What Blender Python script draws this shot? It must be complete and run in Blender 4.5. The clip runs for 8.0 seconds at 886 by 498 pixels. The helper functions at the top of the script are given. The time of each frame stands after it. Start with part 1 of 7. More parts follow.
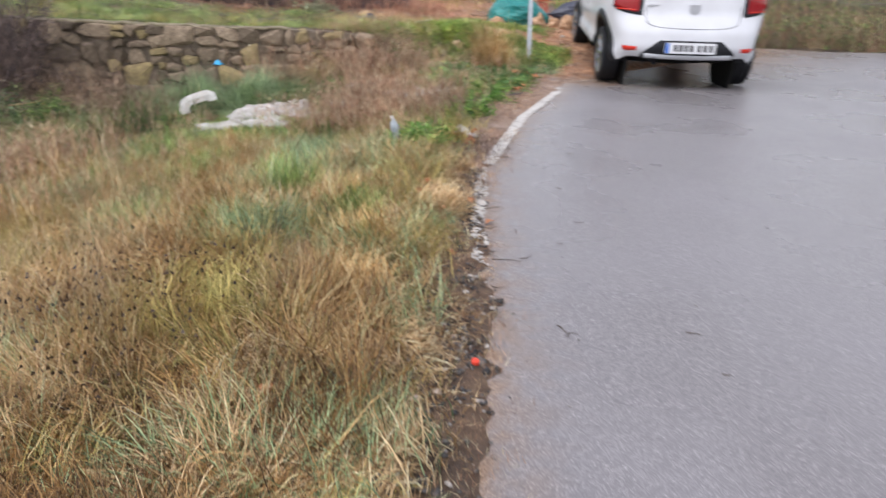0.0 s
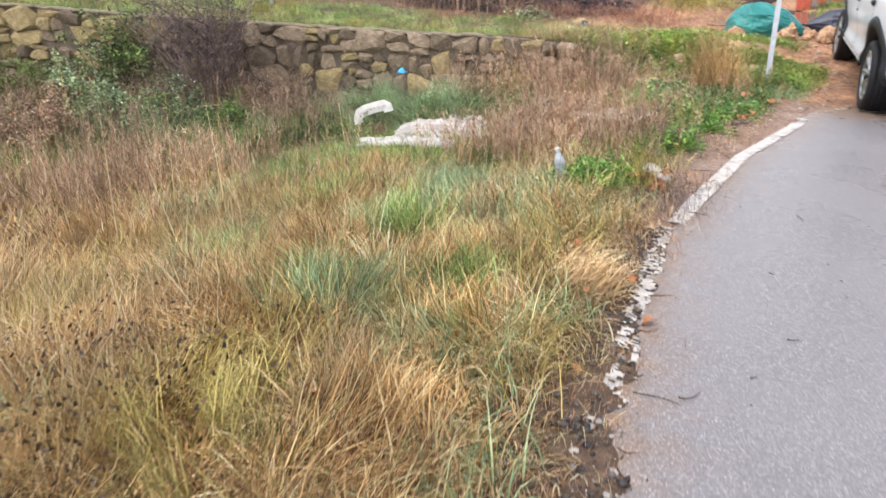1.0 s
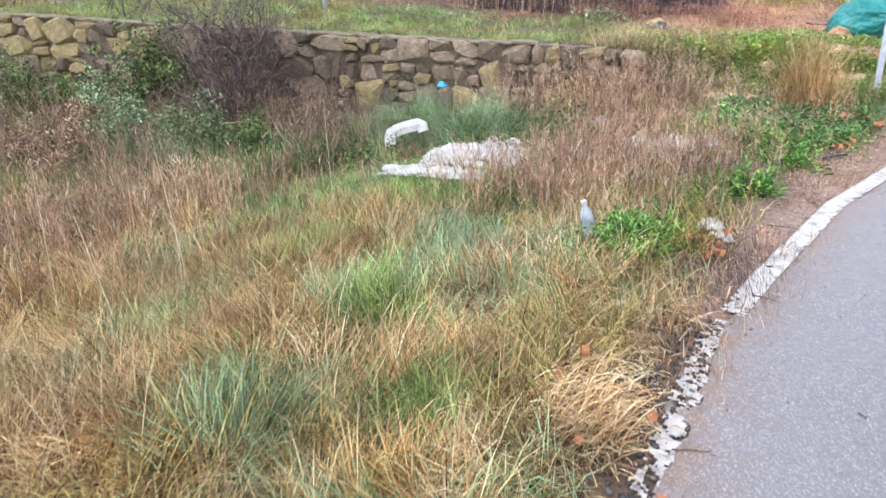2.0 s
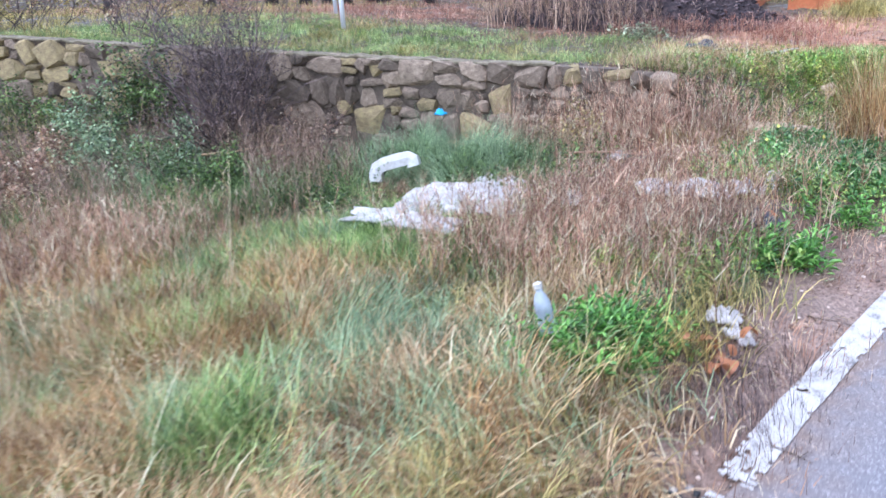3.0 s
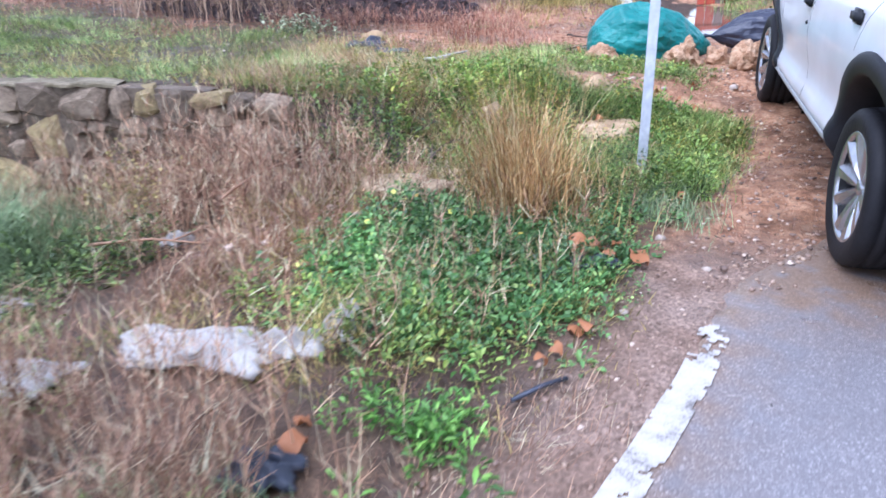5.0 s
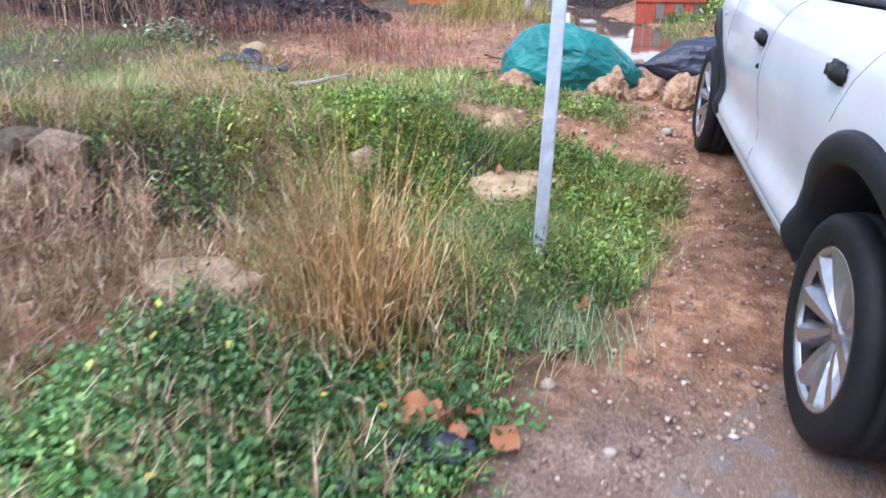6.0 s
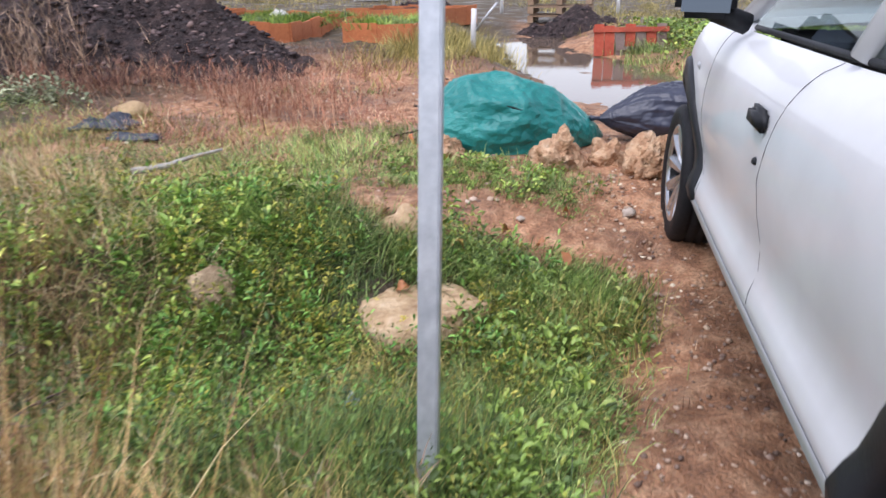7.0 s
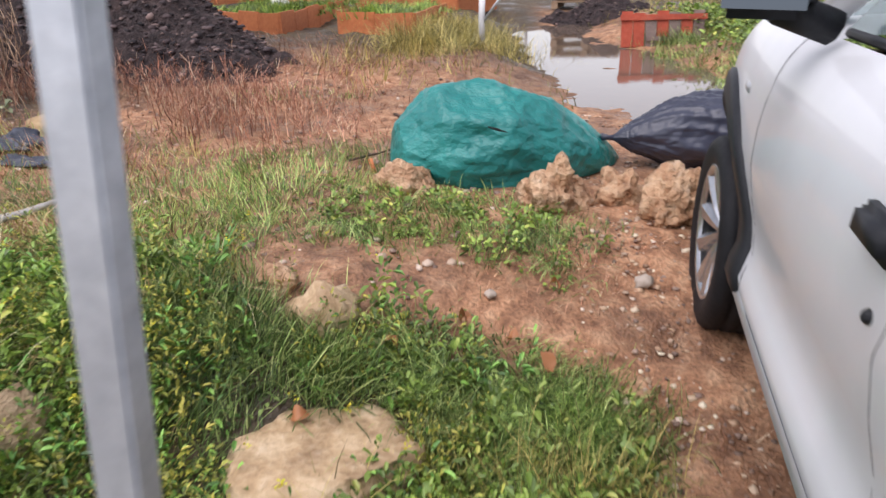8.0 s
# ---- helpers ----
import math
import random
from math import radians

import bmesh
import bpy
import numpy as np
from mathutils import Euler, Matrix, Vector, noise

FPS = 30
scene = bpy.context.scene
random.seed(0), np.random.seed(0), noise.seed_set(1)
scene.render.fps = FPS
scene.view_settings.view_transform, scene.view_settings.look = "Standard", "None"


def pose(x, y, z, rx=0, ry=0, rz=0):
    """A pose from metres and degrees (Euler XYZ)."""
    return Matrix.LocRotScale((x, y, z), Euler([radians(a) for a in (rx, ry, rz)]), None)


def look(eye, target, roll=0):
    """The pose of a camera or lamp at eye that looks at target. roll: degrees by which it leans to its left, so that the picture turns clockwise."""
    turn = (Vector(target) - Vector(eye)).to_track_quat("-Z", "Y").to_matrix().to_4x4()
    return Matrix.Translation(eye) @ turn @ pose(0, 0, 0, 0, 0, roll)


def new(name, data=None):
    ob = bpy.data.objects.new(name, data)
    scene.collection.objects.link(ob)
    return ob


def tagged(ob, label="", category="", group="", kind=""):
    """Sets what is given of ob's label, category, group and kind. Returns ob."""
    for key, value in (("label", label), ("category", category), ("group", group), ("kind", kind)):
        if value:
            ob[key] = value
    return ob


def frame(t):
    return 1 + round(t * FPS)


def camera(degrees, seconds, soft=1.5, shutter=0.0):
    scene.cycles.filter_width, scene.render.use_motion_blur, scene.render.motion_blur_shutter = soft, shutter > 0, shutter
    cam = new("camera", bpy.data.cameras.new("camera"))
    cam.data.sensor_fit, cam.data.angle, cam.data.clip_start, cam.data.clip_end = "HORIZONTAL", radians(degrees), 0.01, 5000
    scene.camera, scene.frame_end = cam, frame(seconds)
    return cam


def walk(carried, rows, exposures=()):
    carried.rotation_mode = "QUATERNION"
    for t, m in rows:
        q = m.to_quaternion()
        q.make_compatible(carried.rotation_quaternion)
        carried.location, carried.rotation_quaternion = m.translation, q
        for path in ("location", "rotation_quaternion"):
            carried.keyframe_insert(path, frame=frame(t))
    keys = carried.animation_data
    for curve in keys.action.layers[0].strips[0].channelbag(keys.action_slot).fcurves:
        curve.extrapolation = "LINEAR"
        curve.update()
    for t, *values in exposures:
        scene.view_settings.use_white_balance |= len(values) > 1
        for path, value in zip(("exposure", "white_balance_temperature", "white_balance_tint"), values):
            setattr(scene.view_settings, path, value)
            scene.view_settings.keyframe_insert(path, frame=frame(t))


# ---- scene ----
cam = camera(63.3, 8.0, soft=1.5, shutter=0.3)
PATH = [
    (0, (0.882, -0.974, 1.479), (0.493, 0.824, 0.695), -0.9),
    (0.2, (0.891, -0.724, 1.457), (0.329, 1.033, 0.684), -0.8),
    (0.5, (0.904, -0.348, 1.423), (0.195, 1.357, 0.655), -0.7),
    (1, (0.923, 0.275, 1.343), (-0.027, 1.867, 0.593), -1.7),
    (1.5, (0.846, 0.833, 1.35), (-0.224, 2.351, 0.606), -1.6),
    (1.7, (0.84, 1.043, 1.374), (-0.25, 2.536, 0.611), -2.4),
    (2.8, (0.719, 2.102, 1.275), (-0.572, 3.46, 0.574), -4.1),
    (3, (0.677, 2.403, 1.241), (-0.611, 3.768, 0.55), -4.1),
    (3.5, (0.621, 2.906, 1.264), (-0.636, 4.285, 0.544), -3.3),
    (4, (0.62, 3.563, 1.247), (-0.413, 5.125, 0.545), -3.9),
    (4.5, (0.604, 4.17, 1.188), (-0.3, 5.787, 0.436), -3.3),
    (4.7, (0.577, 4.399, 1.196), (-0.267, 6.041, 0.428), -3.3),
    (5.8, (0.535, 5.696, 1.175), (-0.123, 7.415, 0.39), 0.0),
    (6, (0.532, 5.917, 1.165), (-0.106, 7.647, 0.391), 0.2),
    (6.5, (0.54, 6.523, 1.176), (-0.095, 8.272, 0.442), -0.6),
    (6.9, (0.496, 6.965, 1.206), (-0.111, 8.728, 0.484), -1.5),
    (7, (0.492, 7.067, 1.203), (-0.094, 8.841, 0.489), -1.3),
    (7.5, (0.513, 7.603, 1.19), (-0.051, 9.384, 0.477), -1.3),
    (7.9, (0.491, 7.954, 1.185), (-0.149, 9.694, 0.435), -2.2),
    (8, (0.483, 8.054, 1.178), (-0.185, 9.784, 0.43), -1.9),
]
EXPOSURES = [(0, 0.7, 6550, 15), (0.9, 1.08, 6750, 14), (1.5, 1.13, 6600, 13), (3.0, 1.25, 5250, 18), (4.5, 1.2, 5300, 20), (6.0, 1.0, 5600, 18), (8.0, 0.63, 6650, 18)]
walk(cam, [(t, look(eye, target, roll)) for t, eye, target, roll in PATH], EXPOSURES)


# ---- world and light: a bright overcast, wet day ----
world = bpy.data.worlds.new("overcast_sky")
scene.world = world
world.use_nodes = True
wn, wl = world.node_tree.nodes, world.node_tree.links
wn.clear()
sky = wn.new("ShaderNodeTexSky")
sky.sky_type, sky.sun_disc = "NISHITA", False
sky.sun_elevation, sky.sun_rotation = radians(62), radians(200)
sky.dust_density, sky.air_density = 1.0, 1.0
dull = wn.new("ShaderNodeHueSaturation")
dull.inputs["Saturation"].default_value = 0.34
back = wn.new("ShaderNodeBackground")
back.inputs["Strength"].default_value = 0.15
out = wn.new("ShaderNodeOutputWorld")
wl.new(sky.outputs[0], dull.inputs["Color"])
wl.new(dull.outputs[0], back.inputs["Color"])
wl.new(back.outputs[0], out.inputs["Surface"])
sun_data = bpy.data.lights.new("sun", "SUN")
sun_data.energy, sun_data.angle, sun_data.color = 1.5, radians(60), (0.97, 0.98, 1.0)
sun = new("sun", sun_data)
sun.matrix_world = look((-4, -9, 20), (0, 0, 0))


# ---- materials ----
def shader(name, rough=0.7, metal=0.0, color=(0.5, 0.5, 0.5)):
    m = bpy.data.materials.new(name)
    m.use_nodes = True
    b = m.node_tree.nodes["Principled BSDF"]
    b.inputs["Roughness"].default_value, b.inputs["Metallic"].default_value = rough, metal
    b.inputs["Base Color"].default_value = (*color, 1)
    return m, m.node_tree.nodes, m.node_tree.links, b


def texture(n, l, kind, scale, detail=4.0, coords="Object"):
    tc = n.new("ShaderNodeTexCoord")
    t = n.new("ShaderNodeTex" + kind)
    t.inputs["Scale"].default_value = scale
    if kind == "Noise":
        t.inputs["Detail"].default_value = detail
    l.new(tc.outputs[coords], t.inputs["Vector"])
    return t


def ramp(n, l, source, stops):
    r = n.new("ShaderNodeValToRGB")
    e = r.color_ramp.elements
    while len(e) < len(stops):
        e.new(0.5)
    for i, (at, c) in enumerate(stops):
        e[i].position, e[i].color = at, (*c, 1)
    l.new(source, r.inputs[0])
    return r


def mix(n, l, fac, a, b, mode="MIX"):
    m = n.new("ShaderNodeMix")
    m.data_type, m.blend_type = "RGBA", mode
    for key, v in ((0, fac), (6, a), (7, b)):
        if hasattr(v, "links"):
            l.new(v, m.inputs[key])
        elif key == 0:
            m.inputs[0].default_value = v
        else:
            m.inputs[key].default_value = (*v, 1)
    return m.outputs[2]


def bump(n, l, b, source, strength, distance=0.01):
    u = n.new("ShaderNodeBump")
    u.inputs["Strength"].default_value, u.inputs["Distance"].default_value = strength, distance
    l.new(source, u.inputs["Height"])
    l.new(u.outputs[0], b.inputs["Normal"])


def mottled(name, stops, scale, rough=0.8, fine=40.0, relief=0.4, metal=0.0, distance=0.01, random_shift=0.0):
    """A surface of several tones at two scales, with relief."""
    m, n, l, b = shader(name, rough, metal)
    big, small = texture(n, l, "Noise", scale, 6), texture(n, l, "Noise", fine, 4)
    c = mix(n, l, 0.35, ramp(n, l, big.outputs[0], stops).outputs[0], ramp(n, l, small.outputs[0], stops).outputs[0])
    if random_shift:
        info = n.new("ShaderNodeObjectInfo")
        hs = n.new("ShaderNodeHueSaturation")
        mr = n.new("ShaderNodeMapRange")
        mr.inputs[3].default_value, mr.inputs[4].default_value = 1 - random_shift, 1 + random_shift
        l.new(info.outputs["Random"], mr.inputs[0])
        l.new(mr.outputs[0], hs.inputs["Value"])
        l.new(c, hs.inputs["Color"])
        c = hs.outputs[0]
    l.new(c, b.inputs["Base Color"])
    bump(n, l, b, small.outputs[0], relief, distance)
    return m


def leafy(name, stops, rough=0.55, glow=0.15, patch=0.0):
    """Blades and leaves: each its own tone, with larger patches, and light passing through."""
    m, n, l, b = shader(name, rough)
    g = n.new("ShaderNodeNewGeometry")
    stops = [(p, tuple(min(0.8, v * (0.68 + 0.62 * p)) for v in col)) for p, col in stops]
    c = ramp(n, l, g.outputs["Random Per Island"], stops).outputs[0]
    if patch:
        t = texture(n, l, "Noise", patch, 2)
        r = ramp(n, l, t.outputs[0], [(0.33, (0.55, 0.55, 0.55)), (0.66, (1.32, 1.32, 1.32))])
        c = mix(n, l, 1.0, c, r.outputs[0], "MULTIPLY")
    l.new(c, b.inputs["Base Color"])
    tr = n.new("ShaderNodeBsdfTranslucent")
    l.new(c, tr.inputs["Color"])
    ms = n.new("ShaderNodeMixShader")
    ms.inputs[0].default_value = glow
    l.new(b.outputs[0], ms.inputs[1])
    l.new(tr.outputs[0], ms.inputs[2])
    l.new(ms.outputs[0], n["Material Output"].inputs["Surface"])
    return m


# ---- the lie of the land ----
WALL_X = [-14, -6.85, -4.88, -3.4, -2.3, -1.2, 0.0, 0.8, 1.6, 2.6, 4.5, 30]
WALL_Y = [2.7, 6.24, 7.23, 7.72, 8.15, 8.35, 8.75, 9.0, 9.4, 11.2, 12.5, 12.5]
EDGE_Y = [-40, -8, -1, 0.6, 1.5, 2.8, 3.7, 4.4, 5.5, 6.6, 7.3, 7.65, 8.0, 8.4, 8.65, 9.3, 10.3, 11.6, 13]
EDGE_X = [3.5, 1.4, 0.72, 0.6, 0.52, 0.27, 0.15, 0.17, 0.24, 0.45, 0.53, 0.68, 0.85, 1.05, 1.25, 1.8, 2.5, 3.2, 40]


def smooth(a, b, v):
    t = np.clip((v - a) / (b - a), 0, 1)
    return t * t * (3 - 2 * t)


WALL_TOP_X, WALL_TOP_Z = [-13, -8.4, -6.75, -5.6, -4.5, -3.5, -2.5, -1.7], [1.4, 1.0, 0.82, 0.715, 0.61, 0.555, 0.48, 0.4]


def height(x, y):
    """The ground's height: road, verge falling to a ditch, terrace behind the wall, track rising to a puddle."""
    x, y = np.asarray(x, float), np.asarray(y, float)
    d = np.interp(y, EDGE_Y, EDGE_X) - x
    low = np.where(d > 0, 0.03 * smooth(0, 0.4, d) - 0.118 * np.clip(d - 0.8, 0, 4), 0.0)
    low = low - 0.03 * np.clip(x - 0.6, 0, 6) - 0.06 * smooth(7.0, 8.3, y) * smooth(-0.2, 0.4, x)
    low = low + 0.2 * np.exp(-((x + 1.4) ** 2 + (y - 7.5) ** 2) / 0.9) * smooth(-2.6, -1.4, x)
    up = np.interp(x, [-8, -4, -2, -0.6, 0.3, 1.5, 4], [0.5, 0.42, 0.33, 0.27, 0.22, 0.22, 0.3]) + 0.004 * np.clip(y - 14, 0, 300)
    up = up + np.interp(x + 0.8 * np.clip(y - 11, 0, 6), [-30, -16, -13, -9.5, -7.5, -5.5, -4], [0.8, 0.62, 0.5, 0.35, 0.2, 0.06, 0])
    behind = np.exp(-((y - np.interp(x, WALL_X, WALL_Y)) / 1.2) ** 2) * (1 - smooth(-1.9, -1.0, x)) * smooth(-20, -13, x)
    up = up + np.clip(np.interp(x, WALL_TOP_X, WALL_TOP_Z) - 0.035 - up, 0, 1) * behind
    up = up + 5.0 * smooth(-26.0, -60.0, x)
    wet = np.exp(-(((x + 0.9 - (16 - y) * 0.38) / 0.85) ** 4)) * smooth(12.3, 13.2, y) * (1 - smooth(19.0, 20.5, y))
    up = up + 0.09 * smooth(0.75, 1.5, np.abs(x + 0.9 - (16 - y) * 0.38)) * smooth(12.3, 13.4, y) * (1 - smooth(21, 24, y)) * smooth(-6, -3, x)
    up = up * (1 - wet) + 0.165 * wet
    up = up + (0.022 * np.sin(x * 4.1 + 1.3 * np.sin(y * 2.7)) * np.sin(y * 3.3 + x) + 0.014 * np.sin(x * 9.7 + y * 4) * np.sin(y * 8.3)) * smooth(12.0, 13.0, y) * (1 - smooth(20, 22, y))
    b = np.interp(x, WALL_X, WALL_Y)
    w = np.interp(x, [-1.9, -1.2, -0.4, 0.4, 3], [0.12, 0.9, 1.4, 1.9, 1.6])
    k = smooth(0, 1, (y - b - 0.05) / w)
    z = low * (1 - k) + up * k
    z = z + 0.02 * np.sin(x * 2.3 + 1) * np.sin(y * 1.7) * smooth(0.2, 1.0, np.abs(d))
    return z


def axis(fine_from, fine_to, step, far):
    a = list(np.arange(fine_from, fine_to, step))
    s, v = step, fine_to
    while v < far:
        a.append(v)
        s *= 1.3
        v += s
    s, v = step * 1.3, fine_from - step
    while v > -far:
        a.insert(0, v)
        s *= 1.3
        v -= s
    return np.array(a)


def mesh_from(name, verts, faces, material, smooth_shade=True):
    me = bpy.data.meshes.new(name)
    me.from_pydata([tuple(v) for v in verts], [], [tuple(f) for f in faces])
    me.materials.append(material)
    if smooth_shade:
        me.polygons.foreach_set("use_smooth", [True] * len(me.polygons))
    me.update()
    return me


def grid_faces(rows, cols, wrap=False):
    f = []
    for i in range(rows - 1):
        for j in range(cols if wrap else cols - 1):
            k = (j + 1) % cols
            f.append((i * cols + j, i * cols + k, (i + 1) * cols + k, (i + 1) * cols + j))
    return f


def part(name, bm, material, parent, label=""):
    """Links a bmesh, or a ready mesh, as one mesh object under a thing or part."""
    if isinstance(bm, bpy.types.Mesh):
        me = bm
    else:
        me = bpy.data.meshes.new(name)
        bm.to_mesh(me)
        bm.free()
        me.materials.append(material)
    ob = new(name, me)
    ob.parent = parent
    return tagged(ob, label)


def thing(name, m, label, category, group=""):
    ob = new(name)
    ob.matrix_world = m
    return tagged(ob, label, category, group)


def block(x0, x1, y0, y1, z0, z1, bevel=0.0):
    bm = bmesh.new()
    bmesh.ops.create_cube(bm, size=1)
    for v in bm.verts:
        v.co = ((x0 + x1) / 2 + v.co.x * (x1 - x0), (y0 + y1) / 2 + v.co.y * (y1 - y0), (z0 + z1) / 2 + v.co.z * (z1 - z0))
    if bevel:
        bmesh.ops.bevel(bm, geom=list(bm.edges), offset=bevel, segments=2, affect="EDGES")
    return bm


# ---- ground ----
def soil_material():
    m, n, l, b = shader("wet_soil", 0.6)
    a = n.new("ShaderNodeVertexColor")
    a.layer_name = "zone"
    sep = n.new("ShaderNodeSeparateColor")
    l.new(a.outputs[0], sep.inputs[0])
    big, mid, fine = texture(n, l, "Noise", 2.3, 8), texture(n, l, "Noise", 14, 8), texture(n, l, "Noise", 75, 6)
    soil = ramp(n, l, mid.outputs[0], [(0.3, (0.055, 0.032, 0.02)), (0.55, (0.11, 0.068, 0.042)), (0.75, (0.18, 0.12, 0.07))]).outputs[0]
    track = ramp(n, l, mid.outputs[0], [(0.3, (0.19, 0.085, 0.043)), (0.5, (0.39, 0.2, 0.108)), (0.72, (0.55, 0.335, 0.2))]).outputs[0]
    pale = ramp(n, l, fine.outputs[0], [(0.3, (0.28, 0.19, 0.145)), (0.7, (0.48, 0.35, 0.275))]).outputs[0]
    trodden = ramp(n, l, mid.outputs[0], [(0.3, (0.12, 0.075, 0.05)), (0.7, (0.25, 0.16, 0.115))]).outputs[0]
    pale = mix(n, l, ramp(n, l, big.outputs[0], [(0.47, (0, 0, 0)), (0.6, (0.85, 0.85, 0.85))]).outputs[0], pale, trodden)
    turf = ramp(n, l, mid.outputs[0], [(0.3, (0.055, 0.044, 0.022)), (0.7, (0.14, 0.1, 0.055))]).outputs[0]
    c = mix(n, l, sep.outputs[0], soil, track)
    c = mix(n, l, sep.outputs[1], c, pale)
    c = mix(n, l, sep.outputs[2], c, turf)
    c = mix(n, l, 0.55, c, ramp(n, l, fine.outputs[0], [(0.36, (0.5, 0.5, 0.5)), (0.64, (1.35, 1.35, 1.35))]).outputs[0], "MULTIPLY")
    c = mix(n, l, 0.8, c, ramp(n, l, big.outputs[0], [(0.36, (0.5, 0.48, 0.46)), (0.62, (1.2, 1.2, 1.2))]).outputs[0], "MULTIPLY")
    l.new(c, b.inputs["Base Color"])
    r = ramp(n, l, big.outputs[0], [(0.36, (0.3, 0.3, 0.3)), (0.56, (0.8, 0.8, 0.8))])
    l.new(r.outputs[0], b.inputs["Roughness"])
    both = mix(n, l, 0.45, mid.outputs[0], fine.outputs[0])
    bump(n, l, b, both, 0.9, 0.03)
    return m


GX, GY = axis(-9.0, 3.0, 0.06, 900), axis(-1.5, 19.0, 0.07, 900)
gx, gy = np.meshgrid(GX, GY)
rng = np.random.default_rng(3)
gz = height(gx, gy)
near = (np.abs(gx + 3) < 7) & (gy < 20) & (gy > -2)
off_road = smooth(0.0, 0.25, np.interp(gy, EDGE_Y, EDGE_X) - gx)
gz = gz - 0.05 * (1 - smooth(-0.2, -0.1, np.interp(gy, EDGE_Y, EDGE_X) - gx)) + near * off_road * rng.normal(0, 0.008, gz.shape)
ground_mesh = mesh_from("ground", np.stack([gx.ravel(), gy.ravel(), gz.ravel()], 1), grid_faces(len(GY), len(GX)), soil_material())
d_edge = np.interp(gy, EDGE_Y, EDGE_X) - gx
zone = np.zeros((gx.size, 4), np.float32)
on_track = smooth(7.0, 7.6, gy) * (1 - smooth(19, 22, gy)) * smooth(-0.05, 0.3, gx - 0.1 + 0.38 * np.clip(gy - 13, 0, 9)) * (1 - smooth(1.8, 2.6, gx + 0.38 * np.clip(gy - 13, 0, 9)))
bare = smooth(9.5, 9.9, gy) * (1 - smooth(13, 15, gy)) * smooth(-4, -2.6, gx) * (1 - smooth(0.2, 0.8, gx))
bank = np.exp(-(((gx + 1.3) / 0.42) ** 2 + ((gy - 7.15) / 0.38) ** 2))
zone[:, 0] = np.clip(on_track + bare + bank, 0, 1).ravel()
zone[:, 1] = ((1 - smooth(0.1, 0.55, d_edge)) * (1 - smooth(7.2, 8.2, gy)) * smooth(3.4, 4.2, gy)).ravel()
zone[:, 2] = (np.clip(smooth(8, 9, gy) * (1 - zone[:, 0].reshape(gx.shape)) - bare, 0, 1) * 0.7 + smooth(25, 40, np.abs(gy))).clip(0, 1).ravel()
zone[:, 2] = np.maximum(zone[:, 2], (0.8 * smooth(0.5, 1.2, d_edge) * np.maximum(smooth(-2.8, -3.8, gx), smooth(0.2, -0.8, gy))).ravel())
zone[:, 3] = 1
ground_mesh.color_attributes.new("zone", "FLOAT_COLOR", "POINT").data.foreach_set("color", zone.ravel())
tagged(new("ground", ground_mesh), "wet reddish brown soil with stones and sparse grass", "ground", kind="structure")


# ---- road ----
def asphalt_material():
    m, n, l, b = shader("wet_asphalt", 0.35)
    big, mid, grit = texture(n, l, "Noise", 0.9, 5), texture(n, l, "Noise", 9, 5), texture(n, l, "Voronoi", 210)
    c = ramp(n, l, grit.outputs["Color"], [(0.1, (0.165, 0.157, 0.163)), (0.7, (0.225, 0.215, 0.222)), (0.97, (0.42, 0.4, 0.4))]).outputs[0]
    c = mix(n, l, 0.6, c, ramp(n, l, big.outputs[0], [(0.3, (0.84, 0.82, 0.8)), (0.7, (1.1, 1.1, 1.12))]).outputs[0], "MULTIPLY")
    film = n.new("ShaderNodeVertexColor")
    film.layer_name = "mud"
    patch = ramp(n, l, mid.outputs[0], [(0.3, (0.25, 0.25, 0.25)), (0.62, (1.4, 1.4, 1.4))]).outputs[0]
    spread = mix(n, l, 1.0, film.outputs[0], patch, "MULTIPLY")
    silt = ramp(n, l, grit.outputs["Color"], [(0.1, (0.15, 0.092, 0.056)), (0.7, (0.27, 0.175, 0.112)), (0.97, (0.46, 0.35, 0.26))]).outputs[0]
    c = mix(n, l, ramp(n, l, spread, [(0.05, (0, 0, 0)), (0.8, (0.9, 0.9, 0.9))]).outputs[0], c, silt)
    l.new(c, b.inputs["Base Color"])
    l.new(ramp(n, l, big.outputs[0], [(0.35, (0.2, 0.2, 0.2)), (0.65, (0.4, 0.4, 0.4))]).outputs[0], b.inputs["Roughness"])
    bump(n, l, b, grit.outputs["Distance"], 0.22, 0.004)
    return m


ASPHALT = asphalt_material()
ry = np.unique(np.concatenate([np.arange(-40, -2, 1.0), np.arange(-2, 9, 0.03), np.arange(9, 11.6, 0.1)]))
rv = []
for y in ry:
    e = np.interp(y, EDGE_Y, EDGE_X)
    e += (0.03 + 0.03 * (y < 3.7)) * noise.noise((0, y * 3, 0)) + (0.025 + 0.03 * (y < 3.7)) * noise.noise((5, y * 11, 0)) if y > -2 else 0
    e -= 0.055 * float(smooth(3.5, 4.2, y))
    for k, t in enumerate((0, 0.05, 0.15, 0.3, 0.6, 1.2, 2.5, 5, 9, 16)):
        x = e + t
        z = float(height(max(x, np.interp(y, EDGE_Y, EDGE_X) + 0.001), y)) + (0.012 if k else -0.03)
        rv.append((x, y, z))
road = new("road", mesh_from("road", rv, [tuple(reversed(f)) for f in grid_faces(len(ry), 10)][::1], ASPHALT))
dirt = np.zeros((len(rv), 4), np.float32)
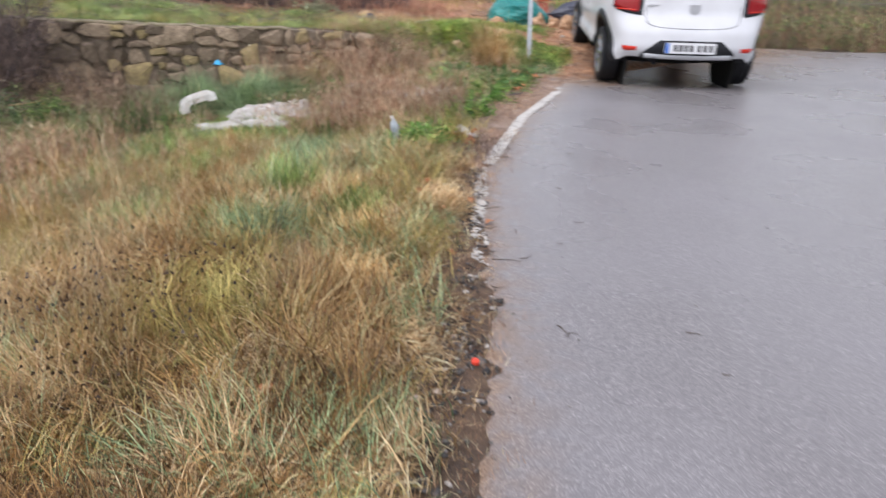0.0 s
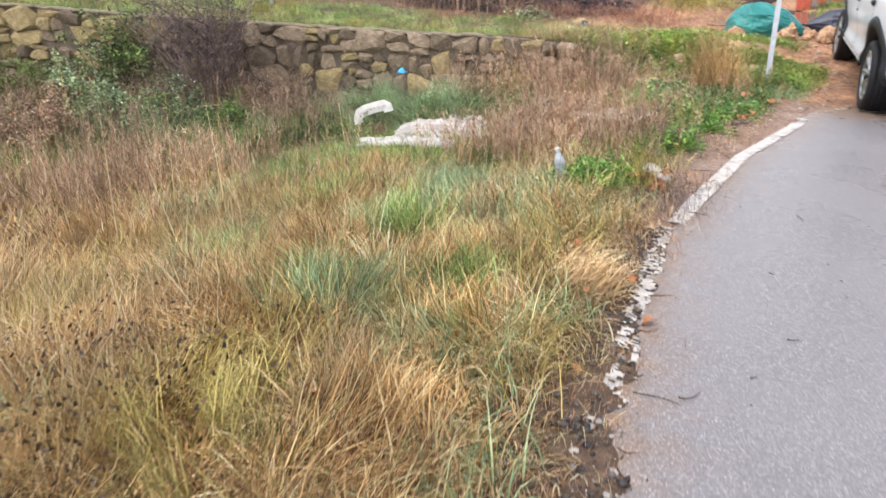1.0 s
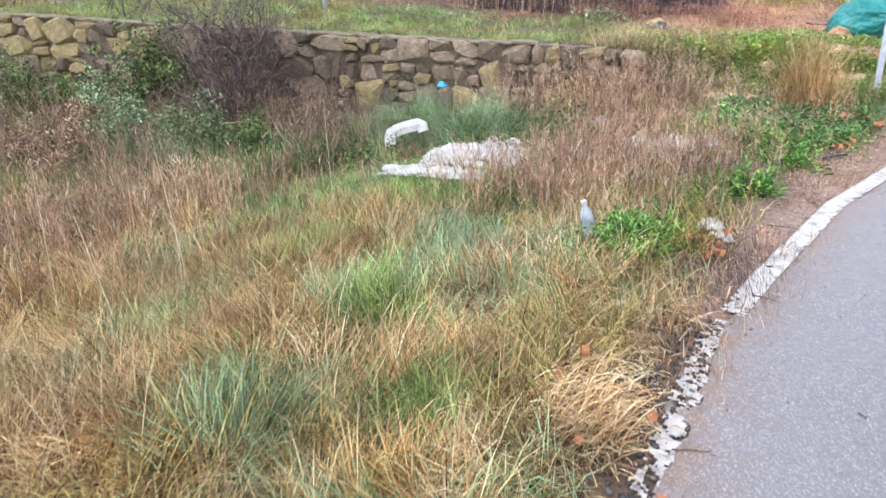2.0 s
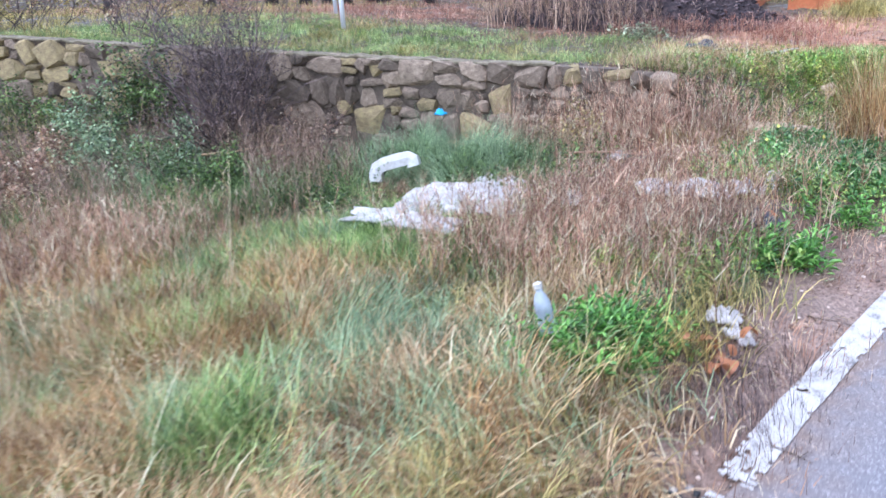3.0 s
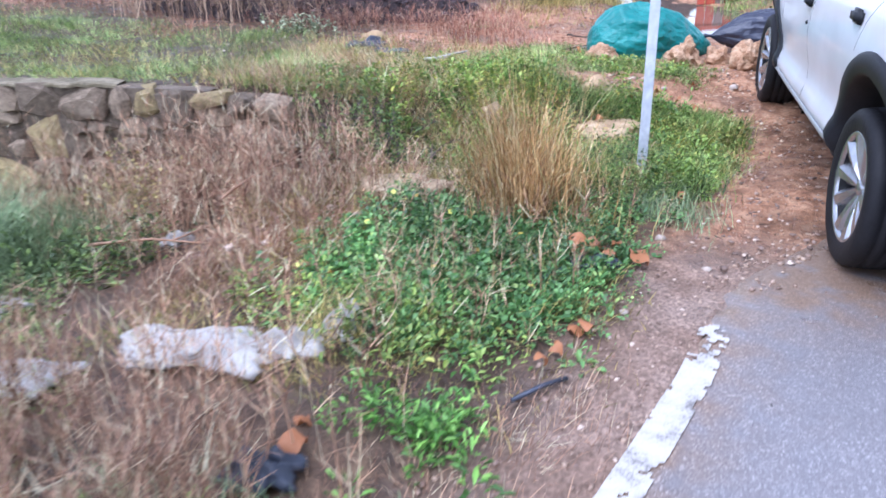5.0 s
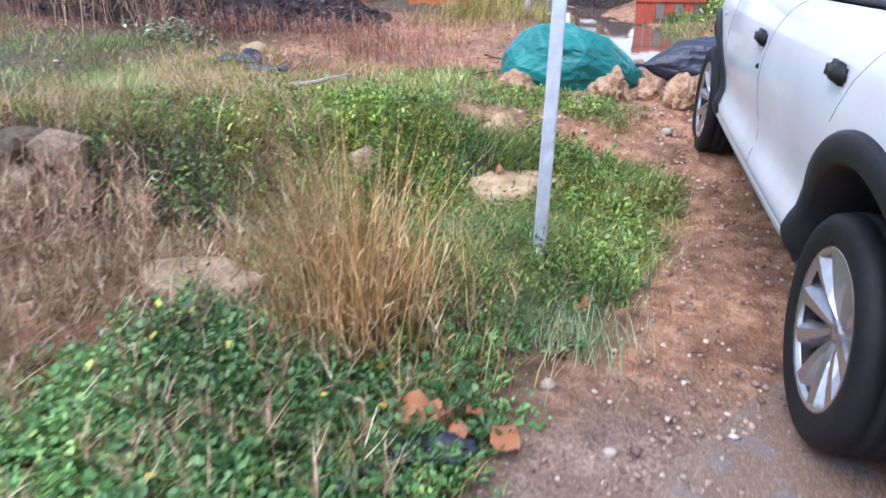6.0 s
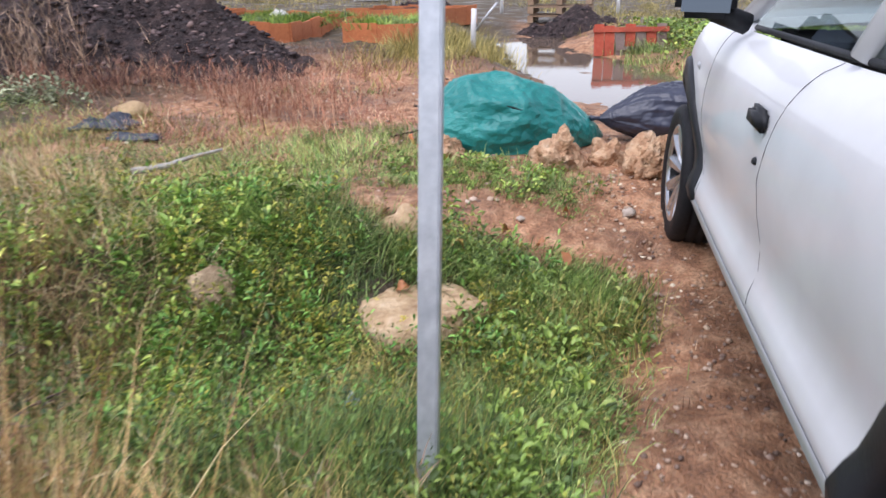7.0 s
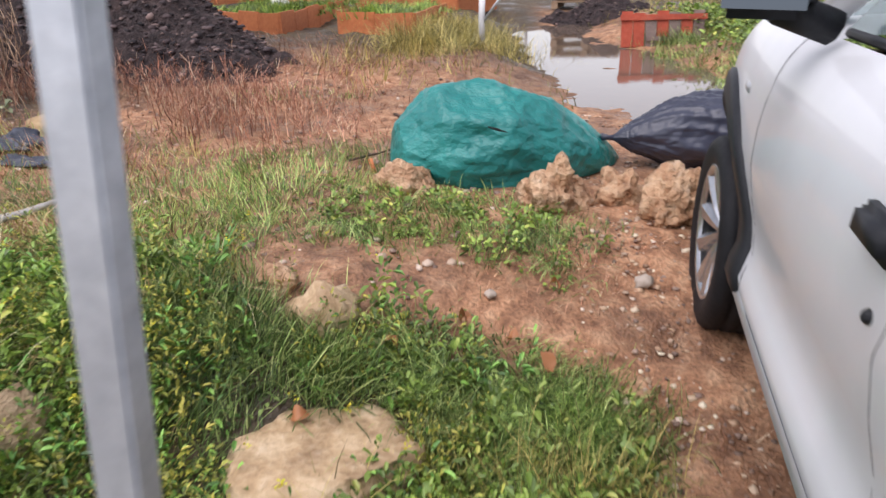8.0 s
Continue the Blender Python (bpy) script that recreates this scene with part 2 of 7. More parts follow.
for i, (x, y, z) in enumerate(rv):
    t = x - np.interp(y, EDGE_Y, EDGE_X)
    dirt[i, :3] = max(0.75 * math.exp(-max(0, t) / 0.13), float(smooth(6.7, 7.7, y)) * math.exp(-max(0, t - 0.25) / 0.6))
    dirt[i, 3] = 1
road.data.color_attributes.new("mud", "FLOAT_COLOR", "POINT").data.foreach_set("color", dirt.ravel())
tagged(road, "wet grey worn asphalt road with crumbling edge", "road", kind="structure")


def paint_material(name="worn_road_paint", wear=0.0):
    m, n, l, b = shader(name, 0.5)
    t, g = texture(n, l, "Noise", 16, 8), texture(n, l, "Noise", 120, 3)
    worn = mix(n, l, 0.35, t.outputs[0], g.outputs[0])
    l.new(ramp(n, l, worn, [(0.36 + wear, (0.2, 0.185, 0.175)), (0.46 + wear, (0.47, 0.445, 0.41)), (0.8 + wear, (0.66, 0.64, 0.6))]).outputs[0], b.inputs["Base Color"])
    bump(n, l, b, g.outputs[0], 0.3, 0.004)
    return m


PAINT = paint_material()


def line_strip(y0, y1, width, name, lost=0.0, material=PAINT):
    """A thin skin of paint in small flakes; those on its worn edges and bald patches are missing."""
    cols = 9
    ys = np.arange(y0, y1, 0.011)
    vs, fs = [], []
    for y in ys:
        e = np.interp(y, EDGE_Y, EDGE_X) - 0.045 + 0.004 * noise.noise((8, y * 5, 0))
        for k in range(cols + 1):
            vs.append((e + width * k / cols + 0.004 * noise.noise((y * 70, k * 3.1, 0)), y + 0.004 * noise.noise((y * 70, k * 3.1, 9)), float(height(np.interp(y, EDGE_Y, EDGE_X) + 0.01, y)) + (0.0155 if y > 3.9 else 0.0085)))
    for f in grid_faces(len(ys), cols + 1):
        r, k = divmod(f[0], cols + 1)
        y, edge = ys[r], abs((k + 0.5) / cols * 2 - 1)
        u = width * k / cols
        bald = noise.noise((u * 30, y * 30, 4)) * 0.6 + noise.noise((u * 9, y * 7, 7)) * 0.5 + 0.3 * noise.noise((u * 85, y * 85, 1))
        if bald + 0.34 * edge ** 4 + lost + 0.5 * max(0.0, 1 - (y - y0) / 0.25) * (y0 > 3) + 0.6 * max(0.0, 1 - (y1 - y) / 0.5) * (y0 > 3) < 0.52:
            fs.append(tuple(reversed(f)))
    ob = new(name, mesh_from(name, vs, fs, material))
    return tagged(ob, "worn white painted road edge line", "road marking", kind="structure")


line_strip(3.95, 6.98, 0.098, "road_line")
line_strip(2.2, 3.9, 0.11, "road_line", 0.5, paint_material("flaking_road_paint", 0.05))


def tube_mesh(name, pts, radii, material, sides=6, closed_ends=True):
    pts = [Vector(p) for p in pts]
    if not hasattr(radii, "__len__"):
        radii = [radii] * len(pts)
    vs = []
    for i, p in enumerate(pts):
        t = (pts[min(i + 1, len(pts) - 1)] - pts[max(i - 1, 0)]).normalized()
        a = t.cross(Vector((0.13, 0.21, 0.97))).normalized()
        b = t.cross(a)
        for j in range(sides):
            q = 2 * math.pi * j / sides
            vs.append(p + (a * math.cos(q) + b * math.sin(q)) * radii[i])
    fs = grid_faces(len(pts), sides, True)
    if closed_ends:
        fs += [tuple(range(sides))[::-1], tuple(range((len(pts) - 1) * sides, len(pts) * sides))]
    return mesh_from(name, vs, fs, material)


UNDER = mottled("dark_underbody", [(0.3, (0.008, 0.008, 0.008)), (0.7, (0.02, 0.019, 0.018))], 6, 0.9)


# ---- stones, wall, heaps ----
def rock_mesh(name, size, seed, material, rough=0.35, pitted=0.0, level=3, flat=0.0):
    """An uneven boulder about size across, resting on z = 0."""
    bm = bmesh.new()
    bmesh.ops.create_icosphere(bm, subdivisions=level, radius=0.5)
    s = Vector((seed * 7.1, seed * 3.3, seed * 1.7))
    for v in bm.verts:
        p = v.co.normalized()
        k = 1 + rough * noise.noise(p * 1.6 + s) + rough * 0.5 * noise.noise(p * 4 + s)
        if pitted:
            k -= pitted * 1.4 * max(0, noise.noise(p * 8 + s * 2) - 0.16)
            k += 0.02 * noise.noise(p * 15 + s)
        q = p * 0.5 * k
        q.z = max(q.z, -0.3)
        if flat:
            q.z = min(q.z, 0.3 - flat * 0.2)
        v.co = (q.x * size[0], q.y * size[1], (q.z + 0.3) * size[2] / 0.8)
    for f in bm.faces:
        f.smooth = True
    me = bpy.data.meshes.new(name)
    bm.to_mesh(me)
    bm.free()
    me.materials.append(material)
    return me


LIMESTONE = mottled("tan_limestone", [(0.28, (0.17, 0.08, 0.04)), (0.42, (0.48, 0.26, 0.14)), (0.58, (0.66, 0.44, 0.27)), (0.75, (0.76, 0.61, 0.46))], 11, 0.7, 34, 1.0, distance=0.05)
PALE_ROCK = mottled("pale_limestone", [(0.28, (0.16, 0.11, 0.06)), (0.45, (0.38, 0.27, 0.16)), (0.6, (0.52, 0.4, 0.26)), (0.75, (0.64, 0.54, 0.4))], 9, 0.8, 45, 0.8, distance=0.03)

SAND_ROCK = mottled("sandy_limestone", [(0.28, (0.22, 0.13, 0.07)), (0.45, (0.47, 0.32, 0.18)), (0.6, (0.63, 0.47, 0.3)), (0.75, (0.76, 0.63, 0.46))], 8, 0.8, 40, 0.6, distance=0.02)


def rock(x, y, size, seed, material, label, sink=0.04, turn=0.0, **kw):
    ob = new("boulder", rock_mesh("boulder", size, seed, material, **kw))
    ob.matrix_world = pose(x, y, float(height(x, y)) - sink, 0, 0, turn)
    return tagged(ob, label, "rock")


rock(-0.09, 10.8, (0.25, 0.23, 0.22), 1, LIMESTONE, "pitted tan limestone boulder in front of a green sack", pitted=0.4, rough=0.55, turn=10, level=4)
rock(0.15, 10.98, (0.2, 0.18, 0.16), 2, LIMESTONE, "small orange-tan limestone boulder on wet track", pitted=0.3, rough=0.45, turn=50, level=4)
rock(0.38, 10.85, (0.26, 0.24, 0.23), 3, LIMESTONE, "tall pitted limestone boulder beside a black sack", pitted=0.45, rough=0.55, turn=80, level=4)
rock(-0.72, 10.74, (0.25, 0.2, 0.15), 4, LIMESTONE, "tan limestone boulder at end of green sack", pitted=0.3, rough=0.4, turn=-20, level=4)
rock(-0.34, 9.3, (0.48, 0.38, 0.24), 5, SAND_ROCK, "broad flat pale limestone slab among green weeds", sink=0.1, rough=0.3, level=4, flat=0.15, turn=15)
rock(-0.52, 9.68, (0.2, 0.16, 0.15), 6, SAND_ROCK, "pale cream limestone rock in green weeds", rough=0.4, turn=30)
rock(-0.7, 9.72, (0.13, 0.12, 0.11), 7, LIMESTONE, "brown pitted rock in green weeds", pitted=0.3, rough=0.4)
rock(-1.04, 9.06, (0.19, 0.16, 0.16), 8, PALE_ROCK, "weathered beige rock in green weeds", rough=0.4, turn=70)
rock(-2.97, 11.0, (0.26, 0.22, 0.13), 10, mottled("ochre_stone", [(0.3, (0.3, 0.19, 0.09)), (0.7, (0.52, 0.38, 0.22))], 6, 0.85), "ochre yellow stone on dry grass", rough=0.25)
rock(-1.02, 7.72, (0.52, 0.26, 0.17), 11, PALE_ROCK, "long weathered beige rock at ditch edge", rough=0.3, turn=8, flat=0.4)
rock(-1.35, 7.3, (0.2, 0.16, 0.1), 12, LIMESTONE, "reddish clay lump in ditch bank", rough=0.3)

WALL_STONE = mottled("wall_stone", [(0.25, (0.0816, 0.0589, 0.0396)), (0.42, (0.189, 0.141, 0.0963)), (0.6, (0.316, 0.242, 0.168)), (0.8, (0.51, 0.408, 0.292))], 7, 0.85, 30, 0.8, distance=0.02, random_shift=0.5)
LICHEN_STONE = mottled("lichen_stone", [(0.3, (0.15, 0.115, 0.07)), (0.5, (0.34, 0.26, 0.13)), (0.75, (0.52, 0.42, 0.19))], 7, 0.9, 26, 0.8, distance=0.02, random_shift=0.3)
MORTAR = mottled("earthy_wall_mortar", [(0.3, (0.05, 0.038, 0.028)), (0.5, (0.13, 0.1, 0.072)), (0.7, (0.24, 0.19, 0.14))], 9, 0.95, 50, 0.6)
COPING = mottled("wall_coping", [(0.3, (0.07, 0.06, 0.035)), (0.5, (0.18, 0.15, 0.09)), (0.75, (0.38, 0.32, 0.23))], 8, 0.9, 40, 0.8)

wall_pts = [(-13, 3.2), (-6.85, 6.24), (-4.88, 7.23), (-3.4, 7.72), (-2.55, 8.05), (-1.75, 8.26)]


def along_wall(u):
    """The point u metres from the wall's far-left start, and its direction."""
    for a, b in zip(wall_pts, wall_pts[1:]):
        length = math.dist(a, b)
        if u <= length or b == wall_pts[-1]:
            t = u / length
            return Vector((a[0] + (b[0] - a[0]) * t, a[1] + (b[1] - a[1]) * t, 0)), Vector(((b[0] - a[0]) / length, (b[1] - a[1]) / length, 0))
        u -= length


wall_length = sum(math.dist(a, b) for a, b in zip(wall_pts, wall_pts[1:]))


def wall_top(x):
    return float(np.interp(x, WALL_TOP_X, WALL_TOP_Z))


retaining = thing("wall_retaining", Matrix(), "old rubble stone retaining wall with lichen, ditch below", "wall")
retaining["kind"] = "structure"
core_v = []
for i, u in enumerate(np.linspace(0, wall_length - 0.75, 60)):
    p, t = along_wall(u)
    nrm = Vector((t.y, -t.x, 0))
    top = wall_top(p.x) - 0.03
    for off, z in ((-0.035, -0.8), (-0.035, top), (-0.34, top), (-0.34, -0.8)):
        q = p + nrm * off
        core_v.append((q.x, q.y, z))
core = part("wall_core", mesh_from("wall_core", core_v, grid_faces(60, 4, True), MORTAR, False), None, retaining)


def stone_meshes(material, count, seed):
    made = []
    for k in range(count):
        bm = bmesh.new()
        r = random.Random(seed + k)
        for _ in range(26):
            d = Vector((r.gauss(0, 1), r.gauss(0, 1), r.gauss(0, 1))).normalized()
            box = d / max(abs(c) for c in d)
            v = box * 0.44 + d * 0.07
            bm.verts.new(Vector((v.x * r.uniform(0.8, 1.08), v.y, v.z * r.uniform(0.8, 1.08))))
        bmesh.ops.convex_hull(bm, input=list(bm.verts))
        bmesh.ops.delete(bm, geom=[v for v in bm.verts if not v.link_faces], context="VERTS")
        me = bpy.data.meshes.new("stone")
        bm.to_mesh(me)
        bm.free()
        me.materials.append(material)
        made.append(me)
    return made


plain_stones, lichen_stones = stone_meshes(WALL_STONE, 14, 0), stone_meshes(LICHEN_STONE, 6, 60)
picker = random.Random(5)
stones = []


def split_face(u0, u1, d0, d1, depth=0):
    """Cuts the wall's face into blocks of mixed size, girth by depth below the top."""
    w, h = u1 - u0, d1 - d0
    big = 0.36 if picker.random() < 0.45 else 0.2
    if depth and w < big * 1.35 and h < big * 0.85:
        stones.append((u0, u1, d0, d1))
    elif w > h * 1.25 or w > 0.5:
        k = u0 + w * picker.uniform(0.36, 0.64)
        split_face(u0, k, d0, d1, depth + 1)
        split_face(k, u1, d0, d1, depth + 1)
    else:
        k = d0 + h * picker.uniform(0.36, 0.64)
        split_face(u0, u1, d0, k, depth + 1)
        split_face(u0, u1, k, d1, depth + 1)


u = 4.6
while u < wall_length - 0.3:
    wide = min(picker.uniform(0.7, 1.2), wall_length - 0.25 - u)
    split_face(u, u + wide, 0.03, 0.46 + picker.uniform(-0.06, 0.06))
    split_face(u + 0.05, u + wide + 0.05, 0.47, 1.0)
    u += wide
for u0, u1, d0, d1 in stones:
    p, t = along_wall((u0 + u1) / 2)
    nrm = Vector((t.y, -t.x, 0))
    z = wall_top(p.x) - (d0 + d1) / 2
    lichen = picker.random() < (0.72 if (p.x < -6.4 and z > 0.45) else 0.2)
    ob = new("stone", picker.choice(lichen_stones if lichen else plain_stones))
    deep = picker.uniform(0.13, 0.18)
    c = p - nrm * (deep * 0.5 - picker.uniform(-0.012, 0.045))
    ob.matrix_world = Matrix.LocRotScale((c.x, c.y, z), Euler((picker.uniform(-0.09, 0.09), picker.uniform(-0.16, 0.16), math.atan2(t.y, t.x) + picker.choice((0, math.pi)) + picker.uniform(-0.07, 0.07))), ((u1 - u0) * 1.12, deep, (d1 - d0) * 1.13))
    ob.parent = retaining
cap_v = []
cap_n = 120
for u in np.linspace(4.5, wall_length - 1.3, cap_n):
    p, t = along_wall(u)
    nrm = Vector((t.y, -t.x, 0))
    top = wall_top(p.x) - 0.012 + 0.025 * noise.noise((u * 1.5, 0, 0)) + 0.02 * noise.noise((u * 9, 0, 0))
    front = -0.01 + 0.05 * noise.noise((u * 3, 4, 0)) + 0.02 * noise.noise((u * 11, 4, 0))
    for off, z in ((front, top - 0.024), (front, top - 0.008), (front - 0.012, top), (-0.16, top + 0.004), (-0.16, top - 0.05)):
        q = p + nrm * off
        cap_v.append((q.x, q.y, z))
part("coping", mesh_from("coping", cap_v, grid_faces(cap_n, 5, True), COPING, False), None, retaining, "thin pale mortar coping")

MULCH = mottled("dark_compost", [(0.3, (0.012, 0.008, 0.009)), (0.5, (0.048, 0.031, 0.031)), (0.72, (0.15, 0.1, 0.09))], 12, 0.85, 70, 1.0, distance=0.06)


def heap(x, y, rx, ry, tall, seed, material, label, category, n=70, lobes=()):
    vs = []
    for i in range(n):
        for j in range(n):
            a, b = -1.5 + 3.0 * i / (n - 1), -1.5 + 3.0 * j / (n - 1)
            r = math.hypot(a, b) + 0.12 * noise.noise((a * 2 + seed, b * 2, 0))
            z = 1.12 * max(0.0, 1 - r) ** 0.95
            for la, lb, lr, lh in lobes:
                z = max(z, lh * max(0.0, 1 - math.hypot(a - la, b - lb) / lr))
            px, py = x + a * rx, y + b * ry
            g = float(height(px, py))
            rough = 0.16 * noise.noise((px * 2.2, py * 2.2, seed)) + 0.08 * noise.noise((px * 6, py * 6, seed)) + 0.05 * noise.noise((px * 17, py * 17, seed))
            vs.append((px, py, g - 0.06 + tall * z + (rough if z > 0.02 else 0)))
    ob = new(category.replace(" ", "_"), mesh_from("heap", vs, grid_faces(n, n), material, False))
    return tagged(ob, label, category, kind="stuff")


heap(-5.4, 13.2, 2.15, 1.7, 1.3, 2, MULCH, "large heap of dark brown compost with dry stalks", "compost heap", 150, lobes=((0.98, -0.2, 0.42, 0.3), (0.75, -0.1, 0.5, 0.5)))
heap(-1.3, 19.6, 1.0, 0.7, 0.32, 4, MULCH, "small heap of dark compost beside puddle", "compost heap", 40)
heap(-4.3, 20.5, 1.0, 0.8, 0.3, 6, MULCH, "small dark compost heap inside raised bed", "compost heap", 40)

# ---- puddle ----
wm, wnn, wll, wb = shader("muddy_water", 0.03, 0.0, (0.16, 0.115, 0.085))
ripple = texture(wnn, wll, "Noise", 14, 2)
bump(wnn, wll, wb, ripple.outputs[0], 0.05, 0.01)
wv = [(x, y, 0.2) for y in np.linspace(12.6, 20.6, 30) for x in np.linspace(-4.2, 2.2, 24)]
tagged(new("puddle", mesh_from("puddle", wv, grid_faces(30, 24), wm)), "shallow muddy rain puddle reflecting the pale sky", "puddle", kind="structure")

# ---- raised beds of orange boards ----
ORANGE = mottled("orange_boards", [(0.3, (0.36, 0.10, 0.035)), (0.55, (0.52, 0.17, 0.06)), (0.75, (0.6, 0.26, 0.12))], 3, 0.7, 25, 0.3, random_shift=0.15)
PAN_GREEN = leafy("bed_leaves", [(0.2, (0.04, 0.10, 0.02)), (0.6, (0.10, 0.19, 0.04)), (0.9, (0.2, 0.27, 0.08))])


def raised_bed(corners, tall, label):
    """A box of upright boards round the given plan corners, filled with soil."""
    corners = [(0.49 + 0.91 * (x - 0.49), 7.6 + 0.91 * (y - 7.6)) for x, y in corners]
    cx, cy = sum(c[0] for c in corners) / len(corners), sum(c[1] for c in corners) / len(corners)
    g = float(height(cx, cy))
    bed = thing("raised_bed", pose(cx, cy, g), label, "raised bed", "raised garden beds")
    for a, b in zip(corners, corners[1:] + corners[:1]):
        length = math.dist(a, b)
        k = max(2, round(length / 0.42))
        turn = math.degrees(math.atan2(b[1] - a[1], b[0] - a[0]))
        for i in range(k):
            t = (i + 0.5) / k
            w = length / k * 0.985
            dz = 0.012 * math.sin(i * 2.7 + a[0])
            ob = part("board", block(-w / 2, w / 2, -0.015, 0.015, -0.1, tall + dz, 0.004), ORANGE, bed)
            ob.matrix_local = pose(a[0] + (b[0] - a[0]) * t - cx, a[1] + (b[1] - a[1]) * t - cy, 0, 0, 2 * math.sin(i * 5.1), turn)
    bm = bmesh.new()
    bm.faces.new([bm.verts.new((x - cx, y - cy, tall * 0.72)) for x, y in corners])
    part("soil", bm, MULCH, bed, "dark planting soil")
    return bed


raised_bed([(-3.72, 15.85), (-2.72, 15.75), (-2.92, 17.3), (-3.9, 17.4)], 0.2, "raised bed of orange boards with green plants")
raised_bed([(-7.2, 16.9), (-4.36, 15.62), (-4.92, 18.4), (-7.4, 19.4)], 0.22, "long raised bed of orange boards with leafy crops")
raised_bed([(-5.6, 20.0), (-3.6, 19.7), (-3.4, 21.2), (-5.4, 21.5)], 0.2, "far raised bed of orange boards with dark soil")
raised_bed([(-9.4, 18.4), (-7.9, 17.9), (-8.1, 20.5), (-9.6, 20.9)], 0.2, "raised bed of orange boards with bare soil")

# ---- signpost ----
STEEL = mottled("galvanised_steel", [(0.32, (0.4, 0.43, 0.47)), (0.5, (0.5, 0.53, 0.57)), (0.68, (0.61, 0.64, 0.68))], 22, 0.42, 45, 0.08, metal=0.55)
CLADDING_GREY = shader("grey_plastic", 0.5, 0, (0.12, 0.12, 0.13))[0]
post = thing("signpost", pose(0.008, 8.36, float(height(0, 8.36)) - 0.1, -6.4, 0, 0) @ pose(0, 0, 0, 0, 0, 8), "square galvanised steel post in roadside grass", "post")
part("cap", block(-0.026, 0.026, -0.02, 0.02, 2.4, 2.412, 0.003), CLADDING_GREY, post)
part("pole", block(-0.024, 0.024, -0.018, 0.018, 0, 2.4, 0.004), STEEL, post)


# ---- sacks ----
def sack(name, spine, radii, squash, seed, material, label, category):
    """A full sack: rings round a spine, creased and sagging onto the ground, tied at one end."""
    n, k = 110, 120
    axis_pts = [Vector(p) for p in spine]
    vs = []
    for i in range(n):
        t = i / (n - 1) * (len(axis_pts) - 1)
        a = min(int(t), len(axis_pts) - 2)
        c = axis_pts[a].lerp(axis_pts[a + 1], t - a)
        r = np.interp(t, range(len(radii)), radii)
        along = (axis_pts[-1] - axis_pts[0]).normalized()
        side = along.cross(Vector((0, 0, 1))).normalized()
        for j in range(k):
            q = 2 * math.pi * j / k
            ridge = 1 - abs(2 * noise.noise((t * 0.8 + math.cos(q + 0.5 * t) * 2.6 + seed, math.sin(q + 0.5 * t) * 2.6, 3)))
            crease = 1 - abs(2 * noise.noise((t * 2.2 + seed, math.cos(q) * 5 + t, math.sin(q) * 5)))
            fold = 0.06 * noise.noise((t * 0.9 + seed, math.cos(q) * 2.2, math.sin(q) * 2.2)) + 0.035 * ridge ** 3 + 0.022 * crease ** 4 - 0.03
            rr = r * (1 + fold * 1.6) + (0.004 * noise.noise((t * 9, q * 4, seed)) if r > 0.05 else 0)
            p = c + side * (math.cos(q) * rr) + Vector((0, 0, math.sin(q) * rr * squash))
            p.z = max(p.z, float(height(p.x, p.y)) + 0.012 * noise.noise((p.x * 9, p.y * 9, 0)))
            vs.append(p)
    root = thing(name, Matrix(), label, category)
    me = mesh_from("bag", vs, grid_faces(n, k, True) + [tuple(range(k))[::-1], tuple(range((n - 1) * k, n * k))], material)
    part("bag", me, None, root)
    return root


GREEN_TARP, gn, gl, gb = shader("green_tarpaulin", 0.36, 0.0)
gt, gf = texture(gn, gl, "Noise", 3, 5), texture(gn, gl, "Noise", 7, 5)
gm = gn.new("ShaderNodeMapping")
gm.inputs["Rotation"].default_value, gm.inputs["Scale"].default_value = (0.0, 0.7, 0.5), (1.0, 1.7, 1.7)
gl.new(gn["Texture Coordinate"].outputs["Object"], gm.inputs["Vector"])
gl.new(gm.outputs[0], gf.inputs["Vector"])
gl.new(ramp(gn, gl, gt.outputs[0], [(0.3, (0.01, 0.17, 0.16)), (0.6, (0.018, 0.25, 0.23)), (0.8, (0.04, 0.33, 0.3))]).outputs[0], gb.inputs["Base Color"])
bump(gn, gl, gb, gf.outputs[0], 0.85, 0.05)
BLACK_BAG, bn, bl, bb = shader("black_plastic", 0.3, 0.0)
bt, bf = texture(bn, bl, "Noise", 4, 5), texture(bn, bl, "Noise", 16, 4)
bl.new(ramp(bn, bl, bt.outputs[0], [(0.3, (0.022, 0.025, 0.042)), (0.7, (0.05, 0.056, 0.085))]).outputs[0], bb.inputs["Base Color"])
bump(bn, bl, bb, bf.outputs[0], 0.3, 0.015)
green_sack = sack("tarpaulin_sack", [(-0.86, 10.92, 0.33), (-0.83, 10.94, 0.35), (-0.7, 11.02, 0.39), (-0.45, 11.14, 0.4), (-0.24, 11.27, 0.355), (-0.07, 11.42, 0.295), (0.02, 11.52, 0.26), (0.06, 11.57, 0.25)], [0.03, 0.17, 0.285, 0.295, 0.245, 0.155, 0.07, 0.012], 0.95, 1, GREEN_TARP, "bulging teal green tarpaulin sack on the track", "sack")
part("tear", tube_mesh("tear", [(-0.37, 10.805, 0.545), (-0.33, 10.8, 0.537), (-0.285, 10.805, 0.525)], [0.002, 0.006, 0.002], UNDER, 5), None, green_sack, "small dark slit")
part("tie", tube_mesh("tie", [(-0.96, 10.91, 0.345), (-0.925, 10.88, 0.285), (-0.96, 10.82, 0.205)], 0.012, ORANGE, 6), None, green_sack, "orange-brown cord")
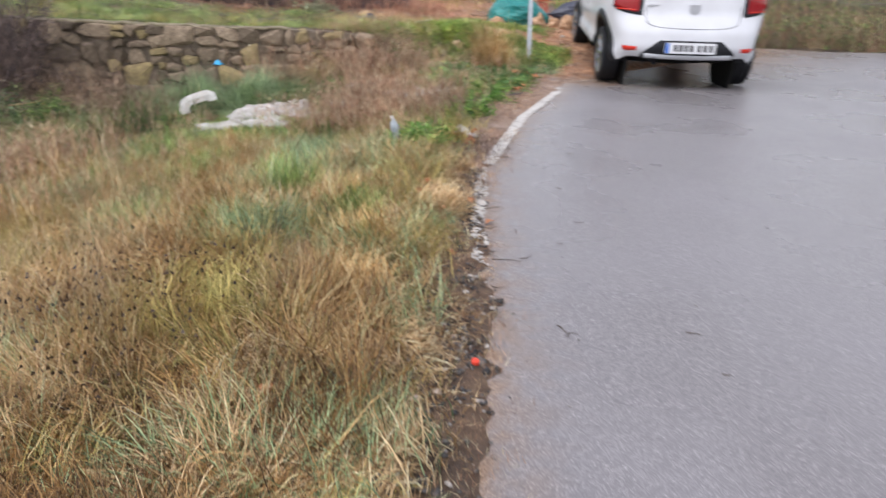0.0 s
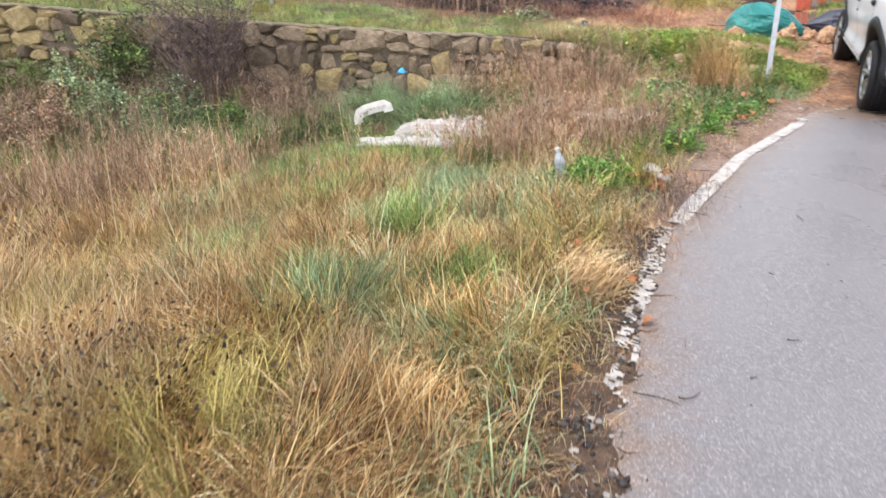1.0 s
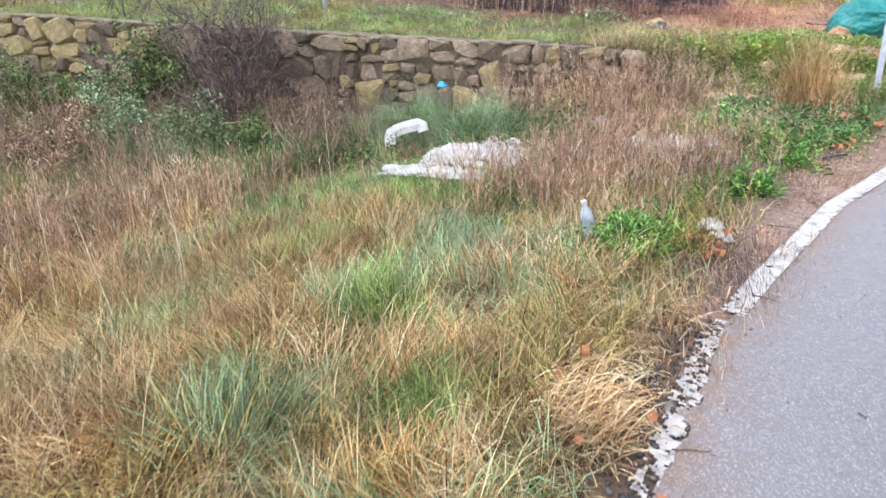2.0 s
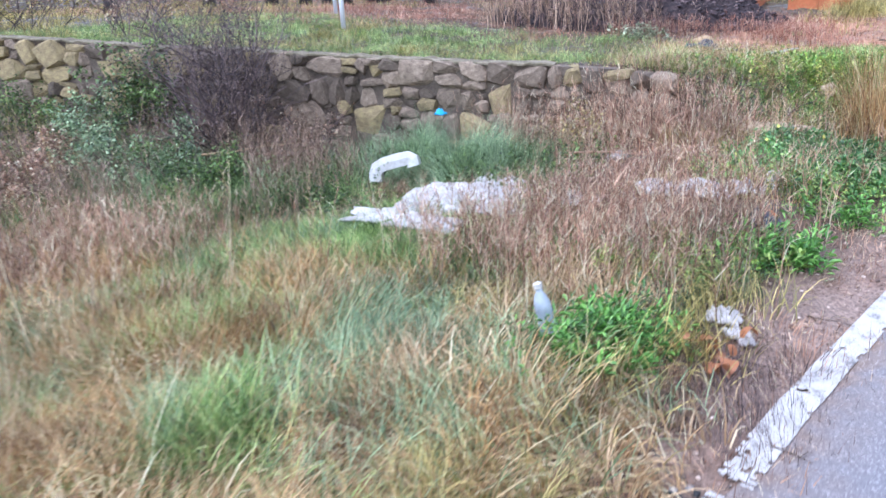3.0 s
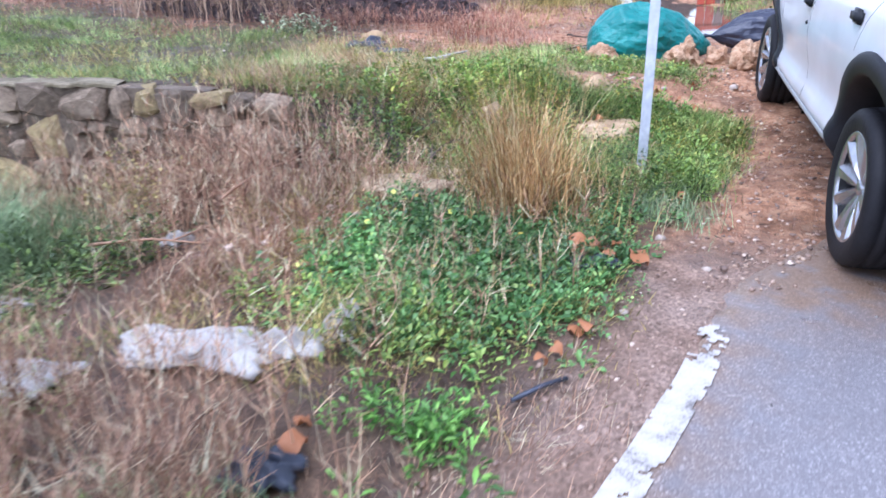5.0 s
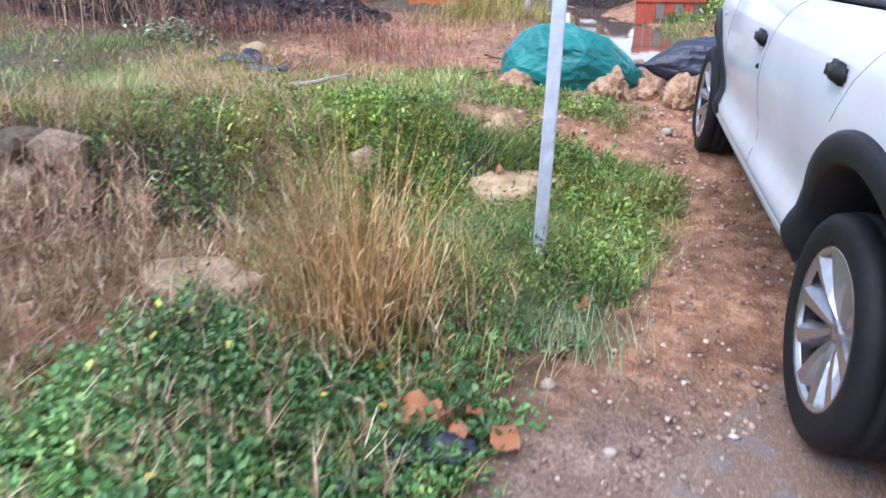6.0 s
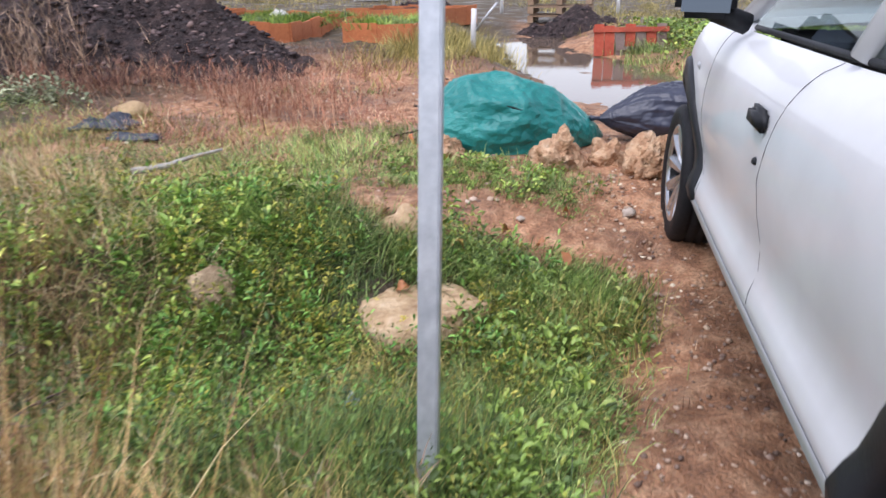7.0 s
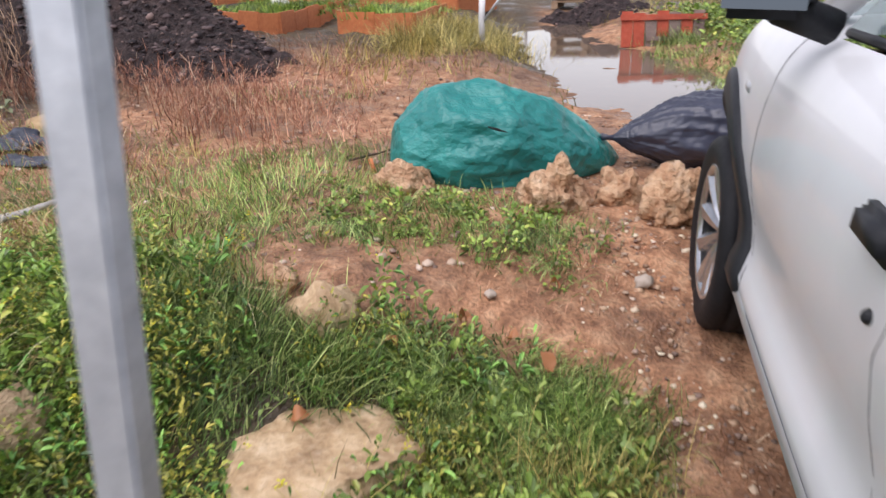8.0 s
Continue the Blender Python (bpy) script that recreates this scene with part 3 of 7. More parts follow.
black_sack = sack("plastic_sack", [(0.05, 11.42, 0.38), (0.13, 11.46, 0.38), (0.3, 11.53, 0.39), (0.5, 11.6, 0.39), (0.75, 11.68, 0.36), (0.95, 11.72, 0.32)], [0.012, 0.08, 0.18, 0.215, 0.2, 0.05], 0.9, 7, BLACK_BAG, "full black plastic sack behind boulders", "sack")
part("tie", tube_mesh("tie", [(0.0, 11.4, 0.385), (0.035, 11.415, 0.382), (0.062, 11.425, 0.38)], [0.02, 0.011, 0.016], BLACK_BAG, 8), None, black_sack, "twisted black plastic neck")


# ---- parked car ----
WHITE_CAR, cn, cl, cb = shader("white_car_paint", 0.5, 0.0, (0.78, 0.79, 0.8))
cb.inputs["Coat Weight"].default_value, cb.inputs["Coat Roughness"].default_value = 0.5, 0.03
cb.inputs["Specular IOR Level"].default_value = 0.1
dirt = texture(cn, cl, "Noise", 2.2, 7)
cl.new(ramp(cn, cl, dirt.outputs[0], [(0.3, (0.6, 0.61, 0.63)), (0.55, (0.69, 0.705, 0.73)), (0.8, (0.72, 0.735, 0.76))]).outputs[0], cb.inputs["Base Color"])
CLADDING = mottled("black_cladding", [(0.3, (0.012, 0.013, 0.016)), (0.7, (0.024, 0.026, 0.031))], 8, 0.5, 90, 0.1)
RUBBER = mottled("tyre_rubber", [(0.3, (0.007, 0.007, 0.009)), (0.7, (0.018, 0.018, 0.021))], 10, 0.62, 60, 0.2)
ALLOY = mottled("silver_alloy", [(0.3, (0.38, 0.39, 0.41)), (0.7, (0.54, 0.55, 0.57))], 4, 0.27, 60, 0.03, metal=0.85)
DARK_METAL = mottled("dark_brake_metal", [(0.3, (0.012, 0.012, 0.014)), (0.7, (0.035, 0.035, 0.038))], 9, 0.6, metal=0.3)
RED_LENS = shader("red_tail_lens", 0.12, 0.0, (0.28, 0.008, 0.012))[0]
BRIGHT_RED = shader("red_reflector", 0.2, 0.0, (0.6, 0.03, 0.015))[0]
SILVER = shader("silver_trim", 0.35, 0.6, (0.5, 0.51, 0.53))[0]
PLATE_WHITE = shader("plate_white", 0.35, 0.0, (0.72, 0.73, 0.74))[0]
PLATE_BLUE = shader("plate_blue", 0.35, 0.0, (0.03, 0.16, 0.6))[0]
INK = shader("dark_ink", 0.5, 0.0, (0.03, 0.03, 0.035))[0]
SEAT = mottled("grey_seat_cloth", [(0.3, (0.03, 0.03, 0.033)), (0.7, (0.07, 0.07, 0.075))], 20, 0.9)
GLASS, qn, ql, qb = shader("tinted_glass", 0.02, 0.0, (0.38, 0.45, 0.45))
qb.inputs["Transmission Weight"].default_value, qb.inputs["IOR"].default_value = 1.0, 1.3
# Dark base colour stands in for a dark reflection in the mirror.
MIRROR_GLASS = shader("mirror_glass", 0.03, 1.0, (0.09, 0.11, 0.14))[0]

for dull_mat in (CLADDING, RUBBER, UNDER, DARK_METAL):
    dull_mat.node_tree.nodes["Principled BSDF"].inputs["Specular IOR Level"].default_value = 0.25

HUB_Z, REAR_S, FRONT_S, ARCH = 0.306, 0.04, 2.61, 0.425
PLAN_S = [3.33, 3.31, 3.22, 2.97, 2.59, 2.0, 1.0, 0.2, -0.22, -0.46, -0.61, -0.685, -0.70]
PLAN_Y = [0.0, 0.33, 0.57, 0.745, 0.82, 0.84, 0.845, 0.84, 0.82, 0.765, 0.63, 0.38, 0.0]


def spline(values, t):
    i = min(int(t), len(values) - 2)
    f = t - i
    p0, p1, p2, p3 = values[max(i - 1, 0)], values[i], values[i + 1], values[min(i + 2, len(values) - 1)]
    return 0.5 * (2 * p1 + (p2 - p0) * f + (2 * p0 - 5 * p1 + 4 * p2 - p3) * f * f + (3 * p1 - p0 - 3 * p2 + p3) * f ** 3)


outline = [(spline(PLAN_S, t), spline(PLAN_Y, t)) for t in np.linspace(0, 12, 500)]
run = np.concatenate([[0], np.cumsum([math.dist(a, b) for a, b in zip(outline, outline[1:])])])
OUT_S, OUT_Y = np.array([p[0] for p in outline]), np.array([p[1] for p in outline])
HALF = run[-1]
SIDE_Z = [0.19, 0.22, 0.27, 0.31, 0.37, 0.45, 0.55, 0.65, 0.75, 0.84, 0.9, 0.95, 0.99, 1.02]
SIDE_IN = [0.06, 0.03, 0.012, 0.016, 0.036, 0.034, 0.014, 0.0, -0.002, 0.004, 0.016, 0.035, 0.06, 0.1]
REAR_IN = [0.2, 0.16, 0.1, 0.05, 0.005, 0.0, 0.0, 0.03, 0.065, 0.07, 0.075, 0.085, 0.1, 0.12]


def top_z(s):
    return float(np.interp(s, [-0.8, -0.35, 0.0, 1.0, 2.0, 2.35, 2.7, 3.1, 3.35], [1.12, 1.1, 1.06, 1.01, 0.975, 0.985, 0.965, 0.885, 0.77]))


def shell(u, z, proud=0.0):
    """A point of the body u metres round it from the nose (left side positive, right side negative), at height z."""
    side = -1 if u < 0 else 1
    a = min(abs(u), HALF)
    s, y = float(np.interp(a, run, OUT_S)), float(np.interp(a, run, OUT_Y))
    s2, y2 = float(np.interp(min(a + 0.01, HALF), run, OUT_S)), float(np.interp(min(a + 0.01, HALF), run, OUT_Y))
    s1, y1 = float(np.interp(max(a - 0.01, 0), run, OUT_S)), float(np.interp(max(a - 0.01, 0), run, OUT_Y))
    t = Vector((s2 - s1, y2 - y1, 0))
    if t.length < 1e-9:
        t = Vector((-1, 0, 0))
    t.normalize()
    nrm = Vector((-t.y, t.x, 0))
    if nrm.y < -1e-6 or (abs(nrm.y) < 1e-6 and s < 0 and nrm.x > 0):
        nrm = -nrm
    if a > HALF - 0.3 and nrm.x > 0:
        nrm = -nrm
    k = 0.19 + (z - 0.31) * 0.83 / (top_z(s) - 0.31)
    end = min(1, max(0, (abs(nrm.x) - 0.35) / 0.5))
    inset = np.interp(k, SIDE_Z, SIDE_IN) * (1 - end) + np.interp(k, SIDE_Z, REAR_IN) * end
    p = Vector((s, y, z)) + nrm * (proud - float(inset))
    return Vector((p.x, p.y * side, p.z))


def u_at(s):
    """How far round the left side the length s lies."""
    i = np.argsort(OUT_S)
    return float(np.interp(s, OUT_S[i], run[i]))


def low_z(s, rear):
    z = 0.325 + 0.06 * rear
    for h in (REAR_S, FRONT_S):
        if abs(s - h) < ARCH:
            z = max(z, HUB_Z + math.sqrt(ARCH ** 2 - (s - h) ** 2))
    return z


def shell_mesh(name, u0, u1, z0, z1, material, nu, nz=10, proud=0.0, edge=None, back=0.0):
    """A patch of the shell between two girths and heights; edge(i, j) may round it off."""
    vs = []
    for j in range(nz):
        for i in range(nu):
            a, b = i / (nu - 1), j / (nz - 1)
            zz0 = z0(a) if callable(z0) else z0
            zz1 = z1(a) if callable(z1) else z1
            u = u0 + (u1 - u0) * a
            rim = min(a, 1 - a, b * 2, (1 - b) * 2)
            vs.append(shell(u, zz0 + (zz1 - zz0) * b, proud * min(1, rim * 9 + 0.02) - back))
    return mesh_from(name, vs, grid_faces(nz, nu), material)


def body_strip(name, u_list, parent, material, nz=20, label=""):
    """The shell between two girths, from sill or arch up to the waistline."""
    vs = []
    for j in range(nz):
        for u in u_list:
            a = min(abs(u), HALF)
            s = float(np.interp(a, run, OUT_S))
            rear = float(smooth(-0.45, -0.6, s)) if s < 0 else float(smooth(3.0, 3.25, s))
            lo, hi = low_z(s, rear), top_z(s)
            t = j / (nz - 1)
            vs.append(shell(u, lo + (hi - lo) * t))
    return part(name, mesh_from(name, vs, grid_faces(nz, len(u_list)), material), None, parent, label)


car_m = Matrix.Translation((1.687, 7.843, -0.06)) @ Euler((0, 0, radians(98.4))).to_matrix().to_4x4() @ Euler((radians(2.0), radians(-2.0), 0)).to_matrix().to_4x4()
car = thing("car", car_m, "white compact hatchback with black cladding parked half off the road", "car")
BS, CS, AS = 1.0, 2.1, 0.3
u_front, u_b, u_rear = u_at(CS), u_at(BS), u_at(AS)
fine = lambda a, b: list(np.linspace(a, b, max(2, int(abs(b - a) / 0.03))))
body_strip("body", fine(-HALF, u_front - 0.0), car, WHITE_CAR)
body_strip("front_door", fine(u_front, u_b), car, WHITE_CAR)
body_strip("rear_door", fine(u_b, u_rear), car, WHITE_CAR)
body_strip("rear_quarter", fine(u_rear, HALF), car, WHITE_CAR)


def seam(points, name="door_gap", parent=car):
    pts = []
    for (s0, z0), (s1, z1) in zip(points, points[1:]):
        for k in range(8):
            t = k / 8
            pts.append(shell(u_at(s0 + (s1 - s0) * t), z0 + (z1 - z0) * t, 0.0))
    part(name, tube_mesh(name, pts, 0.0011, CLADDING_GREY, 5), None, parent)


seam([(2.12, 0.97), (2.1, 0.85), (2.14, 0.65), (2.12, 0.5), (2.08, 0.36)])
seam([(1.13, 1.005), (1.18, 0.91), (1.225, 0.81), (1.265, 0.7), (1.26, 0.6), (1.23, 0.46), (1.2, 0.37)])
seam([(0.05, 1.07), (0.16, 0.99), (0.26, 0.88), (0.34, 0.75)])
seam([(0.5, 0.365), (1.2, 0.362), (2.1, 0.362)], "sill_gap")


# hood, cabin and glass
def half_width(s, z):
    return shell(u_at(s), z).y


hv = []
for s in np.linspace(2.0, 3.2, 16):
    for k in np.linspace(-1, 1, 17):
        hv.append((s, k * half_width(s, top_z(s)), top_z(s) + 0.05 * (1 - k * k)))
part("hood", mesh_from("hood", hv, grid_faces(16, 17), WHITE_CAR), None, car)


def bar(name, a, b, w, material, parent=car, label=""):
    return part(name, tube_mesh(name, [a, Vector(a).lerp(Vector(b), 0.5), b], w, material, 8), None, parent, label)


def pane(name, corners, parent=car):
    bm = bmesh.new()
    f = bm.faces.new([bm.verts.new(c) for c in corners])
    r = bmesh.ops.extrude_face_region(bm, geom=[f])
    f.normal_update()
    bmesh.ops.translate(bm, verts=[g for g in r["geom"] if isinstance(g, bmesh.types.BMVert)], vec=f.normal * -0.004)
    ob = part(name, bm, GLASS, parent, "tinted glass")
    ob.visible_shadow = False
    return ob


for sd in (1, -1):
    def w3(s, y, z):
        return Vector((s, y * sd, z))
    belt = lambda s: w3(s, half_width(s, top_z(s)) - 0.012, top_z(s) + 0.012)
    part("waist_trim", tube_mesh("waist_trim", [belt(s) for s in np.linspace(-0.1, 2.0, 14)], 0.01, CLADDING, 8), None, car)
    roof_f, roof_m, roof_r = w3(1.35, 0.57, 1.5), w3(0.75, 0.58, 1.53), w3(-0.3, 0.55, 1.49)
    bar("windscreen_pillar", w3(2.25, 0.71, 0.985), roof_f, 0.032, WHITE_CAR)
    bar("door_pillar", belt(1.06), w3(0.95, 0.585, 1.51), 0.036, WHITE_CAR)
    bar("rear_pillar", w3(-0.35, 0.7, 1.08), roof_r, 0.075, WHITE_CAR)
    bar("roof_rail", roof_f, roof_r, 0.035, WHITE_CAR)
    pane("front_window", [belt(2.02), belt(1.08), w3(0.97, 0.585, 1.48), w3(1.38, 0.575, 1.47)])
    pane("rear_window", [belt(1.03), belt(0.0), w3(-0.1, 0.565, 1.44), w3(0.91, 0.585, 1.48)])
rv2 = [(s, y, 1.5 + 0.03 * (1 - (y / 0.58) ** 2) + 0.02 * (1 - ((s - 0.5) / 0.9) ** 2)) for s in np.linspace(-0.45, 1.38, 12) for y in np.linspace(-0.58, 0.58, 11)]
part("roof", mesh_from("roof", rv2, grid_faces(12, 11), WHITE_CAR), None, car)
pane("windscreen", [(2.28, 0.7, 0.98), (2.28, -0.7, 0.98), (1.38, -0.55, 1.49), (1.38, 0.55, 1.49)])
pane("tailgate_window", [(-0.575, -0.56, 1.13), (-0.575, 0.56, 1.13), (-0.45, 0.48, 1.46), (-0.45, -0.48, 1.46)])
part("rear_shelf", block(-0.54, 0.1, -0.66, 0.66, 1.04, 1.06), UNDER, car)
part("dashboard", block(1.75, 2.2, -0.66, 0.66, 0.7, 0.97, 0.05), UNDER, car)
for y in (0.33, -0.33):
    for s in (0.95, 0.15):
        part("seat_back", block(s - 0.08, s + 0.08, y - 0.24, y + 0.24, 0.45, 1.08, 0.06), SEAT, car)
        part("headrest", block(s - 0.05, s + 0.05, y - 0.12, y + 0.12, 1.1, 1.3, 0.045), SEAT, car)
part("underbody", block(-0.42, 3.05, -0.57, 0.57, 0.37, 0.7, 0.03), UNDER, car)
part("cabin_lining", block(0.5, 2.12, -0.76, 0.76, 0.36, 0.7, 0.02), UNDER, car)
part("boot_lining", block(-0.5, -0.4, -0.6, 0.6, 0.42, 1.0, 0.02), UNDER, car)

# sills, arches, door furniture
for sd in (1, -1):
    # sill strip: its grey is painted shade low on the white sill
    vs = []
    for s in np.linspace(0.5, 2.15, 30):
        for z, o in ((0.3, -0.03), (0.306, 0.012), (0.318, 0.018), (0.345, 0.016), (0.358, 0.0)):
            p = shell(sd * u_at(s), z, o)
            vs.append(p)
    part("sill", mesh_from("sill", vs, grid_faces(30, 5), SILVER), None, car, "sill strip, coloured grey for shade")
    for h in (REAR_S, FRONT_S):
        vs = []
        nn = 44
        for i in range(nn):
            q = radians(-14 + 208 * i / (nn - 1))
            for r, o in ((ARCH - 0.012, -0.16), (ARCH - 0.012, 0.006), (ARCH, 0.02), (ARCH + 0.062, 0.017), (ARCH + 0.074, 0.008), (ARCH + 0.076, -0.01)):
                s, z = h + r * math.cos(q), max(0.3, HUB_Z + r * math.sin(q))
                vs.append(shell(sd * u_at(s), z, o))
        part("arch_cladding", mesh_from("arch_cladding", vs, grid_faces(nn, 6), CLADDING), None, car, "black plastic arch trim")
        bm = bmesh.new()
        bmesh.ops.create_cone(bm, cap_ends=True, segments=40, radius1=ARCH + 0.01, radius2=ARCH + 0.01, depth=0.02, matrix=Matrix.Translation((h, sd * 0.585, HUB_Z)) @ Euler((math.pi / 2, 0, 0)).to_matrix().to_4x4())
        part("wheel_well", bm, UNDER, car)
    for s, z in ((1.32, 0.84), (0.36, 0.89)):
        bm = block(-0.062, 0.062, -0.02, 0.02, -0.03, 0.03, 0.014)
        base = shell(sd * u_at(s), z)
        for v in bm.verts:
            v.co = (base.x + v.co.x * (1 - 3 * v.co.z), base.y + sd * (0.01 + v.co.y * 0.9), base.z + v.co.z * 0.9)
        for f in bm.faces:
            f.smooth = True
        part("door_handle", bm, CLADDING, car, "black door handle")
    bm = bmesh.new()
    bmesh.ops.create_uvsphere(bm, u_segments=10, v_segments=6, radius=0.011, matrix=Matrix.Translation(shell(sd * u_at(1.3), 0.735)))
    part("door_lock", bm, CLADDING, car)
    arm = shell(sd * u_at(1.98), 0.97)
    housing = block(-0.055, 0.055, -0.092, 0.092, -0.058, 0.064, 0.032)
    for f in housing.faces:
        f.smooth = True
    mir = part("side_mirror", housing, CLADDING, car, "black side mirror housing")
    mir.matrix_local = pose(1.93, sd * 0.912, 1.075, 0, 5, -sd * 8)
    gl_ob = part("mirror_glass", block(-0.058, -0.0545, -0.072, 0.072, -0.04, 0.046, 0.001), MIRROR_GLASS, mir, "mirror")
    bar("mirror_arm", (1.97, sd * 0.77, 1.0), (1.94, sd * 0.88, 1.04), 0.035, CLADDING)
    part("side_lamp", shell_mesh("side_lamp", sd * u_at(2.3), sd * u_at(2.36), 0.8, 0.825, SILVER, 6, 4, 0.006), None, car)

# rear end
for sd in (1, -1):
    part("lamp_surround", shell_mesh("lamp_surround", sd * (u_at(-0.36) + 0.015), sd * (u_at(-0.36) + 0.415), lambda a: 0.815 + 0.06 * (1 - a) ** 2, lambda a: 1.085, CLADDING, 18, 12, 0.018), None, car)
    lens = shell_mesh("tail_light", sd * (u_at(-0.36) + 0.035), sd * (u_at(-0.36) + 0.4), lambda a: 0.83 + 0.06 * (1 - a) ** 2, lambda a: 1.07, RED_LENS, 18, 12, 0.024)
    tail = part("tail_light", lens, None, car, "dark red tail light")
    part("lamp_band", shell_mesh("lamp_band", sd * (u_at(-0.36) + 0.08), sd * (u_at(-0.36) + 0.38), 0.855, 0.88, BRIGHT_RED, 12, 4, 0.027), None, tail)
    part("rear_reflector", shell_mesh("rear_reflector", sd * (HALF - 0.72), sd * (HALF - 0.55), lambda a: 0.45 + 0.02 * abs(a - 0.3), lambda a: 0.505, BRIGHT_RED, 10, 4, 0.008), None, car)
part("diffuser", shell_mesh("diffuser", -0.0001 - (HALF - 0.0) + 0.52, -HALF, lambda a: 0.37, lambda a: 0.42 + 0.16 * min(1, a * 2.6), CLADDING, 24, 8, 0.008), None, car, "black lower bumper insert")
part("diffuser", shell_mesh("diffuser", HALF - 0.52, HALF, lambda a: 0.37, lambda a: 0.42 + 0.16 * min(1, a * 2.6), CLADDING, 24, 8, 0.008), None, car, "black lower bumper insert")
skid = [shell((HALF - abs(y)) * (1 if y > 0 else -1), 0.405 + 0.01 * min(1, abs(y) / 0.45), 0.02) for y in np.linspace(-0.47, 0.47, 24)]
vs = []
for p in skid:
    for dz, o in ((-0.03, 0.01), (-0.024, 0.0), (0.024, 0.0), (0.03, 0.012)):
        vs.append((p.x - 0.01 + o, p.y, p.z + dz))
part("skid_trim", mesh_from("skid_trim", vs, grid_faces(24, 4), SILVER), None, car, "silver bumper trim")
bx = shell(HALF, 0.51).x
plate = part("number_plate", block(bx - 0.02, bx - 0.008, -0.26, 0.26, 0.452, 0.562, 0.003), PLATE_WHITE, car, "white number plate")
part("plate_band", block(bx - 0.0225, bx - 0.02, 0.222, 0.257, 0.456, 0.558), PLATE_BLUE, plate)
for y in (0.155, 0.1, 0.045, -0.01, -0.09, -0.15, -0.21):
    part("plate_bar", block(bx - 0.0222, bx - 0.02, y - 0.017, y + 0.017, 0.475, 0.54), INK, plate)
bx2 = shell(HALF, 0.87).x
bm = bmesh.new()
shield = [(-0.055, 0.05), (0.055, 0.05), (0.05, -0.01), (0.025, -0.045), (-0.025, -0.045), (-0.05, -0.01)]
f = bm.faces.new([bm.verts.new((bx2 - 0.012, y, 0.885 + z)) for y, z in shield])
ext = bmesh.ops.extrude_face_region(bm, geom=[f])
bmesh.ops.translate(bm, verts=[g for g in ext["geom"] if isinstance(g, bmesh.types.BMVert)], vec=(0.03, 0, 0))
part("badge", bm, SILVER, car, "plain silver badge")
part("tailgate_lock", block(bx2 - 0.006, bx2 + 0.02, -0.012, 0.012, 0.8, 0.825, 0.004), INK, car)
part("lettering_bar", block(shell(HALF - 0.4, 0.92).x - 0.004, shell(HALF - 0.4, 0.92).x + 0.03, 0.33, 0.47, 0.912, 0.926), SILVER, car)
gap = [shell(sgn * (HALF - y), z, -0.001) for sgn, y, z in [(1, 0.5, 1.08), (1, 0.51, 0.9), (1, 0.48, 0.76), (1, 0.38, 0.715), (1, 0.2, 0.7), (1, 0.001, 0.698), (-1, 0.2, 0.7), (-1, 0.38, 0.715), (-1, 0.48, 0.76), (-1, 0.51, 0.9), (-1, 0.5, 1.08)]]
dense = [Vector([spline([g[c] for g in gap], t) for c in range(3)]) for t in np.linspace(0, 10, 60)]
part("tailgate_gap", tube_mesh("tailgate_gap", dense, 0.0035, CLADDING, 5), None, car)
part("exhaust_pipe", tube_mesh("exhaust_pipe", [(-0.3, 0.35, 0.35), (-0.55, 0.35, 0.36), (-0.675, 0.35, 0.355)], 0.03, DARK_METAL, 14, False), None, car)
part("rear_axle", tube_mesh("rear_axle", [(0, -0.6, 0.3), (0, 0, 0.27), (0, 0.6, 0.3)], 0.05, UNDER, 8), None, car)


def lathe(name, profile, material, seg=56):
    vs = [(r * math.cos(2 * math.pi * i / seg), y, r * math.sin(2 * math.pi * i / seg)) for i in range(seg) for r, y in profile]
    k = len(profile)
    fs = [(i * k + j, i * k + j + 1, ((i + 1) % seg) * k + j + 1, ((i + 1) % seg) * k + j) for i in range(seg) for j in range(k - 1)]
    return mesh_from(name, vs, fs, material)


TYRE_ME = lathe("tyre", [(0.205, -0.09), (0.225, -0.098), (0.258, -0.104), (0.283, -0.098), (0.296, -0.084), (0.302, -0.05), (0.295, -0.046), (0.295, -0.038), (0.303, -0.034), (0.303, -0.004), (0.295, 0), (0.303, 0.004), (0.303, 0.034), (0.295, 0.038), (0.295, 0.046), (0.302, 0.05), (0.296, 0.084), (0.283, 0.098), (0.258, 0.104), (0.225, 0.098), (0.205, 0.09)], RUBBER)
# Barrel coloured dark instead of alloy, as painted shade between the spokes.
BARREL_ME = lathe("barrel", [(0.2, -0.09), (0.185, -0.08), (0.18, 0.0), (0.19, 0.06), (0.196, 0.082)], DARK_METAL)
RIM_ME = lathe("rim", [(0.192, 0.078), (0.198, 0.088), (0.206, 0.094), (0.213, 0.092), (0.213, 0.084)], ALLOY)
BRAKE_ME = lathe("brake_disc", [(0.0, 0.01), (0.14, 0.012), (0.15, 0.0), (0.185, -0.02)], DARK_METAL)
CAP_ME = lathe("hub_cap", [(0.0, 0.062), (0.02, 0.062), (0.03, 0.055), (0.034, 0.045), (0.055, 0.04), (0.062, 0.02)], ALLOY)


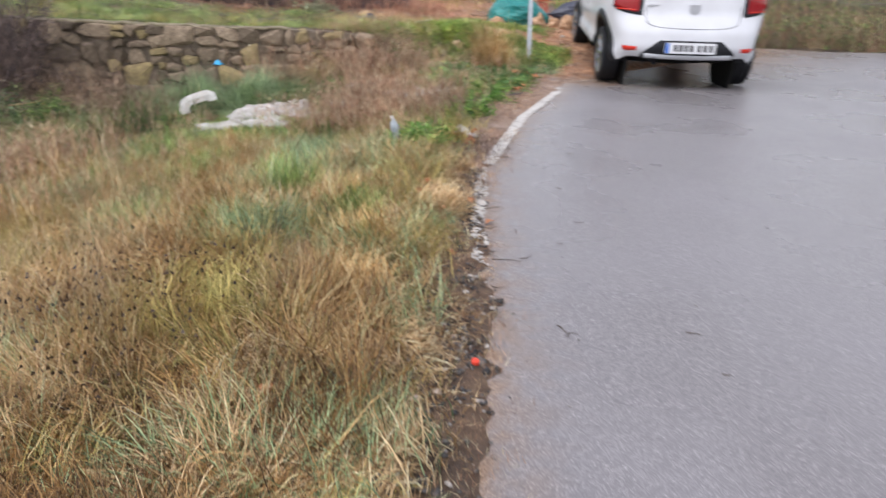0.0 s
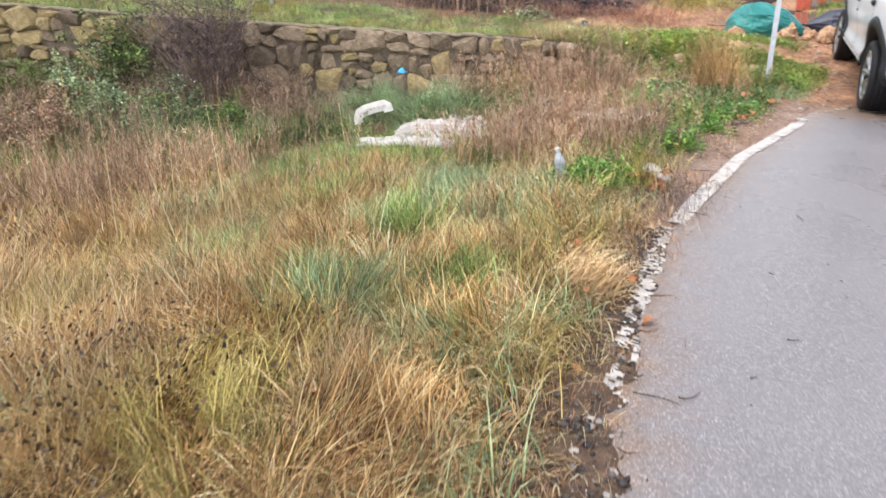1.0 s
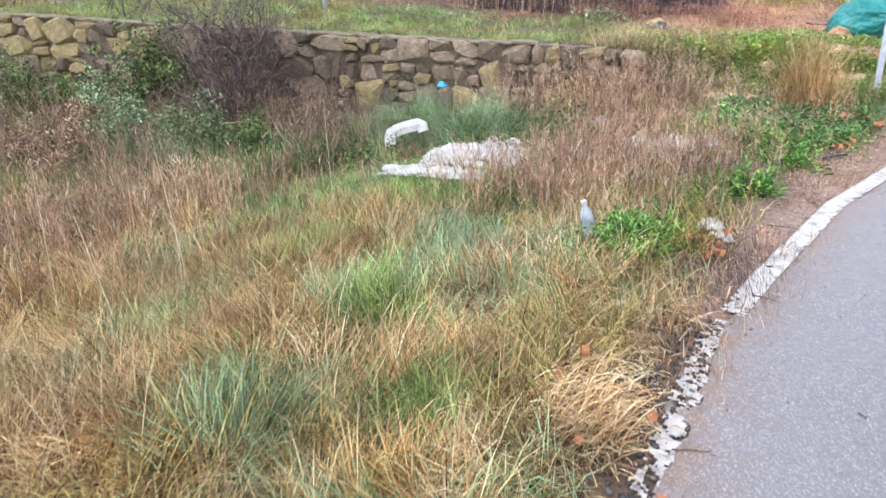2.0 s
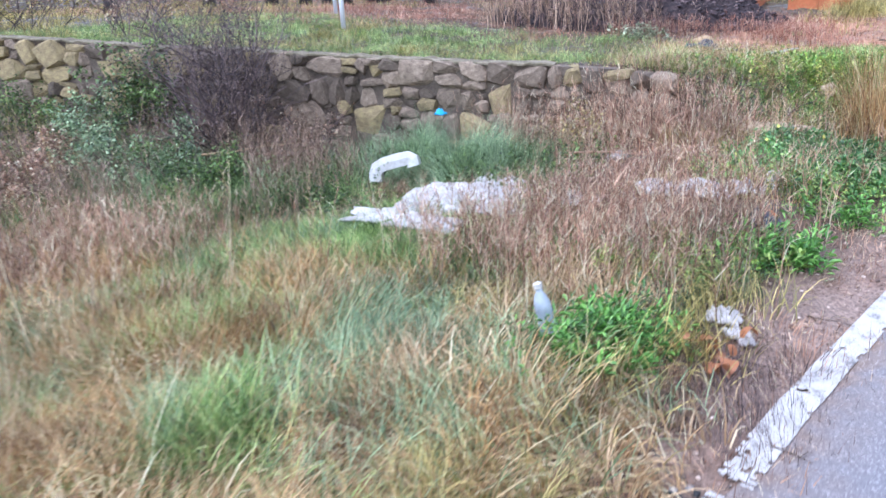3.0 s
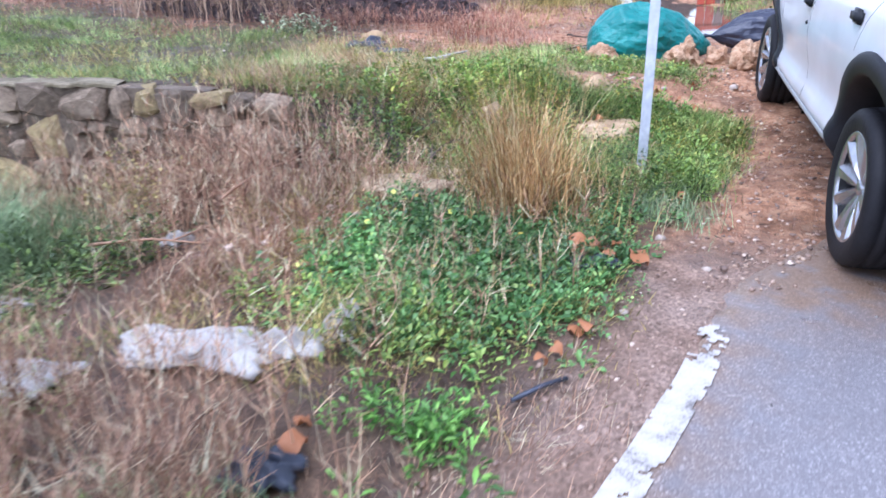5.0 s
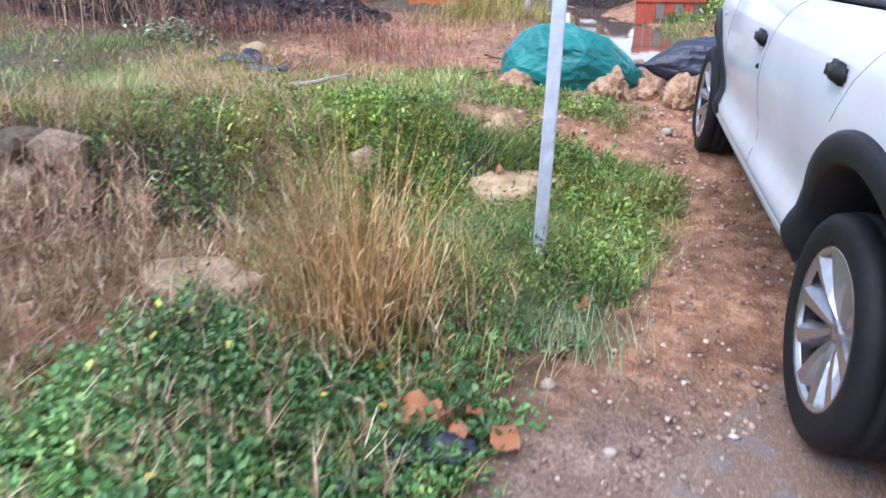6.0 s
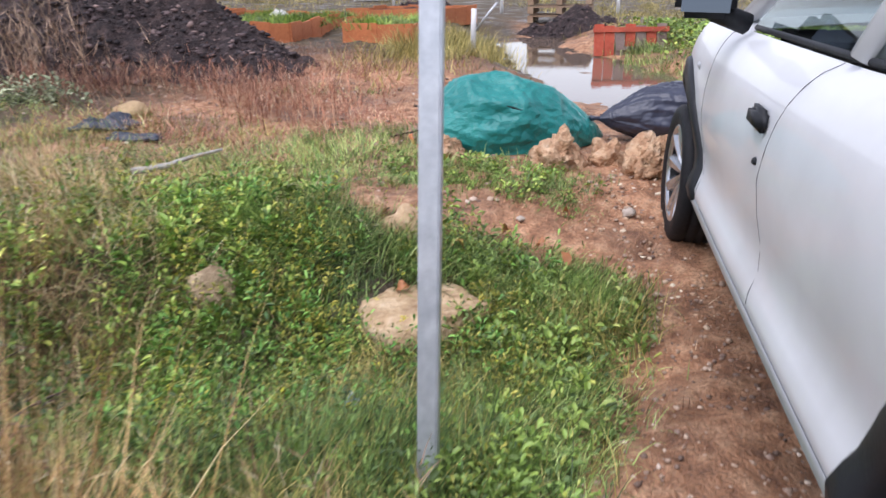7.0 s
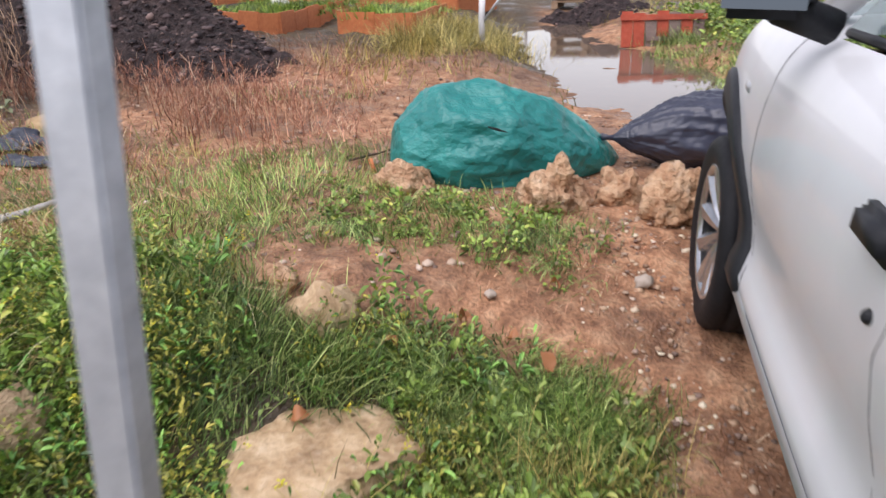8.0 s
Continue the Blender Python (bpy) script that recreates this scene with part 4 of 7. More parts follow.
def spoke_mesh():
    """One forked spoke: a stem at the hub that widens into two blades at the rim."""
    vs, fs = [], []
    for side in (1, -1):
        st = []
        for r, c, w, y in ((0.03, 0.006, 0.014, 0.05), (0.08, 0.026, 0.027, 0.066), (0.14, 0.045, 0.037, 0.078), (0.2, 0.062, 0.05, 0.086)):
            for dw, dy in ((-w, -0.022), (-w * 0.5, 0.002), (w * 0.35, 0.006), (w, -0.022)):
                st.append((r, y + dy, side * c + dw))
        base = len(vs)
        vs += st
        fs += [tuple(base + i for i in f) for f in grid_faces(4, 4, True)]
    return mesh_from("spoke", vs, fs, ALLOY, False)


SPOKE_ME = spoke_mesh()
for h in (REAR_S, FRONT_S):
    for sd in (1, -1):
        wheel = part("wheel", TYRE_ME, None, car, "black tyre on silver alloy wheel")
        wheel.matrix_local = pose(h, sd * 0.735, HUB_Z, 0, 0, 0 if sd > 0 else 180) @ pose(0, 0, 0, 0, 17 if h else 31, 0)
        wheel.name = "wheel"
        for nm, me in (("rim", RIM_ME), ("barrel", BARREL_ME), ("brake_disc", BRAKE_ME), ("hub_cap", CAP_ME)):
            part(nm, me, None, wheel)
        for k in range(5):
            sp = part("spoke", SPOKE_ME, None, wheel)
            sp.matrix_local = pose(0, 0, 0, 0, 72 * k, 0)


# ---- vegetation ----
veg = np.random.default_rng(11)


def strip_mesh(name, verts, tris, material):
    me = bpy.data.meshes.new(name)
    me.vertices.add(len(verts))
    me.vertices.foreach_set("co", np.ascontiguousarray(verts, np.float32).ravel())
    me.loops.add(tris.size)
    me.loops.foreach_set("vertex_index", np.ascontiguousarray(tris, np.int32).ravel())
    me.polygons.add(len(tris))
    me.polygons.foreach_set("loop_start", np.arange(0, tris.size, 3, dtype=np.int32))
    me.polygons.foreach_set("loop_total", np.full(len(tris), 3, np.int32))
    me.materials.append(material)
    me.update(calc_edges=True)
    return me


def blade_mesh(name, x, y, z, tall, wide, azimuth, lean, curl, material, segs=3):
    """Tapering bent blades. lean: radians from upright at the root; curl: further bend to the tip."""
    n = len(x)
    face = azimuth + veg.normal(0, 0.9, n) + np.pi / 2
    sx, sy = np.cos(face), np.sin(face)
    px, py, pz = x.copy(), y.copy(), z.copy()
    rows = []
    for k in range(segs + 1):
        t = k / segs
        w = wide * (1 - t ** 1.6) * 0.5
        if k < segs:
            rows.append(np.stack([px - sx * w, py - sy * w, pz], 1))
            rows.append(np.stack([px + sx * w, py + sy * w, pz], 1))
        else:
            rows.append(np.stack([px, py, pz], 1))
        a = lean + curl * (t + 0.5 / segs)
        step = tall / segs
        px, py, pz = px + np.sin(a) * np.cos(azimuth) * step, py + np.sin(a) * np.sin(azimuth) * step, pz + np.cos(a) * step
    v = np.stack(rows, 1)
    per = 2 * segs + 1
    base = []
    for k in range(segs - 1):
        i = 2 * k
        base += [(i, i + 1, i + 3), (i, i + 3, i + 2)]
    base.append((2 * segs - 2, 2 * segs - 1, 2 * segs))
    tris = (np.arange(n)[:, None, None] * per + np.array(base)[None]).reshape(-1, 3)
    return strip_mesh(name, v.reshape(-1, 3), tris, material)


def scatter(n, x0, x1, y0, y1, tufts=0, spread=0.06, keep=None):
    """n places in a rectangle, drawn together into tufts; keep(x, y) gives the chance that a tuft stands."""
    got_x, got_y, total = [], [], 0
    while total < n:
        m = max(2000, n)
        if tufts:
            c = max(50, int(tufts * m / n))
            tx, ty = veg.uniform(x0, x1, c), veg.uniform(y0, y1, c)
            i = veg.integers(0, c, m)
            x, y = tx[i] + veg.normal(0, spread, m), ty[i] + veg.normal(0, spread, m)
            qx, qy = tx[i], ty[i]
        else:
            x, y = veg.uniform(x0, x1, m), veg.uniform(y0, y1, m)
            qx, qy = x, y
        if keep is not None:
            ok = veg.random(m) < keep(qx, qy)
            x, y = x[ok], y[ok]
        got_x.append(x)
        got_y.append(y)
        total += len(x)
        if len(got_x) > 60:
            break
    return np.concatenate(got_x)[:n], np.concatenate(got_y)[:n]


def edge_gap(x, y):
    return np.interp(y, EDGE_Y, EDGE_X) - x


def patchy(x, y, scale, seed):
    """A soft random field between 0 and 1."""
    r = np.random.default_rng(seed)
    v = np.zeros_like(x)
    for k in range(7):
        a, p, f = r.uniform(0, 6.28), r.uniform(0, 6.28), scale * r.uniform(0.6, 1.7)
        v += np.sin((x * np.cos(a) + y * np.sin(a)) * f + p)
    return 1 / (1 + np.exp(-v * 0.9))


def meadow(name, place, tall, wide, lean, curl, material, label, category="grass", segs=3, lift=None):
    """Blades that lean together in locks a hand or two wide, of uneven height."""
    x, y = place
    n = len(x)
    lock = int(abs(x.sum()) * 10) % 997
    az = 13 * patchy(x, y, 4.0, lock) + veg.normal(0, 0.8, n)
    tuft = 0.45 + 0.85 * patchy(x, y, 5.5, lock + 1) * veg.uniform(0.6, 1.0, n)
    z = height(x, y) - 0.01 + (0 if lift is None else lift)
    bow = veg.uniform(*curl, n) * (0.5 + patchy(x, y, 6.5, lock + 2))
    me = blade_mesh(name, x, y, z, veg.uniform(*tall, n) * tuft, veg.uniform(*wide, n), az, np.abs(veg.normal(0, lean, n)), bow, material, segs)
    return tagged(new(name, me), label, category, kind="stuff")


STRAW = leafy("golden_straw", [(0.0, (0.122, 0.0491, 0.0179)), (0.25, (0.319, 0.164, 0.0538)), (0.5, (0.525, 0.31, 0.114)), (0.75, (0.657, 0.432, 0.194)), (0.9, (0.725, 0.54, 0.301)), (1.0, (0.244, 0.237, 0.0717))], patch=2.6)
PALE_STRAW = leafy("bleached_straw", [(0.0, (0.297, 0.164, 0.0736)), (0.4, (0.516, 0.335, 0.156)), (0.8, (0.675, 0.49, 0.275)), (1.0, (0.723, 0.58, 0.386))], patch=2.0)
GREEN_BLADE = leafy("green_blades", [(0.0, (0.084, 0.153, 0.041)), (0.4, (0.188, 0.307, 0.0818)), (0.75, (0.356, 0.485, 0.143)), (1.0, (0.561, 0.612, 0.246))], patch=1.8)
BLUE_BLADE = leafy("grey_green_blades", [(0.0, (0.0867, 0.147, 0.0655)), (0.5, (0.208, 0.31, 0.147)), (1.0, (0.416, 0.517, 0.278))], patch=1.8)
OLIVE_BLADE = leafy("olive_blades", [(0.0, (0.131, 0.115, 0.0303)), (0.5, (0.327, 0.288, 0.0833)), (1.0, (0.62, 0.488, 0.181))], patch=1.5)
BROWN_WEED = leafy("brown_weeds", [(0.0, (0.154, 0.0766, 0.0493)), (0.4, (0.372, 0.199, 0.123)), (0.75, (0.589, 0.368, 0.229)), (1.0, (0.78, 0.582, 0.394))], patch=1.6)
RED_MAT = leafy("russet_mat", [(0.0, (0.166, 0.0666, 0.0441)), (0.4, (0.363, 0.156, 0.0945)), (0.8, (0.593, 0.296, 0.189)), (1.0, (0.764, 0.505, 0.346))], patch=1.2)
TAN_STALK = leafy("tan_stalks", [(0.0, (0.2, 0.1, 0.06)), (0.5, (0.42, 0.26, 0.16)), (1.0, (0.62, 0.44, 0.29))], glow=0.0)
SAGE_LEAF = leafy("sage_leaves", [(0.0, (0.14, 0.17, 0.09)), (0.6, (0.3, 0.34, 0.2)), (1.0, (0.46, 0.48, 0.32))])
DARK_TWIG = leafy("dark_twigs", [(0.0, (0.04, 0.028, 0.028)), (0.5, (0.1, 0.07, 0.065)), (1.0, (0.2, 0.14, 0.12))], glow=0.0)
STALK = leafy("dead_stalks", [(0.0, (0.1, 0.055, 0.035)), (0.5, (0.24, 0.15, 0.095)), (1.0, (0.42, 0.3, 0.2))], glow=0.0)
DARK_GREEN = leafy("dark_green_foliage", [(0.0, (0.036, 0.0745, 0.0198)), (0.5, (0.099, 0.166, 0.0396)), (1.0, (0.216, 0.315, 0.0792))], patch=1.5)
FRESH_LEAF = leafy("fresh_leaves", [(0.0, (0.112, 0.186, 0.036)), (0.5, (0.213, 0.335, 0.063)), (0.9, (0.314, 0.428, 0.09)), (1.0, (0.47, 0.465, 0.108))], rough=0.4, patch=2.0)
CLOVER = leafy("clover_leaves", [(0.0, (0.07, 0.17, 0.05)), (0.5, (0.13, 0.29, 0.085)), (0.9, (0.2, 0.37, 0.11)), (1.0, (0.32, 0.43, 0.13))], rough=0.4, patch=2.0)
LEMON_LEAF = leafy("yellowing_leaves", [(0.0, (0.5, 0.33, 0.05)), (0.6, (0.66, 0.5, 0.1)), (1.0, (0.5, 0.52, 0.1))], rough=0.45)
BLACK_SEED = leafy("dark_seed_heads", [(0.0, (0.02, 0.012, 0.008)), (1.0, (0.06, 0.035, 0.02))], glow=0.0)

WET_STRAW = leafy("wet_russet_straw", [(0.0, (0.034, 0.0131, 0.00432)), (0.3, (0.102, 0.0445, 0.0119)), (0.6, (0.197, 0.098, 0.027)), (0.85, (0.286, 0.16, 0.0513)), (1.0, (0.354, 0.225, 0.0918))], patch=3.0)

# roadside verge: dry grass, bleached towards the road, greener patches through it
meadow("dry_grass", scatter(70000, -3.6, 0.6, -0.6, 5.2, 2600, 0.07, lambda x, y: (edge_gap(x, y) > 0.42) * (1 - smooth(3.3, 4.7, y + 0.25 * (x + 1))) * (0.35 + patchy(x, y, 2.2, 1)) * (0.15 + 0.85 * smooth(0.7, 1.7, y - 0.15 * x))), (0.14, 0.34), (0.003, 0.0065), 0.5, (0.4, 2.0), STRAW, "tall golden dry grass on the road verge")
meadow("dry_grass", scatter(46000, -3.6, 0.6, -0.6, 2.4, 1300, 0.07, lambda x, y: (edge_gap(x, y) > 0.42) * (1 - smooth(3.3, 4.7, y + 0.25 * (x + 1))) * (0.35 + patchy(x, y, 2.2, 1)) * (1 - 0.85 * smooth(0.7, 1.7, y - 0.15 * x))), (0.14, 0.34), (0.003, 0.0065), 0.5, (0.4, 2.0), WET_STRAW, "dark russet wet dry grass on the road verge")
meadow("dry_grass", scatter(15000, -4.2, -0.7, 0.2, 3.6, 420, 0.09, lambda x, y: (edge_gap(x, y) > 1.4) * patchy(x, y, 1.4, 5)), (0.3, 0.6), (0.0018, 0.0035), 0.4, (0.2, 1.6), PALE_STRAW, "tall thin golden stalks of dry grass")
meadow("bleached_grass", scatter(30000, -1.0, 0.7, -0.5, 4.3, 900, 0.06, lambda x, y: (edge_gap(x, y) > 0.15) * (edge_gap(x, y) < 1.0) * (0.3 + patchy(x, y, 3.0, 8))), (0.1, 0.28), (0.0035, 0.008), 0.75, (0.9, 2.6), PALE_STRAW, "bleached drooping straw beside the asphalt")
meadow("green_grass", scatter(26000, -3.2, 0.5, -0.6, 5.0, 260, 0.09, lambda x, y: (edge_gap(x, y) > 0.3) * (patchy(x, y, 2.6, 21) > 0.55)), (0.14, 0.32), (0.003, 0.0065), 0.5, (0.4, 1.8), BLUE_BLADE, "grey-green grass tufts among dry straw")
meadow("green_grass", scatter(20000, -3.0, 0.5, -0.6, 5.2, 300, 0.08, lambda x, y: (edge_gap(x, y) > 0.3) * (patchy(x, y, 2.2, 33) > 0.5)), (0.12, 0.3), (0.003, 0.006), 0.4, (0.5, 1.6), OLIVE_BLADE, "olive green grass tufts among dry straw")
sx0, sy0 = scatter(420, -1.6, -0.5, 0.5, 1.7, 60, 0.12, lambda x, y: (edge_gap(x, y) > 0.9) * 1.0)
meadow("seed_heads", (sx0, sy0), (0.016, 0.024), (0.012, 0.017), 0.5, (0, 0.4), BLACK_SEED, "dark round seed heads on dry stalks", lift=veg.uniform(0.22, 0.36, len(sx0)), segs=2)
meadow("dry_grass", scatter(90000, -11.0, 1.5, -9.0, 4.4, 3600, 0.14, lambda x, y: (edge_gap(x, y) > 0.4) * ((x < -3.2) | (y < -0.3)) * (y < np.interp(x, WALL_X, WALL_Y) - 0.3)), (0.15, 0.4), (0.006, 0.014), 0.5, (0.4, 1.8), STRAW, "golden dry grass further along the verge", segs=2)
meadow("green_grass", scatter(30000, -11.0, 1.5, -9.0, 4.4, 900, 0.16, lambda x, y: (edge_gap(x, y) > 0.4) * ((x < -3.0) | (y < -0.2)) * (y < np.interp(x, WALL_X, WALL_Y) - 0.3)), (0.12, 0.35), (0.006, 0.012), 0.5, (0.4, 1.8), OLIVE_BLADE, "olive grass further along the verge", segs=2)
# light green grass hollow round the rubble
meadow("green_grass", scatter(44000, -4.6, -1.2, 3.2, 6.4, 700, 0.08, lambda x, y: np.exp(-(((x + 2.7) / 0.85) ** 2 + ((y - 5.0) / 1.0) ** 2)) * 1.1), (0.08, 0.2), (0.003, 0.006), 0.4, (0.4, 1.5), GREEN_BLADE, "fresh green grass in the ditch hollow")
# brown weeds
def weeds(name, place, stem_h, branches, material, label, branch_len=(0.04, 0.12), wide=(0.002, 0.004), category="weeds"):
    """Upright dry stems with many fine side twigs."""
    x, y = place
    n = len(x)
    tall = veg.uniform(*stem_h, n)
    az, lean = veg.uniform(0, 6.28, n), np.abs(veg.normal(0, 0.22, n))
    i = np.repeat(np.arange(n), branches)
    t = veg.uniform(0.25, 1.0, len(i))
    bx, by = x[i] + np.sin(lean[i]) * np.cos(az[i]) * tall[i] * t, y[i] + np.sin(lean[i]) * np.sin(az[i]) * tall[i] * t
    bz = height(x, y)[i] + np.cos(lean[i]) * tall[i] * t
    me = blade_mesh(name, np.concatenate([x, bx]), np.concatenate([y, by]), np.concatenate([height(x, y), bz]), np.concatenate([tall, veg.uniform(*branch_len, len(i))]), np.concatenate([np.full(n, wide[1] * 1.2), veg.uniform(*wide, len(i))]), np.concatenate([az, veg.uniform(0, 6.28, len(i))]), np.concatenate([lean, veg.uniform(0.3, 1.3, len(i))]), np.concatenate([np.zeros(n), veg.uniform(-0.6, 0.6, len(i))]), material, 2)
    return tagged(new(name, me), label, category, kind="stuff")


weeds("brown_weeds", scatter(850, -2.2, 0.0, 4.6, 6.2, 150, 0.1, lambda x, y: np.exp(-(((x + 1.0) / 0.65) ** 2 + ((y - 5.3) / 0.6) ** 2)) * (edge_gap(x, y) > 0.5)), (0.2, 0.42), 20, BROWN_WEED, "reddish brown dry branching weeds on the verge")
weeds("brown_weeds", scatter(900, -5.4, -2.4, 2.9, 4.9, 140, 0.14, lambda x, y: (patchy(x, y, 1.6, 41) > 0.4) * (edge_gap(x, y) > 2.4) * (1 - 0.85 * np.exp(-(((x + 2.9) / 0.6) ** 2)))), (0.22, 0.5), 22, BROWN_WEED, "dry brown weeds filling the ditch")
weeds("brown_weeds", scatter(260, -2.6, -1.2, 6.9, 8.1, 50, 0.1, lambda x, y: (y < np.interp(x, WALL_X, WALL_Y) - 0.15) * 1.0), (0.2, 0.55), 24, BROWN_WEED, "dry brown weeds on the ditch bank")
meadow("dry_grass", scatter(26000, -7.0, -1.2, 4.2, 7.9, 700, 0.12, lambda x, y: (y < np.interp(x, WALL_X, WALL_Y) - 0.15) * (edge_gap(x, y) > 1.2) * (patchy(x, y, 1.3, 52) > 0.45)), (0.1, 0.25), (0.003, 0.006), 0.6, (0.5, 1.9), BROWN_WEED, "flattened brown grass in the ditch")
meadow("green_grass", scatter(24000, -8.5, -1.2, 4.0, 8.0, 420, 0.13, lambda x, y: (y < np.interp(x, WALL_X, WALL_Y) - 0.1) * (edge_gap(x, y) > 1.5) * (patchy(x, y, 1.5, 63) > 0.5)), (0.1, 0.28), (0.003, 0.006), 0.6, (0.5, 1.7), DARK_GREEN, "dark green grass in the ditch")
meadow("green_grass", scatter(20000, -4.6, -2.5, 6.2, 7.5, 170, 0.12, lambda x, y: (y < np.interp(x, WALL_X, WALL_Y) - 0.15) * np.exp(-(((x + 3.5) / 0.7) ** 2 + ((y - 6.95) / 0.4) ** 2))), (0.3, 0.62), (0.0025, 0.005), 0.5, (0.6, 1.6), BLUE_BLADE, "drooping blue-green grass at the wall foot")


def leaves(name, place, lift, size, material, label, category="weeds", slim=0.6):
    """Small pointed leaves held at all angles."""
    x, y = place
    n = len(x)
    z = height(x, y) + veg.uniform(0, 1, n) ** 0.7 * lift
    s = veg.uniform(*size, n)
    az, el = veg.uniform(0, 6.28, n), veg.normal(0.35, 0.45, n)
    d = np.stack([np.cos(az) * np.cos(el), np.sin(az) * np.cos(el), np.sin(el)], 1)
    q = np.stack([-np.sin(az), np.cos(az), veg.normal(0, 0.3, n)], 1)
    o = np.stack([x, y, z], 1)
    v = np.stack([o, o + d * s[:, None] * 0.45 + q * s[:, None] * slim * 0.5, o + d * s[:, None] + np.array([0, 0, -0.15]) * s[:, None], o + d * s[:, None] * 0.45 - q * s[:, None] * slim * 0.5], 1)
    tris = (np.arange(n)[:, None, None] * 4 + np.array([(0, 1, 2), (0, 2, 3)])[None]).reshape(-1, 3)
    return tagged(new(name, strip_mesh(name, v.reshape(-1, 3), tris, material)), label, category, kind="stuff")


def herbs(name, place, tall, per, size, material, label, slim=0.42, category="weeds"):
    """Low plants: leaves set round short leaning stems, larger at the foot."""
    x, y = place
    n = len(x)
    big = veg.uniform(0.45, 1.0, n)
    i = np.repeat(np.arange(n), per)
    m = len(i)
    t = veg.random(m)
    az, sway = veg.uniform(0, 6.28, m), veg.uniform(0, 6.28, n)
    up = tall * big[i] * t
    out_r = (0.012 + 0.05 * big[i] * (1 - 0.6 * t)) * veg.random(m)
    o = np.stack([x[i] + np.cos(az) * out_r + np.cos(sway[i]) * up * 0.35, y[i] + np.sin(az) * out_r + np.sin(sway[i]) * up * 0.35, height(x, y)[i] + up], 1)
    s = veg.uniform(*size, m) * big[i] * (1.15 - 0.5 * t)
    el = veg.normal(0.15, 0.35, m) + 0.7 * t
    d = np.stack([np.cos(az) * np.cos(el), np.sin(az) * np.cos(el), np.sin(el)], 1)
    q = np.stack([-np.sin(az), np.cos(az), veg.normal(0, 0.25, m)], 1)
    droop = np.array([0, 0, -1.0])
    sl, lift = s[:, None], np.array([0, 0, 0.12])
    v = np.stack([o, o + d * sl * 0.35 + (q * slim * 0.5 + lift) * sl, o + d * sl * 0.75 + (q * slim * 0.4 + lift * 0.6) * sl, o + d * sl + droop * sl * 0.18, o + d * sl * 0.75 + (-q * slim * 0.4 + lift * 0.6) * sl, o + d * sl * 0.35 + (-q * slim * 0.5 + lift) * sl], 1)
    tris = (np.arange(m)[:, None, None] * 6 + np.array([(0, 1, 2), (0, 2, 3), (0, 3, 4), (0, 4, 5)])[None]).reshape(-1, 3)
    return tagged(new(name, strip_mesh(name, v.reshape(-1, 3), tris, material)), label, category, kind="stuff")


not_track = lambda x, y: 1 - smooth(0.0, 0.3, x - np.interp(y, [6, 7.6, 8.6, 9.5, 10.2, 11, 13], [0.0, 0.1, 0.12, 0.2, 0.02, -0.3, -0.6]))
lush = lambda x, y: not_track(x, y) * (1 - smooth(9.5, 9.75, y + 0.06 * np.sin(x * 7))) * (np.hypot((x + 0.34) / 0.3, (y - 9.3) / 0.24) > 1) * (0.18 + 0.82 * smooth(-1.5, -0.8, x - 0.4 * (9.0 - y)))
herbs("low_weeds", scatter(620, -1.5, 0.2, 6.3, 8.0, 170, 0.07, lambda x, y: np.exp(-(((x + 0.42) / 0.42) ** 2 + ((y - 7.1) / 0.5) ** 2)) * (edge_gap(x, y) > 0.3) * (x > -0.95)), 0.1, 30, (0.02, 0.045), CLOVER, "bright green low leafy weeds beside the road")
herbs("low_weeds", scatter(520, -1.5, 0.2, 6.3, 8.0, 200, 0.06, lambda x, y: np.exp(-(((x + 0.45) / 0.5) ** 2 + ((y - 7.2) / 0.5) ** 2)) * (edge_gap(x, y) > 0.3) * (x > -1.0)), 0.09, 16, (0.014, 0.03), CLOVER, "small-leaved green ground cover beside the road", 0.75)
herbs("low_weeds", scatter(640, -2.2, 0.45, 8.3, 10.3, 210, 0.07, lambda x, y: lush(x, y) * (patchy(x, y, 3.4, 71) > 0.36)), 0.15, 22, (0.028, 0.06), FRESH_LEAF, "dense green leafy weeds round the rocks")
herbs("low_weeds", scatter(1000, -2.2, 0.5, 8.3, 10.6, 260, 0.06, lambda x, y: lush(x, y) * (patchy(x, y, 4.0, 72) > 0.25)), 0.08, 15, (0.012, 0.028), DARK_GREEN, "small-leaved dark green ground cover round the rocks", 0.75)
meadow("green_grass", scatter(30000, -2.4, 0.5, 8.2, 10.6, 420, 0.06, lambda x, y: lush(x, y) * (patchy(x, y, 3.0, 75) > 0.3)), (0.05, 0.17), (0.0025, 0.0055), 0.5, (0.3, 1.6), GREEN_BLADE, "fresh green grass beside the muddy track")
meadow("green_grass", scatter(16000, -2.4, 0.5, 7.9, 10.4, 300, 0.07, lambda x, y: lush(x, y) * (patchy(x, y, 2.6, 76) > 0.5)), (0.06, 0.24), (0.0025, 0.005), 0.6, (0.4, 1.8), OLIVE_BLADE, "yellowing grass mixed into green weeds")
meadow("green_grass", scatter(9000, -1.5, 0.15, 6.2, 8.0, 160, 0.07, lambda x, y: (edge_gap(x, y) > 0.3) * (patchy(x, y, 3.0, 78) > 0.45)), (0.06, 0.2), (0.0025, 0.005), 0.6, (0.4, 1.8), OLIVE_BLADE, "yellow-green grass beside the road")
